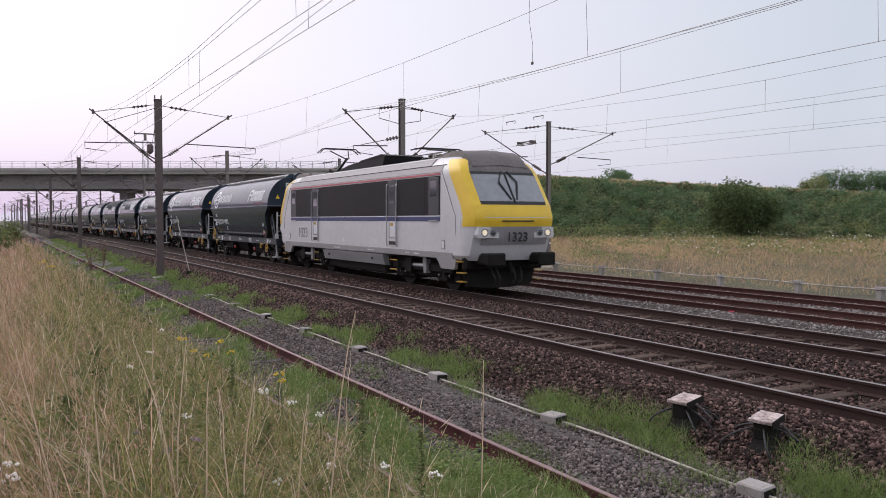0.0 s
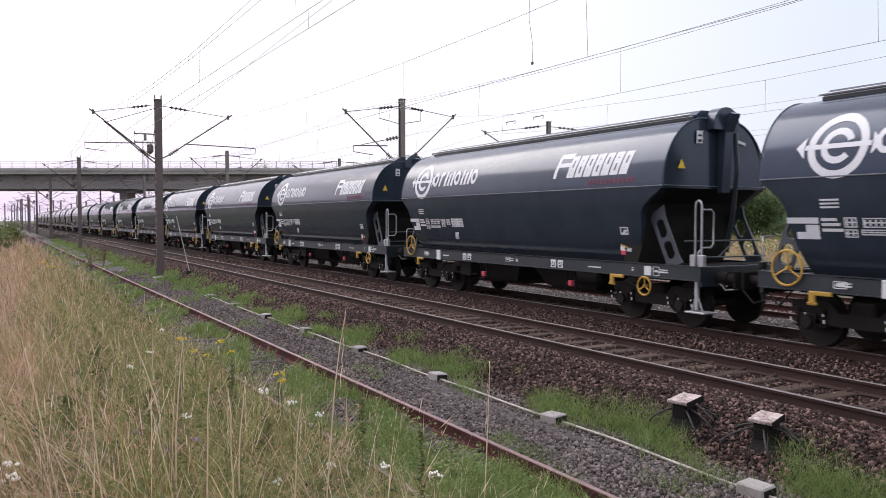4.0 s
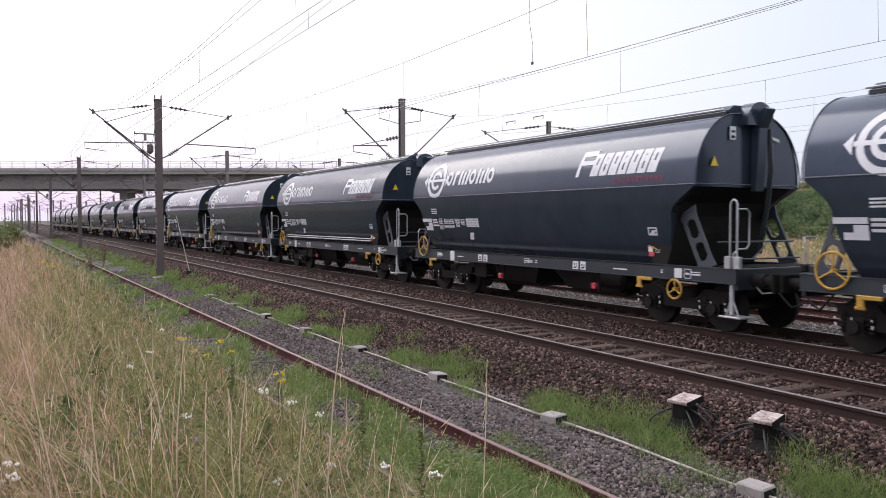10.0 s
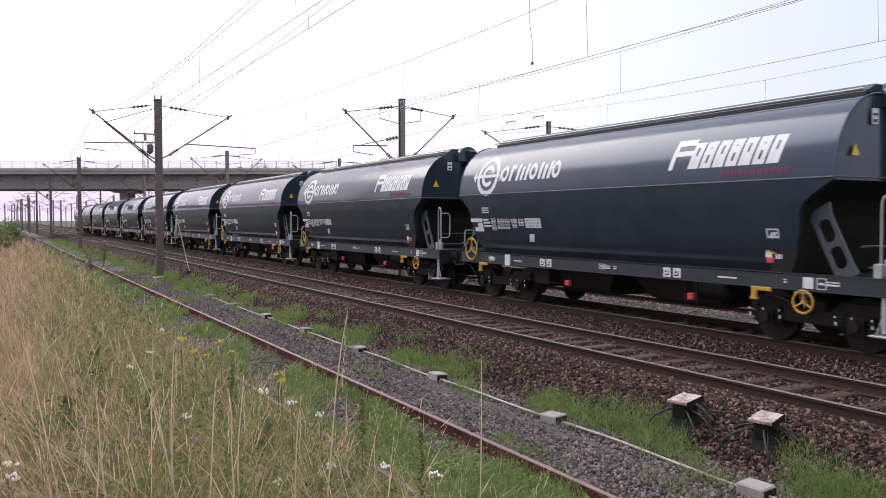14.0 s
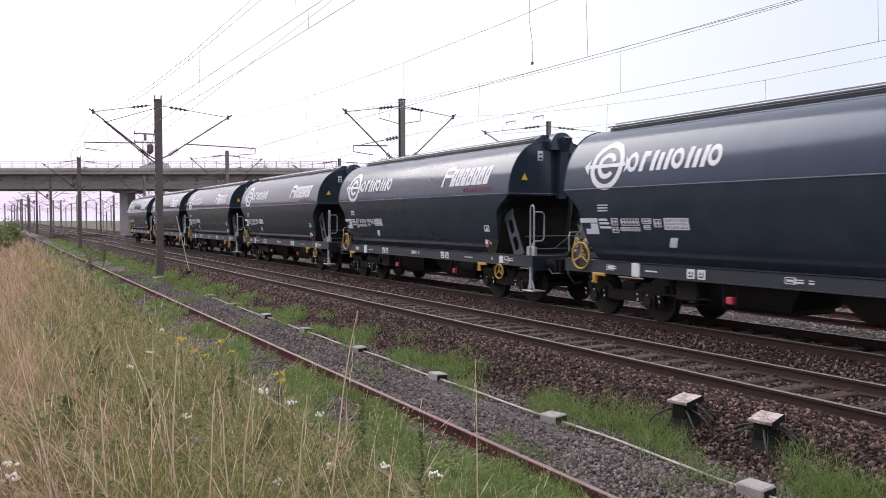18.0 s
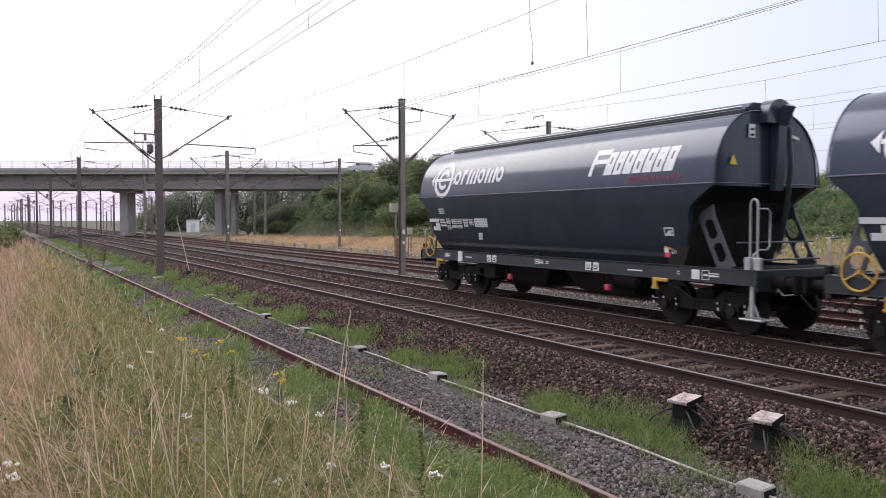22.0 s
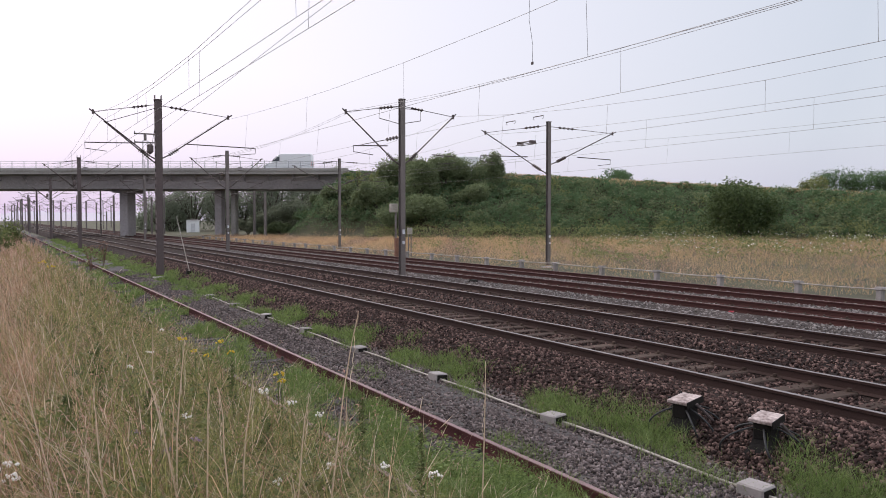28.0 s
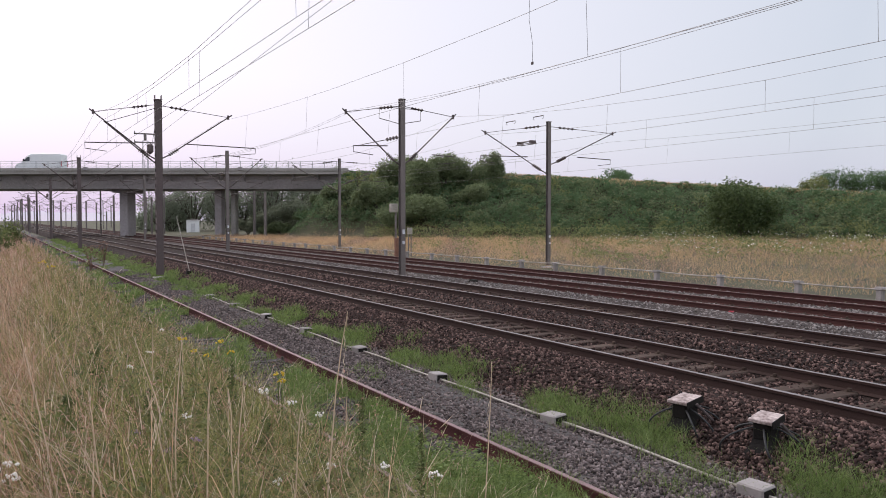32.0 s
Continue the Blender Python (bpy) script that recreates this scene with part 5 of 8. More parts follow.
        part("red_stripe", side(1.42, 1.464, -7.0, 7.0, 3.55, 3.60), M_PINK, hull, "faded red stripe")
        part("skirt", side(1.40, 1.462, -7.75, 7.75, 1.02, 1.22, 0.01), M_LOCO_GREY, hull, "grey lower skirt")
        part("roof_cove", Geo().loft([[(q * 1.455, y, 3.63), (q * 1.345, y, 3.845), (q * 1.335, y, 3.83), (q * 1.43, y, 3.62)] for y in (-7.05, 7.05)]), M_LOCO_ROOF, hull)
        part("roof_shoulder", Geo().loft([[(q * 1.352, y, 3.858), (q * 1.165, y, 4.068), (q * 0.90, y, 4.135), (q * 0.90, y, 4.10), (q * 1.14, y, 4.03), (q * 1.33, y, 3.83)] for y in (-6.2, 6.2)]), M_LOCO_ROOF, hull, "weathered grey roof shoulder")
        part("gutter", Geo().box(q * 1.33, q * 1.355, -7.2, 7.2, 3.835, 3.855), M_RUBBER, hull)
        for y in (-3.66, 3.79):
            d = part("door", side(1.455, 1.47, y - 0.34, y + 0.34, 1.30, 3.50, 0.008), M_LOCO, hull, "narrow cab access door")
            part("door_dark", side(1.465, 1.474, y - 0.335, y + 0.335, 2.31, 3.515), M_LOCO_DOOR, d, "dark grey upper door")
            part("door_blue", side(1.465, 1.473, y - 0.34, y + 0.34, 2.14, 2.29), M_BLUE, d)
            part("door_glass", side(1.47, 1.477, y - 0.20, y + 0.20, 2.75, 3.35), M_GLASS, d)
            part("door_panel", Geo().box(q * 1.468, q * 1.474, y - 0.24, y + 0.2, 1.62, 2.08, 0.004), M_WHITE, d)
            part("door_outline", side(1.4685, 1.4715, y - 0.27, y - 0.25, 1.58, 2.12).box(q * 1.4685, q * 1.4715, y + 0.21, y + 0.23, 1.58, 2.12).box(q * 1.4685, q * 1.4715, y - 0.27, y + 0.23, 1.56, 1.58), M_RUBBER, d)
            part("orange_label", side(1.472, 1.477, y - 0.08, y + 0.14, 1.98, 2.08), M_OCHRE, d)
            part("step_recess", side(1.45, 1.474, y - 0.27, y + 0.25, 1.34, 1.46), M_RUBBER, d)
            for e in (-0.37, 0.37):
                part("hand_rail", Geo().tube([(q * 1.47, y + e, 1.30), (q * 1.51, y + e, 1.36), (q * 1.51, y + e, 3.34), (q * 1.47, y + e, 3.40)], 0.016, 6), M_GALV, d, "polished handrail")
            for z in (0.82, 0.50):
                part("ladder_rung", side(1.36, 1.44, y - 0.26, y + 0.26, z, z + 0.03), M_OCHRE, t)
            for d in (-0.28, 0.25):
                part("ladder_side", side(1.36, 1.40, y + d, y + d + 0.03, 0.45, 1.02), M_UNDER, t)
        for s in (-1, 1):
            w = part("cab_window", side(1.455, 1.470, s * 6.92, s * 6.25, 2.32, 3.48, 0.006), M_LOCO_DOOR, hull, "dark grey cab side panel")
            part("window_pane", side(1.466, 1.476, s * 6.80, s * 6.36, 2.90, 3.38, 0.004), M_GLASS, w)
            part("grab_bar", Geo().box(q * 1.465, q * 1.49, s * 6.85, s * 6.3, 2.14, 2.17), M_GALV, w)
            part("pilaster", side(1.455, 1.467, s * 6.02, s * 5.85, 2.32, 3.50), M_LOCO_DARK, hull)
            part("cab_seam", Geo().tube([(q * (cab_hw(z) + 0.004), s * yy, z) for z, yy in ((3.95, 6.82), (3.62, 7.10), (2.30, 7.90), (1.8, 7.92), (1.02, 7.8))], 0.009, 4), M_RUBBER, t)
            part("marker", Geo().box(q * 1.448, q * 1.462, s * 8.12, s * 8.21, 1.92, 2.22, 0.004), M_DECAL, t)
            part("socket_box", side(1.45, 1.466, s * 7.1, s * 7.25, 1.32, 1.55, 0.01), M_WHITE, hull)
            part("socket_outline", side(1.45, 1.464, s * 7.08, s * 7.27, 1.30, 1.57), M_LOCO_GREY, hull)
            part("notice", side(1.452, 1.458, s * 7.6, s * 7.78, 1.42, 1.52), M_DECAL, hull)
            part("skirt_apron", Geo().prism([(s * 6.75, 1.04), (s * 7.05, 0.72), (s * 7.85, 0.72), (s * 7.95, 1.04)], "x", q * 1.35, q * 1.46), M_LOCO_GREY, t, "grey apron under the cab")
        part("equipment_box", Geo().prism([(q * 1.25, 1.02), (q * 1.48, 0.98), (q * 1.38, 0.62), (q * 1.2, 0.60)], "y", -2.9, 2.9), M_LOCO_GREY, t, "pale grey equipment box under the frame")
        part("box_plate", side(1.43, 1.455, -2.0, -1.85, 0.78, 0.86).box(q * 1.43, q * 1.455, 2.2, 2.35, 0.78, 0.86), M_RUBBER, t)
        for y in (-2.4, 0.6):
            part("flank_hatch", side(1.452, 1.462, y, y + 0.2, 1.36, 1.50, 0.004), M_DECAL, hull)
        g = Geo()
        for y in (-5.6, -4.9, -2.2, -1.9, 1.1, 1.5):
            g.box(X + q * 0.012, X + q * 0.015, y, y + random.uniform(0.1, 0.35), 1.10, 1.13)
        tagged(part("skirt_lettering", g, M_DECAL, hull), kind="stuff")
    # underfloor
    part("transformer", Geo().box(-1.2, 1.2, -2.6, 2.6, 0.30, 1.02, 0.06), M_UNDER, t)
    part("floor", Geo().box(-1.3, 1.3, -7.9, 7.9, 0.95, 1.06), M_UNDER, t)
    sets = []
    for y in (-5.2, 5.2):
        b, w = bogie(t, y, 3.0, 0.575)
        sets += w
        part("gear_case", Geo().box(-1.0, 1.0, -2.25, -0.75, 0.24, 0.92, 0.06).box(-1.0, 1.0, 0.75, 2.25, 0.24, 0.92, 0.06).box(-0.98, 0.98, -0.7, 0.7, 0.34, 0.95, 0.05), M_UNDER, b, "grimy traction motor cases")
        for s in (-1, 1):
            part("damper", Geo().tube([(s * 1.22, -0.45, 0.72), (s * 1.22, 0.4, 0.72)], 0.06, 10), M_GALV, b)
            part("bolster_bracket", Geo().prism([(-0.62, 1.0), (-0.35, 1.0), (-0.42, 0.5), (-0.6, 0.5)], "x", s * 1.15, s * 1.3), M_LOCO_GREY, b)
            part("sand_box", Geo().box(s * 1.05, s * 1.28, 0.5, 0.95, 0.45, 0.95, 0.03), M_UNDER, b)
            part("frame_beam", Geo().box(s * 1.02, s * 1.2, -2.1, 2.1, 0.55, 0.80, 0.03), M_UNDER, b)
    # roof
    part("roof_deck", Geo().box(-0.92, 0.92, -6.5, 6.5, 4.08, 4.15, 0.02), M_LOCO_ROOF, t)
    for s in (-1, 1):
        part("cab_roof", Geo().loft([[(-a, s * y, z), (0, s * y, z + 0.05), (a, s * y, z), (a * 1.08, s * min(y, 7.62), min(z, 4.0)), (-a * 1.08, s * min(y, 7.62), min(z, 4.0))] for y, a, z in ((5.8, 0.80, 4.12), (6.3, 0.93, 4.22), (6.9, 0.97, 4.29), (7.35, 0.97, 4.26), (7.67, 0.96, 4.15), (7.93, 0.95, 3.96), (8.10, 0.95, 3.76))]), M_ROOF_DARK, t, "dark brown-grey cab roof", smooth=40)
    part("roof_fairing", Geo().prism([(-1.45, 4.14), (-1.67, 4.52), (-1.4, 4.56), (1.8, 4.36), (3.1, 4.14)], "x", -0.8, 0.8), M_LOCO_DARK, t, "black roof fairing")
    part("roof_fairing_edge", Geo().prism([(-1.66, 4.53), (-1.4, 4.59), (0.6, 4.46), (0.6, 4.43), (-1.4, 4.55)], "x", -0.82, 0.82), M_RUBBER, t)
    part("roof_well", Geo().box(-0.7, 0.7, -6.4, -3.2, 4.14, 4.19).box(-0.7, 0.7, 3.5, 6.4, 4.14, 4.19), M_LOCO_DARK, t)
    for s in (-1, 1):
        part("roof_vent", Geo().prism([(s * 6.6, 4.13), (s * 6.3, 4.26), (s * 5.9, 4.26), (s * 5.6, 4.13)], "x", -0.85, 0.85), M_ROOF_DARK, t)
        for x in (-0.5, 0.5):
            part("roof_insulator", Geo().tube([(x, s * 4.6, 4.15), (x, s * 4.6, 4.2), (x, s * 4.6, 4.26), (x, s * 4.6, 4.32), (x, s * 4.6, 4.36)], [0.06, 0.09, 0.06, 0.09, 0.05], 8), M_INSUL, t)
        part("roof_bar", Geo().tube([(-0.5, s * 3.6, 4.38), (-0.5, s * 5.4, 4.38)], 0.02, 6), M_INSUL, t)
        raised = s > 0
        h = 1.02 if raised else 0.32
        ya, yb, yc = s * 5.0, s * 3.85, s * 4.75
        if not raised:
            ya, yb, yc = s * 4.0, s * 5.3, s * 4.2
        p = part("pantograph", Geo().box(-0.45, 0.45, ya - 0.15, ya + 0.15, 4.2, 4.3, 0.02), M_RUBBER, t, "raised pantograph" if raised else "folded pantograph")
        part("lower_arm", Geo().tube([(0, ya, 4.28), (0, yb, 4.28 + h * 0.50)], 0.055, 8), M_RUBBER, p)
        part("upper_arm", Geo().tube([(-0.08, yb, 4.28 + h * 0.50), (-0.42, yc, 4.28 + h * 0.88)], 0.028, 6).tube([(0.08, yb, 4.28 + h * 0.5), (0.42, yc, 4.28 + h * 0.88)], 0.028, 6), M_RUBBER, p)
        for d in (-0.16, 0.16):
            part("pan_head", Geo().tube([(-0.95, yc + d, 4.28 + h * 0.78), (-0.72, yc + d, 4.28 + h * 0.97), (0.72, yc + d, 4.28 + h * 0.97), (0.95, yc + d, 4.28 + h * 0.78)], 0.024, 6), M_RUBBER, p)
    # running number
    def number(name, h, m, parent, weight, paint=M_NUM):
        c = bpy.data.curves.new("number", "FONT")
        c.body, c.size, c.extrude, c.align_x, c.offset = "1323", h, 0.002, "CENTER", weight
        tmp = bpy.data.objects.new("number", c)
        scene.collection.objects.link(tmp)
        me = bpy.data.meshes.new_from_object(tmp.evaluated_get(bpy.context.evaluated_depsgraph_get()))
        scene.collection.objects.unlink(tmp)
        bpy.data.objects.remove(tmp)
        me.materials.clear()
        me.materials.append(paint)
        ob = new(name, me)
        ob.parent = parent
        ob.matrix_basis = m
        return tagged(ob, "grey running number 1323")
    number("running_number", 0.60, Matrix.Translation((-1.466, 5.35, 1.44)) @ Euler((radians(90), 0, radians(-90))).to_matrix().to_4x4(), t, 0.0)
    number("running_number", 0.38, Matrix.Translation((0, -cab_y(1.75) - 0.03, 1.56)) @ Euler((radians(94), 0, 0)).to_matrix().to_4x4(), t, 0.004, M_RUBBER)
    return t, sets


loco, loco_sets = build_loco()

# ---- plants and loose stone, scattered as real geometry ----
def blades(pts, h, w, lean, seg_w=(1.0, 0.85, 0.55), az=None):
    n = len(pts)
    az = RNG.uniform(0, 2 * math.pi, n) if az is None else az
    fz = RNG.uniform(0, 2 * math.pi, n)
    d = np.stack([np.cos(az), np.sin(az), np.zeros(n)], 1)
    f = np.stack([np.cos(fz), np.sin(fz), np.zeros(n)], 1)
    v = np.empty((n, 7, 3))
    for k, t in enumerate((0.0, 0.36, 0.70, 1.0)):
        c = pts + d * (h * lean * t * t)[:, None]
        c[:, 2] += h * t * (1 - 0.35 * np.minimum(lean, 1.2) * t)
        if k < 3:
            v[:, 2 * k] = c - f * (w * seg_w[k] / 2)[:, None]
            v[:, 2 * k + 1] = c + f * (w * seg_w[k] / 2)[:, None]
        else:
            v[:, 6] = c
    q = np.array([(0, 1, 3), (0, 3, 2), (2, 3, 5), (2, 5, 4), (4, 5, 6)])
    faces = (q[None] + (np.arange(n) * 7)[:, None, None]).reshape(-1, 3)
    return v.reshape(-1, 3), faces, v[:, 6]


def cards(pts, size, up=0.35, long=1.6):
    """Small leaf faces with random tilt; folded once along the middle."""
    n = len(pts)
    a = RNG.normal(size=(n, 3))
    a[:, 2] *= 0.6
    a /= np.linalg.norm(a, axis=1)[:, None]
    nrm = RNG.normal(size=(n, 3))
    nrm[:, 2] += up * 2
    b = np.cross(a, nrm)
    b /= np.linalg.norm(b, axis=1)[:, None]
    c = np.cross(a, b)
    s = size[:, None]
    v = np.stack([pts - a * s * long / 2, pts + b * s / 2 + c * s * 0.15, pts + a * s * long / 2, pts - b * s / 2 + c * s * 0.15], 1)
    q = np.array([(0, 1, 2), (0, 2, 3)])
    return v.reshape(-1, 3), (q[None] + (np.arange(n) * 4)[:, None, None]).reshape(-1, 3)


def stones(pts, size):
    n = len(pts)
    base = np.array([(1, 0, 0), (-1, 0, 0), (0, 1, 0), (0, -1, 0), (0, 0, 1), (0, 0, -1.0)])
    m = RNG.normal(size=(n, 3, 3))
    u, _, vt = np.linalg.svd(m)
    rot = u @ vt
    sc = size[:, None] * RNG.uniform(0.55, 1.25, (n, 3))
    b = base[None] * RNG.uniform(0.75, 1.2, (n, 6, 1))
    v = np.einsum("nij,nkj->nki", rot, b * sc[:, None]) + pts[:, None]
    # cut off the corners into blocky lumps by adding side points
    q = np.array([(0, 2, 4), (2, 1, 4), (1, 3, 4), (3, 0, 4), (2, 0, 5), (1, 2, 5), (3, 1, 5), (0, 3, 5)])
    return v.reshape(-1, 3), (q[None] + (np.arange(n) * 6)[:, None, None]).reshape(-1, 3)


def stuff(name, label, category, vf, material):
    ob = array_mesh(name, vf[0], vf[1], material)
    return tagged(ob, label, category, kind="stuff")


def along(n, y0, y1, power=1.0):
    """Distances along the line, crowded towards the eye."""
    u = RNG.uniform(0, 1, n)
    if power == 1.0:
        return y0 * (y1 / y0) ** u
    e = 1 - power
    return (y0 ** e + u * (y1 ** e - y0 ** e)) ** (1 / e)


def on_ground(x, y, dz=0.0):
    return np.stack([x, y, ground_z(x, y) + dz], 1)


def patch(x, y, scale, seed):
    """Soft patches between 0 and 1."""
    v = np.sin(x * scale * 1.7 + seed) * np.sin(y * scale + seed * 2.3) + 0.6 * np.sin(x * scale * 3.1 - y * scale * 1.9 + seed * 5)
    return np.clip(0.5 + 0.4 * v, 0, 1)


def bank_grass():
    def region(n, y0, y1, power=1.25):
        return RNG.uniform(-0.6, 3.35, n), along(n, y0, y1, power)

    def low(x):
        """Grass gets shorter towards the siding."""
        return np.interp(x, [0, 1.2, 2.0, 2.7, 3.4], [1.0, 0.98, 0.92, 0.80, 0.58])

    def dryness(x, y):
        """The crest of the bank is parched, its foot stays green."""
        return np.clip(np.interp(y, [3, 6, 12], [1.0, 1.06, 1.34]) - x / (0.50 + 0.056 * y) + 0.7 * (patch(x, y, 1.3, 2.0) - 0.5), np.interp(y, [3, 9], [0.17, 0.30]), 1)

    def tufts(x, y, m, h0, h1, w0, w1, spread, lean0, lean1):
        """Blades in tufts that share their height and lean."""
        k = (patch(x * 1.9, y * 1.5, 1.4, 3.3) > 0.30) | (y > 14) | (RNG.uniform(0, 1, len(x)) < 0.35)
        x, y = x[k], y[k]
        n = len(x)
        hh = RNG.uniform(h0, h1, n) * low(x) * (0.35 + 1.0 * patch(x, y, 2.3, 5.5))
        az, ln = np.where(RNG.uniform(0, 1, n) < 0.45, 2.63 + RNG.normal(0, 0.7, n), RNG.uniform(0, 2 * math.pi, n)), RNG.uniform(lean0, lean1, n)
        k = n * m
        px = np.repeat(x, m) + RNG.normal(0, spread, k)
        py = np.repeat(y, m) + RNG.normal(0, spread, k)
        far = np.clip(py / 13, 1, 3.2)
        return blades(on_ground(px, py), np.repeat(hh, m) * RNG.uniform(0.35, 1.1, k), RNG.uniform(w0, w1, k) * far, np.repeat(ln, m) * RNG.uniform(0.3, 1.6, k), (1.0, 0.85, 0.5), np.repeat(az, m) + RNG.normal(0, 0.9, k))
    # green undergrowth
    x, y = region(4300, 1.6, 85)
    k = RNG.uniform(0, 1, len(x)) < np.clip(1.25 - 0.75 * dryness(x, y), 0.25, 1)
    stuff("green_grass", "thick green grass on the bank beside the siding", "grass", tufts(x[k], y[k], 24, 0.28, 0.85, 0.0036, 0.0085, 0.075, 0.2, 1.6)[:2], M_GREEN)
    # parched tufts
    x, y = region(4300, 1.6, 85)
    k = RNG.uniform(0, 1, len(x)) < dryness(x, y)
    stuff("dry_grass", "matted dry straw-coloured grass on the bank", "grass", tufts(x[k], y[k], 15, 0.30, 0.95, 0.0022, 0.0066, 0.07, 0.3, 2.2)[:2], M_DRY)
    # leafy herbs in clumps
    x, y = region(1900, 2.2, 30)
    k = (patch(x, y, 0.9, 7.0) > 0.30) & (RNG.uniform(0, 1, len(x)) < 1.15 - dryness(x, y))
    x, y = x[k], y[k]
    n = len(x)
    hh = RNG.uniform(0.22, 0.74, n) * low(x)
    m = 44
    c = np.repeat(on_ground(x, y), m, 0)
    up = RNG.uniform(0.06, 0.72, (n * m)) * np.repeat(hh, m)
    rad = RNG.uniform(0.005, 0.13, n * m)
    an = RNG.uniform(0, 2 * math.pi, n * m)
    c += np.stack([rad * np.cos(an), rad * np.sin(an), up], 1)
    stuff("leafy_herbs", "leafy green herbs standing in clumps on the bank", "herbs", cards(c, RNG.uniform(0.007, 0.020, n * m), 0.5, 2.8), M_WEED)
    # seed-bearing stalks
    x, y = region(6400, 2.2, 70)
    keep = RNG.uniform(0, 1, len(x)) < 0.25 + 0.75 * dryness(x, y)
    x, y = x[keep], y[keep]
    n = len(x)
    far = np.clip(y / 10, 1, 3)
    h, lean = RNG.uniform(0.5, 1.12, n) * low(x), RNG.uniform(0.1, 1.6, n)
    az = np.where(RNG.uniform(0, 1, n) < 0.5, 2.63 + RNG.normal(0, 0.7, n), RNG.uniform(0, 2 * math.pi, n))
    p = on_ground(x, y)
    v, f, tips = blades(p, h, RNG.uniform(0.0022, 0.0040, n) * far, lean, (1, 0.9, 0.8), az)
    d = np.stack([np.cos(az), np.sin(az), np.zeros(n)], 1)
    hl = RNG.uniform(0.07, 0.2, n)
    up = np.array([0, 0, 1.0])
    side = np.stack([-np.sin(az * 3), np.cos(az * 3), np.zeros(n)], 1)
    base = tips - (d * 0.5 * lean[:, None] + up * 0.6) * hl[:, None]
    mid = (base + tips) / 2
    wv = (RNG.uniform(0.0013, 0.0026, n) * far)[:, None]
    hv = np.stack([base, mid + side * wv, tips + (tips - base) * 0.4, mid - side * wv, mid + np.cross(side, up) * wv, mid - np.cross(side, up) * wv], 1).reshape(-1, 3)
    q = np.array([(0, 1, 2), (0, 2, 3), (0, 4, 2), (0, 2, 5)])
    hf = (q[None] + (np.arange(n) * 6)[:, None, None]).reshape(-1, 3)
    stuff("grass_stalks", "slender dry grass stalks standing above the bank", "grass", (v, f), M_DRY)
    stuff("grass_seed_heads", "pale feathery seed heads of the tall grass", "grass", (hv, hf), M_SEED)
    # a few bold bleached stems
    x2, y2 = region(620, 2.4, 14)
    n2 = len(x2)
    stuff("bleached_stems", "bleached straw stems leaning every way in the grass", "grass", blades(on_ground(x2, y2), RNG.uniform(0.6, 1.15, n2) * low(x2), RNG.uniform(0.0028, 0.0046, n2), RNG.uniform(0.3, 1.7, n2), (1.0, 0.9, 0.7), np.where(RNG.uniform(0, 1, n2) < 0.5, 2.63 + RNG.normal(0, 0.6, n2), RNG.uniform(0, 2 * math.pi, n2)))[:2], M_SEED)
    # loose pinkish panicles on part of the stalks
    k = RNG.uniform(0, 1, n) < 0.25 + 0.5 * (dryness(x, y) > 0.7)
    m = 18
    c = np.repeat(tips[k], m, 0) + RNG.normal(0, 1, (int(k.sum()) * m, 3)) * np.array([0.022, 0.022, 0.055])
    stuff("grass_panicles", "loose pinkish-brown panicles of the bent grass", "grass", cards(c, RNG.uniform(0.0028, 0.006, len(c)) * np.repeat(far[k], m), 0.3, 3.0), M_PANICLE)
    # leafy weeds low in the grass
    x, y = region(5000, 1.6, 40)
    n = len(x)
    pts = on_ground(x, y) + np.stack([np.zeros(n), np.zeros(n), RNG.uniform(0.03, 0.35, n)], 1)
    keep = (patch(x, y, 1.3, 7.0) > 0.42) & (dryness(x, y) < 0.62)
    pts, y = pts[keep], y[keep]
    pts = np.repeat(pts, 4, 0) + RNG.normal(0, 0.06, (len(pts) * 4, 3))
    stuff("bank_weeds", "dull green leafy weeds among the grass", "weeds", cards(pts, RNG.uniform(0.015, 0.04, len(pts)) * np.clip(np.repeat(y, 4) / 10, 1, 3), 0.5, 2.2), M_WEED)


bank_grass()


def grass_around():
    """The same rough grass behind and beside the standpoint."""
    n = 3800
    x, y = RNG.uniform(-7, 3.3, n), RNG.uniform(-12, 16, n)
    k = np.where(y > 1.2, x < -0.7, np.hypot(x, y) > 1.3) & (np.hypot(x, y) > 1.0)
    x, y = x[k], y[k]
    m = 15
    c = len(x) * m
    px, py = np.repeat(x, m) + RNG.normal(0, 0.11, c), np.repeat(y, m) + RNG.normal(0, 0.11, c)
    h = RNG.uniform(0.1, 0.45, c) * np.repeat(RNG.uniform(0.5, 1.1, len(x)), m)
    v, f, _ = blades(on_ground(px, py), h, RNG.uniform(0.004, 0.009, c), RNG.uniform(0.3, 2.0, c))
    dry = np.arange(len(f)) // 5 // m % 2 == 0
    stuff("crest_grass", "short green grass on the crest of the bank", "grass", (v, f[~dry]), M_GREEN)
    stuff("crest_straw", "short dry straw grass on the crest of the bank", "grass", (v, f[dry]), M_DRY)


grass_around()


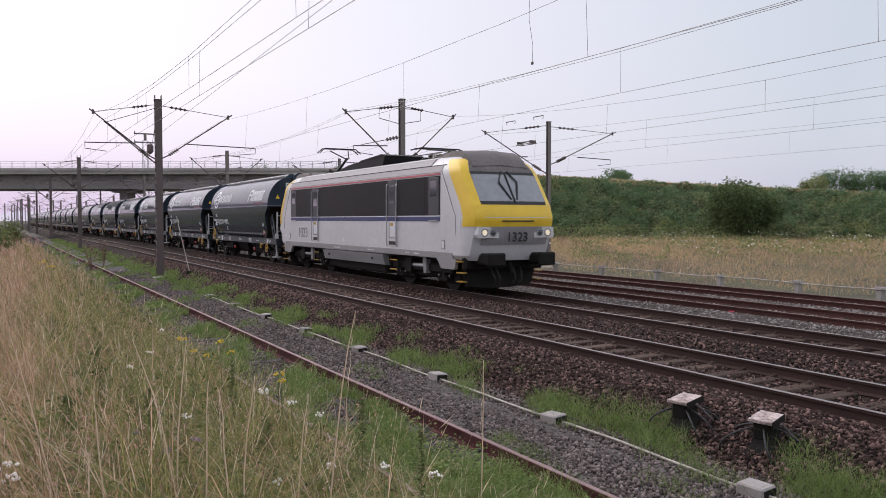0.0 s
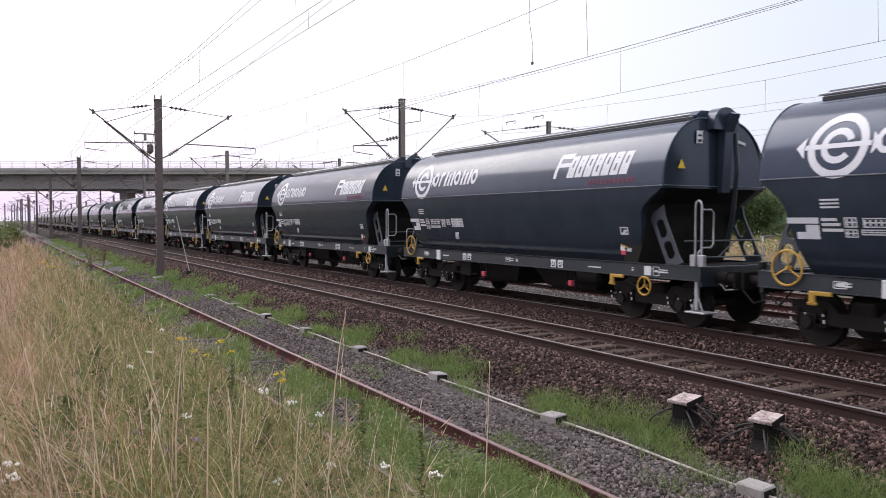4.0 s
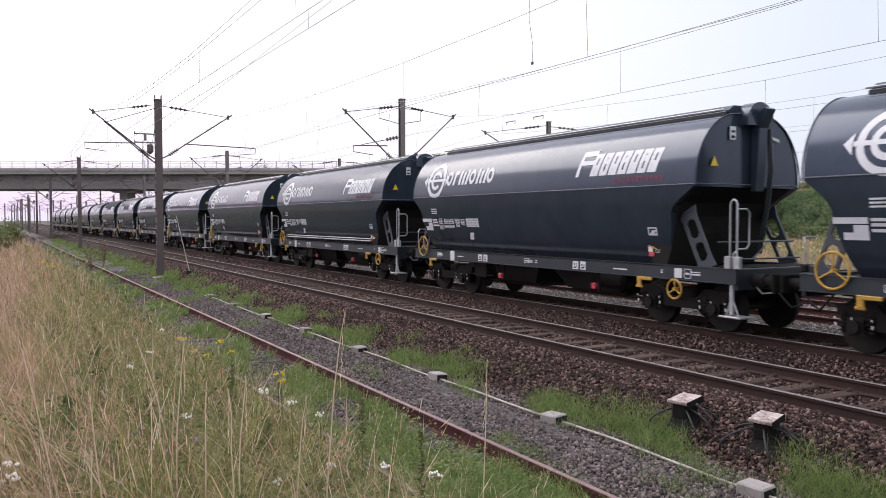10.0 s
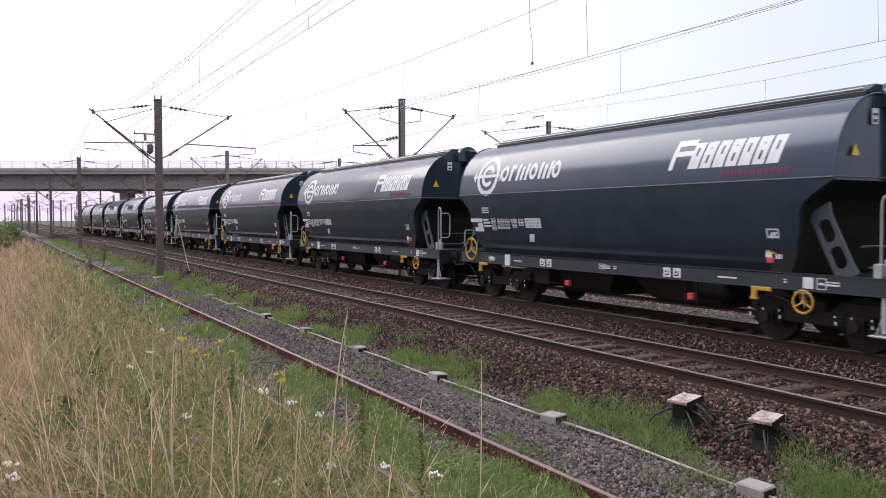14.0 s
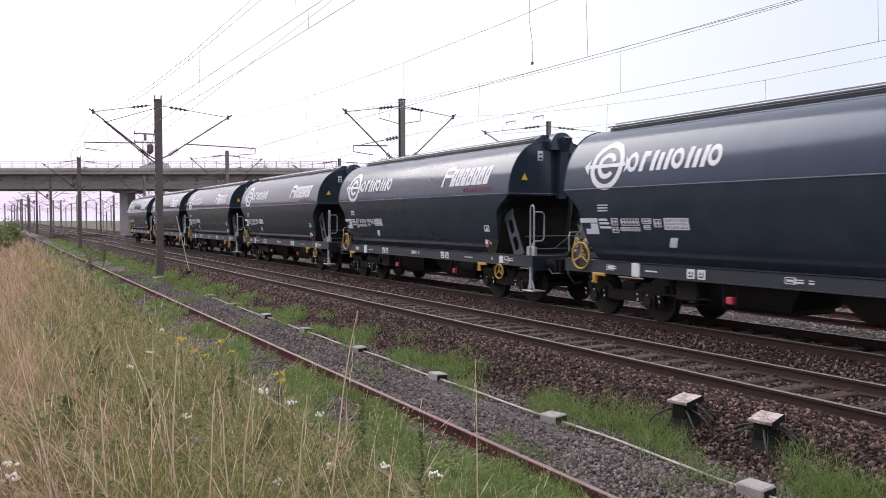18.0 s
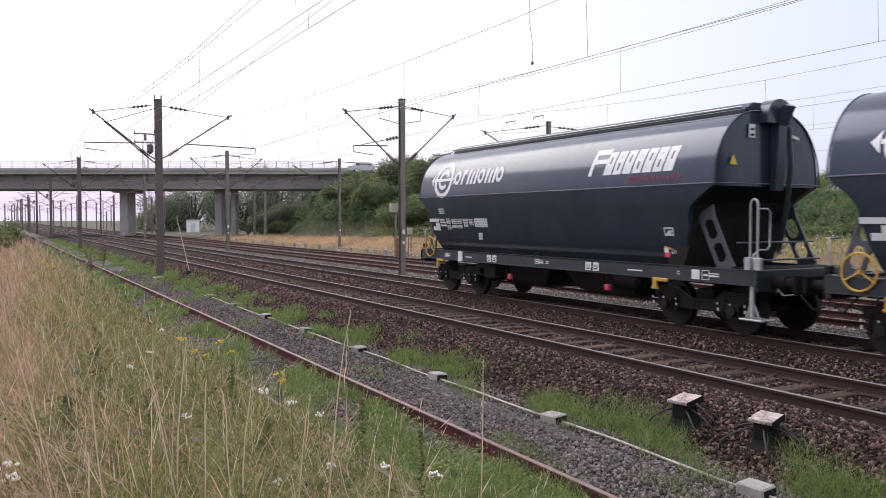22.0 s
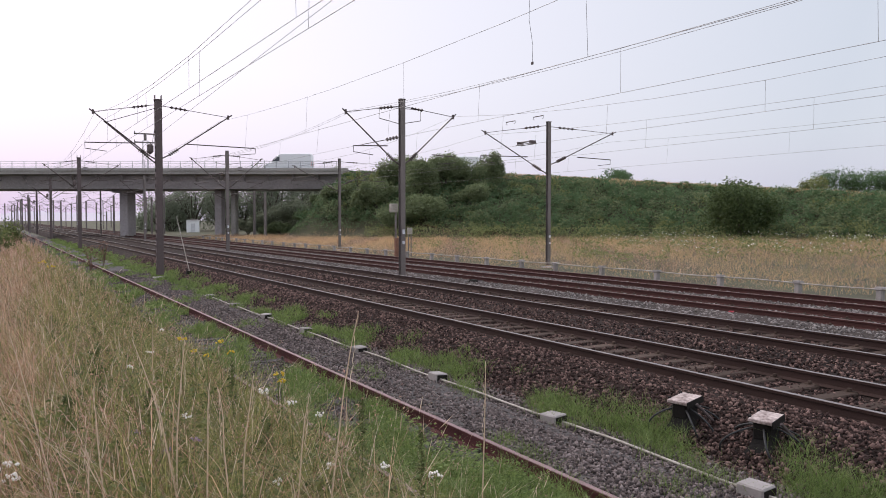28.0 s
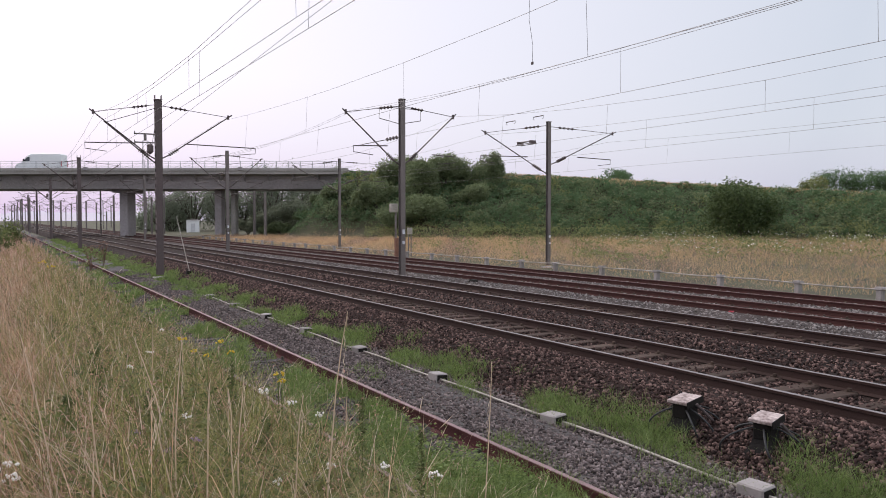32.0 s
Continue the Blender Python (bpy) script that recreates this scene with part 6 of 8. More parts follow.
def low_green():
    # weeds between and beside the siding rails
    parts_v, parts_f, o = [], [], 0

    def take(x, y, h0, h1, w, lean=0.8, tall=1.0):
        nonlocal o
        n = len(x)
        far = np.clip(y / 9, 1, 4)
        p = np.stack([x, y, np.interp(x, [2.9, 3.3, 6.4, 6.75, 7.0, 7.5, 8.0], [0.22, 0.09, 0.10, 0.08, 0.11, 0.26, 0.43])], 1)
        v, f, _ = blades(p, RNG.uniform(h0, h1, n) * tall, RNG.uniform(0.5, 1, n) * w * far, RNG.uniform(0.2, lean, n))
        parts_v.append(v)
        parts_f.append(f + o)
        o += len(v)
    # tufts between the rails, lush where the siding is nearest
    n = 4200
    x, y = RNG.uniform(2.95, 4.72, n), along(n, 3.0, 90, 1.2)
    k = RNG.uniform(0, 1, n) < np.clip(1.35 - (x - 3.1) * 0.5, 0.2, 1) * np.where(patch(x * 1.3, y, 0.95, 4.0) > np.interp(y, [6, 9, 14, 40], [0.10, 0.45, 0.60, 0.66]), 1, 0.05)
    x, y = x[k], y[k]
    m = 34
    tall = np.repeat(RNG.uniform(0.35, 1.0, len(x)), m)
    take(np.clip(np.repeat(x, m) + RNG.normal(0, 0.07, len(x) * m), 2.9, 4.74), np.repeat(y, m) + RNG.normal(0, 0.09, len(x) * m), 0.08, 0.46, 0.0085, 1.2, tall)
    # strip along the cable pipe: tufts with bare stone between
    n = 2600
    x, y = RNG.normal(6.95, 0.28, n), along(n, 3.5, 120, 1.05)
    k = (x > 6.15) & (x < 7.75) & (patch(x * 1.8, y * 1.6, 0.9, 1.0) > np.interp(y, [5, 10, 26, 40], [0.36, 0.52, 0.42, 0.15]))
    x, y = x[k], y[k]
    m = 26
    tall = np.repeat(RNG.uniform(0.3, 1.0, len(x)), m)
    take(np.repeat(x, m) + RNG.normal(0, 0.085, len(x) * m), np.repeat(y, m) + RNG.normal(0, 0.12, len(x) * m), 0.07, 0.40, 0.0075, 1.3, tall)
    # single tufts in the gravel
    x, y = RNG.uniform(4.9, 6.4, 1500), along(1500, 4.0, 110, 0.9)
    k = patch(x * 1.4, y, 0.9, 9.0) > np.interp(y, [4, 18, 30, 60], [0.80, 0.78, 0.62, 0.45])
    x, y = x[k], y[k]
    take(np.repeat(x, 24) + RNG.normal(0, 0.06, len(x) * 24), np.repeat(y, 24) + RNG.normal(0, 0.08, len(x) * 24), 0.05, 0.2, 0.006, 1.2)
    stuff("fresh_weeds", "fresh green grass and weeds growing along the siding", "weeds", (np.concatenate(parts_v), np.concatenate(parts_f)), M_FRESH)
    x = np.concatenate([RNG.uniform(3.1, 4.6, 5000), RNG.normal(6.8, 0.4, 4000)])
    y = along(9000, 3.2, 45, 1.2)
    k = (patch(x, y, 0.8, 4.4) > 0.55) & (x < 5)
    x, y = x[k], y[k]
    pts = np.stack([x, y, np.full(len(x), 0.16) + RNG.uniform(-0.05, 0.12, len(x))], 1)
    pts = np.repeat(pts, 3, 0) + RNG.normal(0, 0.05, (len(x) * 3, 3))
    x2, y2 = RNG.uniform(2.9, 4.7, 1500), along(1500, 3.6, 16, 1.2)
    k = patch(x2 * 1.5, y2 * 1.1, 1.1, 2.6) > np.interp(y2, [4, 8, 12], [0.32, 0.55, 0.70])
    x2, y2 = x2[k], y2[k]
    q = 34
    d = RNG.normal(size=(len(x2) * q, 3)) * np.array([0.09, 0.09, 0.05])
    d[:, 2] = np.abs(d[:, 2])
    p2 = np.repeat(np.stack([x2, y2, np.full(len(x2), 0.13)], 1), q, 0) + d * np.repeat(RNG.uniform(0.6, 1.7, len(x2)), q)[:, None]
    stuff("leafy_weeds", "bright green leafy weeds beside the siding rail", "weeds", cards(p2, RNG.uniform(0.012, 0.032, len(p2)), 0.9, 1.7), M_FRESH)
    stuff("creeping_weeds", "low broad-leaved weeds in the gravel", "weeds", cards(pts, RNG.uniform(0.015, 0.04, len(pts)) * np.clip(np.repeat(y, 3) / 14, 1, 3), 0.8, 1.8), M_FRESH)


low_green()


def ballast_stones():
    n = 104000
    y = along(n, 3.0, 55, 0.6)
    x = np.where(RNG.uniform(0, 1, n) < 0.46, RNG.uniform(6.75, 8.75, n), RNG.uniform(8.7, 16.0, n))
    z = np.interp(x, [6.75, 7.0, 7.5, 8.0, 8.6, 14.15, 14.8, 15.6, 16.3], [0.09, 0.13, 0.27, 0.44, 0.45, 0.45, 0.44, 0.27, 0.0]) + RNG.uniform(-0.015, 0.02, n)
    z = z - np.where((np.abs(x - TRACK_1) < 0.66) | (np.abs(x - TRACK_2) < 0.66), 0.045, 0.0)
    ok = np.abs(np.abs(x - TRACK_1) - 0.7525) > 0.11
    ok &= np.abs(np.abs(x - TRACK_2) - 0.7525) > 0.11
    x, y, z = x[ok], y[ok], z[ok]
    stuff("ballast_stones", "angular brown ballast stones along the main tracks", "ballast", stones(np.stack([x, y, z], 1), RNG.uniform(0.017, 0.040, len(x)) * np.clip(y / 18, 1, 1.5)), M_STONE)
    n = 42000
    x, y = RNG.uniform(4.9, 7.0, n), along(n, 3.0, 45, 0.8)
    more = RNG.uniform(3.15, 4.75, 14000)
    x, y = np.concatenate([x, more]), np.concatenate([y, along(14000, 4.0, 50, 0.8)])
    z = np.interp(x, [3.15, 4.9, 6.0, 6.3, 7.0], [0.105, 0.11, 0.115, 0.102, 0.108]) + RNG.uniform(-0.012, 0.014, len(x))
    stuff("siding_gravel", "grey gravel between the siding and the cable duct", "gravel", stones(np.stack([x, y, z], 1), RNG.uniform(0.016, 0.036, len(x))), M_STONE_GREY)
    n = 22000
    x, y = RNG.uniform(15.8, 23.6, n), along(n, 7, 75, 0.7)
    z = np.interp(x, [15.7, 16.0, 16.8, 19.0, 20.0, 23.0, 23.6], [0.0, 0.21, 0.28, 0.25, 0.28, 0.26, 0.17])
    ok = (np.abs(np.abs(x - TRACK_3) - 0.7525) > 0.12) & (np.abs(np.abs(x - TRACK_4) - 0.7525) > 0.12)
    stuff("pale_ballast_stones", "pale grey ballast stones between the rusty tracks", "ballast", stones(np.stack([x, y, z], 1)[ok], RNG.uniform(0.026, 0.055, int(ok.sum()))), M_STONE_PALE)


ballast_stones()


def field():
    """Dry meadow between the far track and the embankment."""
    n = 290000
    depth, u = RNG.uniform(28, 122, n), RNG.uniform(-50, 62, n)
    x, y = depth * FWD[0] + u * RGT[0], depth * FWD[1] + u * RGT[1]
    v = depth - ROAD_D
    k = (x > 24.9) & (np.abs(u) < depth * 0.60 + 2) & ((depth < 97) | (u < 3)) & (emb(u, v) < np.interp(u, [-24, -15, -4, 12], [0.02, 0.06, 0.20, 0.04]) * (0.5 + patch(u, v, 0.3, 3.0)))
    x, y, depth, u = x[k], y[k], depth[k], u[k]
    n = len(x)
    edge = np.clip((x - 24.9) / 2.5, 0.25, 1)
    green = RNG.uniform(0, 1, n) < 0.05 + 0.34 * patch(x, y, 0.22, 1.5) * np.clip(u / 20, 0.05, 1.2)
    red = ~green & (patch(x, y, 0.31, 4.4) > 0.55)
    for sel, m, name, label, hh in ((red, M_DRY, "bent_grass", "pinkish-brown patches of bent grass in the meadow", (0.45, 0.95)), (~green & ~red, M_STRAW, "dry_meadow", "tall dry straw-coloured meadow grass below the embankment", (0.5, 1.0)), (green, M_GREEN, "meadow_herbs", "dull green herbs among the dry meadow grass", (0.35, 0.9))):
        c = int(sel.sum())
        stuff(name, label, "grass", blades(on_ground(x[sel], y[sel]), RNG.uniform(*hh, c) * edge[sel] * (0.65 + 0.5 * patch(x[sel], y[sel], 0.5, 8.0)), RNG.uniform(0.005, 0.014, c) * np.clip(depth[sel] / 55, 0.8, 1.7), RNG.uniform(0.3, 2.4, c)), m)
    # yellow-green herb belt at the embankment's foot, white umbels towards the bush
    n = 27000
    u = RNG.uniform(-10, 52, n)
    v = road_v(u) - 6.5 - np.interp(u, [-14, 0, 30], [13.0, 18.0, 15.0]) + RNG.normal(0.0, 1.1, n)
    x, y = (ROAD_D + v) * FWD[0] + u * RGT[0], (ROAD_D + v) * FWD[1] + u * RGT[1]
    k = RNG.uniform(0, 1, n) < 0.2 + 0.8 * patch(u, v, 0.25, 2.0) * patch(u, v, 0.6, 1.0)
    pts = on_ground(x[k], y[k]) + np.stack([0 * x[k], 0 * x[k], RNG.uniform(0.2, 1.5, k.sum())], 1)
    stuff("herb_belt", "yellow-green flowering herbs at the embankment's foot", "herbs", cards(pts, RNG.uniform(0.07, 0.16, len(pts)), 0.3), M_HERB)
    # leafy clumps in the damper part of the meadow
    c, q = 300, 60
    depth, u = RNG.uniform(44, 88, c), RNG.uniform(-4, 46, c)
    x, y = depth * FWD[0] + u * RGT[0], depth * FWD[1] + u * RGT[1]
    k = (x > 26) & (RNG.uniform(0, 1, c) < np.clip((u + 6) / 26, 0.1, 1))
    x, y = x[k], y[k]
    d = RNG.normal(size=(len(x) * q, 3)) * np.array([0.45, 0.45, 0.22])
    pts = np.repeat(on_ground(x, y, 0.5), q, 0) + d
    stuff("meadow_clumps", "dull green leafy clumps in the dry meadow", "herbs", cards(pts, RNG.uniform(0.05, 0.12, len(pts)), 0.4, 2.0), M_LEAF_PALE)
    n = 1500
    depth, u = RNG.uniform(42, 80, n), RNG.uniform(9, 42, n)
    x, y = depth * FWD[0] + u * RGT[0], depth * FWD[1] + u * RGT[1]
    k = (x > 27) & (patch(x, y, 0.22, 6.0) > 0.40)
    pts = on_ground(x[k], y[k]) + np.stack([0 * x[k], 0 * x[k], RNG.uniform(0.75, 1.2, k.sum())], 1)
    stuff("meadow_umbels", "white umbel flowers scattered over the meadow", "flowers", cards(pts, RNG.uniform(0.05, 0.11, len(pts)), 2.0, 1.1), M_FLOWER_W)


field()


def embankment_cover():
    n = 120000
    u = RNG.uniform(-28, 60, n)
    v = road_v(u) + RNG.uniform(-35, -3.9, n)
    k = (emb(u, v) > np.interp(u, [-24, -15, -4, 12], [0.03, 0.08, 0.15, 0.0])) & (v - road_v(u) < -5.3)
    u, v = u[k], v[k]
    x, y = (ROAD_D + v) * FWD[0] + u * RGT[0], (ROAD_D + v) * FWD[1] + u * RGT[1]
    lump = 1.5 * patch(u, v, 0.42, 1.0) * patch(u, v, 0.21, 4.0) + 0.5 * patch(u, v, 1.1, 2.0)
    top = np.clip((road_v(u) - v - 6.0) / 8, 0.16, 1)
    pts = on_ground(x, y) + np.stack([0 * x, 0 * x, RNG.uniform(0.0, 1.0, len(x)) ** 0.6 * (0.25 + 1.25 * lump) * top], 1)
    dark = RNG.uniform(0, 1, len(x)) < 0.30
    stuff("bramble_cover", "dense green brambles covering the embankment slope", "brambles", cards(pts[~dark], RNG.uniform(0.08, 0.20, int((~dark).sum())), 0.6), M_LEAF)
    stuff("ivy_cover", "darker ivy and nettles on the embankment slope", "undergrowth", cards(pts[dark], RNG.uniform(0.08, 0.19, int(dark.sum())), 0.6), M_LEAF_DARK)
    # bramble mounds: leaves over small domes
    for m, name, label, count, zmax in ((M_LEAF, "bramble_mounds", "rounded bramble mounds on the embankment slope", 620, 1.3), (M_LEAF_DARK, "nettle_mounds", "dark nettle and ivy mounds on the embankment slope", 420, 1.2), (M_LEAF_PALE, "olive_mounds", "yellow-green leafy mounds on the embankment slope", 110, 0.9)):
        u = RNG.uniform(-26, 60, count)
        v = road_v(u) - RNG.uniform(7.2, 25, count)
        k = emb(u, v) > np.interp(u, [-20, -4, 12], [0.26, 0.18, 0.02])
        u, v = u[k], v[k]
        c = len(u)
        x, y = (ROAD_D + v) * FWD[0] + u * RGT[0], (ROAD_D + v) * FWD[1] + u * RGT[1]
        r = RNG.uniform(0.5, 1.5, c)
        hgt = RNG.uniform(0.5, zmax, c) * r * np.clip((road_v(u) - v - 5.5) / 6, 0.25, 1)
        q = 110
        d = RNG.normal(size=(c * q, 3))
        d /= np.linalg.norm(d, axis=1)[:, None]
        d[:, 2] = np.abs(d[:, 2])
        d *= RNG.uniform(0.75, 1.12, c * q)[:, None]
        p = np.repeat(on_ground(x, y, 0.25), q, 0) + d * np.stack([np.repeat(r, q), np.repeat(r, q), np.repeat(hgt, q) * 1.3], 1)
        stuff(name, label, "brambles", cards(p, RNG.uniform(0.09, 0.22, len(p)), 0.7), m)
    n = 9000
    u = RNG.uniform(4, 60, n)
    v = road_v(u) + RNG.uniform(-7.8, -4.8, n)
    x, y = (ROAD_D + v) * FWD[0] + u * RGT[0], (ROAD_D + v) * FWD[1] + u * RGT[1]
    stuff("verge_grass", "pale dry grass along the road's verge", "grass", blades(on_ground(x, y), RNG.uniform(0.2, 0.5, n), RNG.uniform(0.03, 0.06, n), RNG.uniform(0.1, 0.9, n)), M_STRAW)


embankment_cover()


def bush(name, label, category, u, depth, rx, ry, rz, n, material, size=(0.09, 0.20), base=None, trunk=True, lumps=9, low=0.0):
    """A shrub or tree: forked limbs under a crown of small leaves in uneven clumps."""
    x, y = depth * FWD[0] + u * RGT[0], depth * FWD[1] + u * RGT[1]
    z = float(ground_z(x, y)) if base is None else base
    t = thing(name, label, category, pose(x, y, z, 0, 0, -YAW))
    g = Geo()
    cl = []
    for k in range(lumps):
        a, e = RNG.uniform(0, 2 * math.pi), RNG.uniform(0.15, 1.0)
        r = RNG.uniform(0.25, 0.75)
        c = np.array([rx * r * math.cos(a), ry * r * math.sin(a), rz * (low + (1.0 - low) * (0.25 + 0.62 * e * (1 - 0.35 * r)))])
        cl.append(c)
        mid = c * np.array([0.35, 0.35, 0.5])
        g.tube([(0, 0, -0.1), mid, c], [0.05 * rz * 0.5, 0.03 * rz * 0.4, 0.008 * rz], 6)
    part("branching_stem", g, M_BARK, t)
    cl = np.array(cl)
    idx = RNG.integers(0, lumps, n)
    d = RNG.normal(size=(n, 3))
    d /= np.linalg.norm(d, axis=1)[:, None]
    rad = RNG.uniform(0.35, 1.0, n) ** 0.5 * RNG.uniform(0.7, 1.15, n)
    lump_r = RNG.uniform(0.30, 0.52, lumps)[idx]
    p = cl[idx] + d * rad[:, None] * np.stack([rx * lump_r, ry * lump_r, rz * lump_r * 0.75], 1)
    p = p[p[:, 2] > 0.02]
    v, f = cards(p, RNG.uniform(*size, len(p)), 0.4)
    array_mesh("crown", v, f, material, t)
    return t


bush("dark_bush", "round dark green bush at the foot of the embankment", "bush", 31.3, 84, 4.5, 3.2, 5.9, 16000, M_BUSH, (0.11, 0.24), lumps=22)
for u, d, rx, rz, m in ((-9.0, 108, 3.2, 4.2, M_LEAF_DARK), (-7.4, 112, 2.6, 3.9, M_LEAF_DARK), (-5.2, 111, 2.8, 4.6, M_LEAF_DARK), (-3.2, 107, 3.2, 5.6, M_LEAF_DARK), (0.2, 109, 3.2, 5.0, M_LEAF_DARK), (3.6, 108, 2.8, 4.4, M_LEAF_DARK), (6.6, 109, 2.0, 4.4, M_LEAF_DARK), (-6.0, 102, 3.2, 3.4, M_LEAF_DARK), (-2.0, 102, 3.8, 3.2, M_LEAF_DARK), (3.4, 104, 3.2, 3.0, M_LEAF_DARK)):
    bush("thicket_tree", "dense dark green shrub in the thicket beside the bridge", "shrub", u, d, rx, rx * 0.8, rz, 8500, m, lumps=14)
for u, d, rx, rz in ((-12.0, 112, 1.3, 4.6), (-9.6, 111, 1.2, 4.4)):
    bush("young_tree", "thin young tree with sparse leaves by the bridge", "tree", u, d, rx, rx, rz, 420, M_LEAF_PALE, (0.12, 0.24), lumps=9)
bush("roadside_bush", "rounded green bush behind the road", "bush", 28.5, 132, 4.0, 3.0, 3.0, 2600, M_LEAF, base=8.1, lumps=9)
bush("roadside_bush", "olive green bush beside the road", "bush", 52.5, 114, 2.6, 2.2, 3.4, 2200, M_LEAF_PALE, base=5.9, lumps=9)
for u in (62.0, 67.0, 72.0):
    bush("roadside_tree", "low green tree beyond the road", "tree", u, 124 + RNG.uniform(-4, 4), 4.8, 3.6, 4.5, 5200, M_LEAF, base=6.0, lumps=14)
bush("bank_shrub", "dark leafy shrub on the bank at the edge of the grass", "shrub", -14.2, 25.4, 0.75, 0.9, 1.25, 2600, M_WEED, (0.03, 0.07), lumps=12)
bush("bank_shrub", "dark leafy shrub on the bank at the edge of the grass", "shrub", -18.6, 34.0, 0.9, 1.2, 1.5, 2600, M_WEED, (0.04, 0.08), lumps=12)
# haze over the shrubs beyond the bridge is painted into their leaves
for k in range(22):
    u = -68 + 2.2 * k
    bush("line_side_shrub", "grey-green shrub in the belt of bushes beyond the bridge", "shrub", u, 174 + RNG.uniform(0, 20), 5.2, 3.5, np.interp(u, [-68, -60, -50, -20], [5.0, 11.0, 15.0, 15.5]) * RNG.uniform(0.85, 1.1), 4200, M_HAZY_LEAF, (0.15, 0.32), base=-0.3, lumps=18, low=-0.1)
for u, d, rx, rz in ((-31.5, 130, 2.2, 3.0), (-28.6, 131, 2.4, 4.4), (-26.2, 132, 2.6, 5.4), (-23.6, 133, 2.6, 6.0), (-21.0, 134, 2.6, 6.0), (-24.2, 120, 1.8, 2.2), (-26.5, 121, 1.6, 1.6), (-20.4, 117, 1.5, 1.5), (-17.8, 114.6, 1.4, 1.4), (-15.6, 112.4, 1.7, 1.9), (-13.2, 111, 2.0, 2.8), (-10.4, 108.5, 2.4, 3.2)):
    bush("abutment_shrub", "grey-green shrub on the slope under the bridge end", "shrub", u, d, rx, rx * 0.9, rz, 3200, M_LEAF_DARK if d < 125 else M_HAZY_LEAF, (0.10, 0.22), lumps=14)


# ---- flowers standing out of the grass, one plant each ----
def umbel(name, label, x, y, h, r, material, count=10):
    t = thing(name, label, "flower", pose(x, y, float(ground_z(x, y)) if x < 2.9 or x > 6.7 else 0.1), "wild flowers")
    part("stem", Geo().tube([(0, 0, 0), (0.01, 0.015, h * 0.5), (0, 0, h - 0.06)], 0.0035, 5), M_WEED, t)
    g = Geo()
    for k in range(count):
        a, rr = RNG.uniform(0, 2 * math.pi), r * math.sqrt(RNG.uniform(0, 1))
        cx, cy, cz = rr * math.cos(a), rr * math.sin(a), h + RNG.uniform(-0.012, 0.012) - 0.25 * rr
        s = r * RNG.uniform(0.16, 0.30)
        g.tube([(cx, cy, cz - 0.008), (cx, cy, cz), (cx, cy, cz + 0.006)], [s * 0.5, s, s * 0.5], 6)
    part("flower_head", g, material, t)
    g = Geo()
    for k in range(5):
        a, z = RNG.uniform(0, 2 * math.pi), h * RNG.uniform(0.2, 0.75)
        q = Vector((math.cos(a), math.sin(a), 0.5)) * RNG.uniform(0.05, 0.1)
        w = Vector((-math.sin(a), math.cos(a), 0)) * 0.012
        b = Vector((0, 0, z))
        g.face_set([b, b + q * 0.5 + w, b + q, b + q * 0.5 - w], [(0, 1, 2, 3)])
    part("leaves", g, M_WEED, t)


def ray_place(px, py, d):
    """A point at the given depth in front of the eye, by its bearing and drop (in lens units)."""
    f = 1425.0
    a, b = (px - 784) / f * d, (441 - py) / f * d
    c, s = math.cos(radians(PITCH)), math.sin(radians(PITCH))
    dep, z = d * c + b * s, EYE.z + b * c - d * s
    return dep * FWD[0] + a * RGT[0], dep * FWD[1] + a * RGT[1], z


for px, py, d, r, m in ((468, 690, 5.6, 0.045, M_FLOWER_W), (516, 712, 5.4, 0.035, M_FLOWER_W), (567, 732, 5.2, 0.03, M_FLOWER_W), (680, 823, 4.6, 0.035, M_FLOWER_W), (770, 838, 4.7, 0.04, M_FLOWER_W),
                        (12, 822, 3.6, 0.04, M_FLOWER_W), (265, 623, 7.5, 0.035, M_FLOWER_W), (230, 648, 6.6, 0.03, M_FLOWER_W), (585, 822, 4.5, 0.03, M_FLOWER_W), (490, 852, 4.0, 0.025, M_FLOWER_W), (285, 584, 9.0, 0.03, M_FLOWER_W), (330, 736, 5.0, 0.03, M_FLOWER_W), (20, 845, 3.4, 0.035, M_FLOWER_W),
                        (492, 660, 6.2, 0.045, M_FLOWER_Y), (498, 673, 6.0, 0.035, M_FLOWER_Y), (320, 598, 7.0, 0.045, M_FLOWER_Y), (390, 603, 7.4, 0.045, M_FLOWER_Y), (408, 622, 7.2, 0.04, M_FLOWER_Y), (345, 620, 7.2, 0.035, M_FLOWER_Y), (365, 628, 7.1, 0.03, M_FLOWER_Y),
                        (75, 462, 13.0, 0.07, M_FLOWER_Y), (90, 470, 12.5, 0.06, M_FLOWER_Y), (345, 778, 4.6, 0.035, M_FLOWER_M), (300, 795, 4.4, 0.03, M_FLOWER_M), (240, 765, 4.8, 0.03, M_FLOWER_M)):
    x, y, z = ray_place(px, py, d)
    g0 = float(ground_z(x, y))
    umbel("white_umbel" if m is M_FLOWER_W else "yellow_tansy" if m is M_FLOWER_Y else "mauve_vetch", {M_FLOWER_W.name: "white umbel flower on a thin stem in the grass", M_FLOWER_Y.name: "yellow button flower cluster on a stem in the grass", M_FLOWER_M.name: "mauve wild flower half hidden in the grass"}[m.name], x, y, max(z - g0, 0.15), r, m)


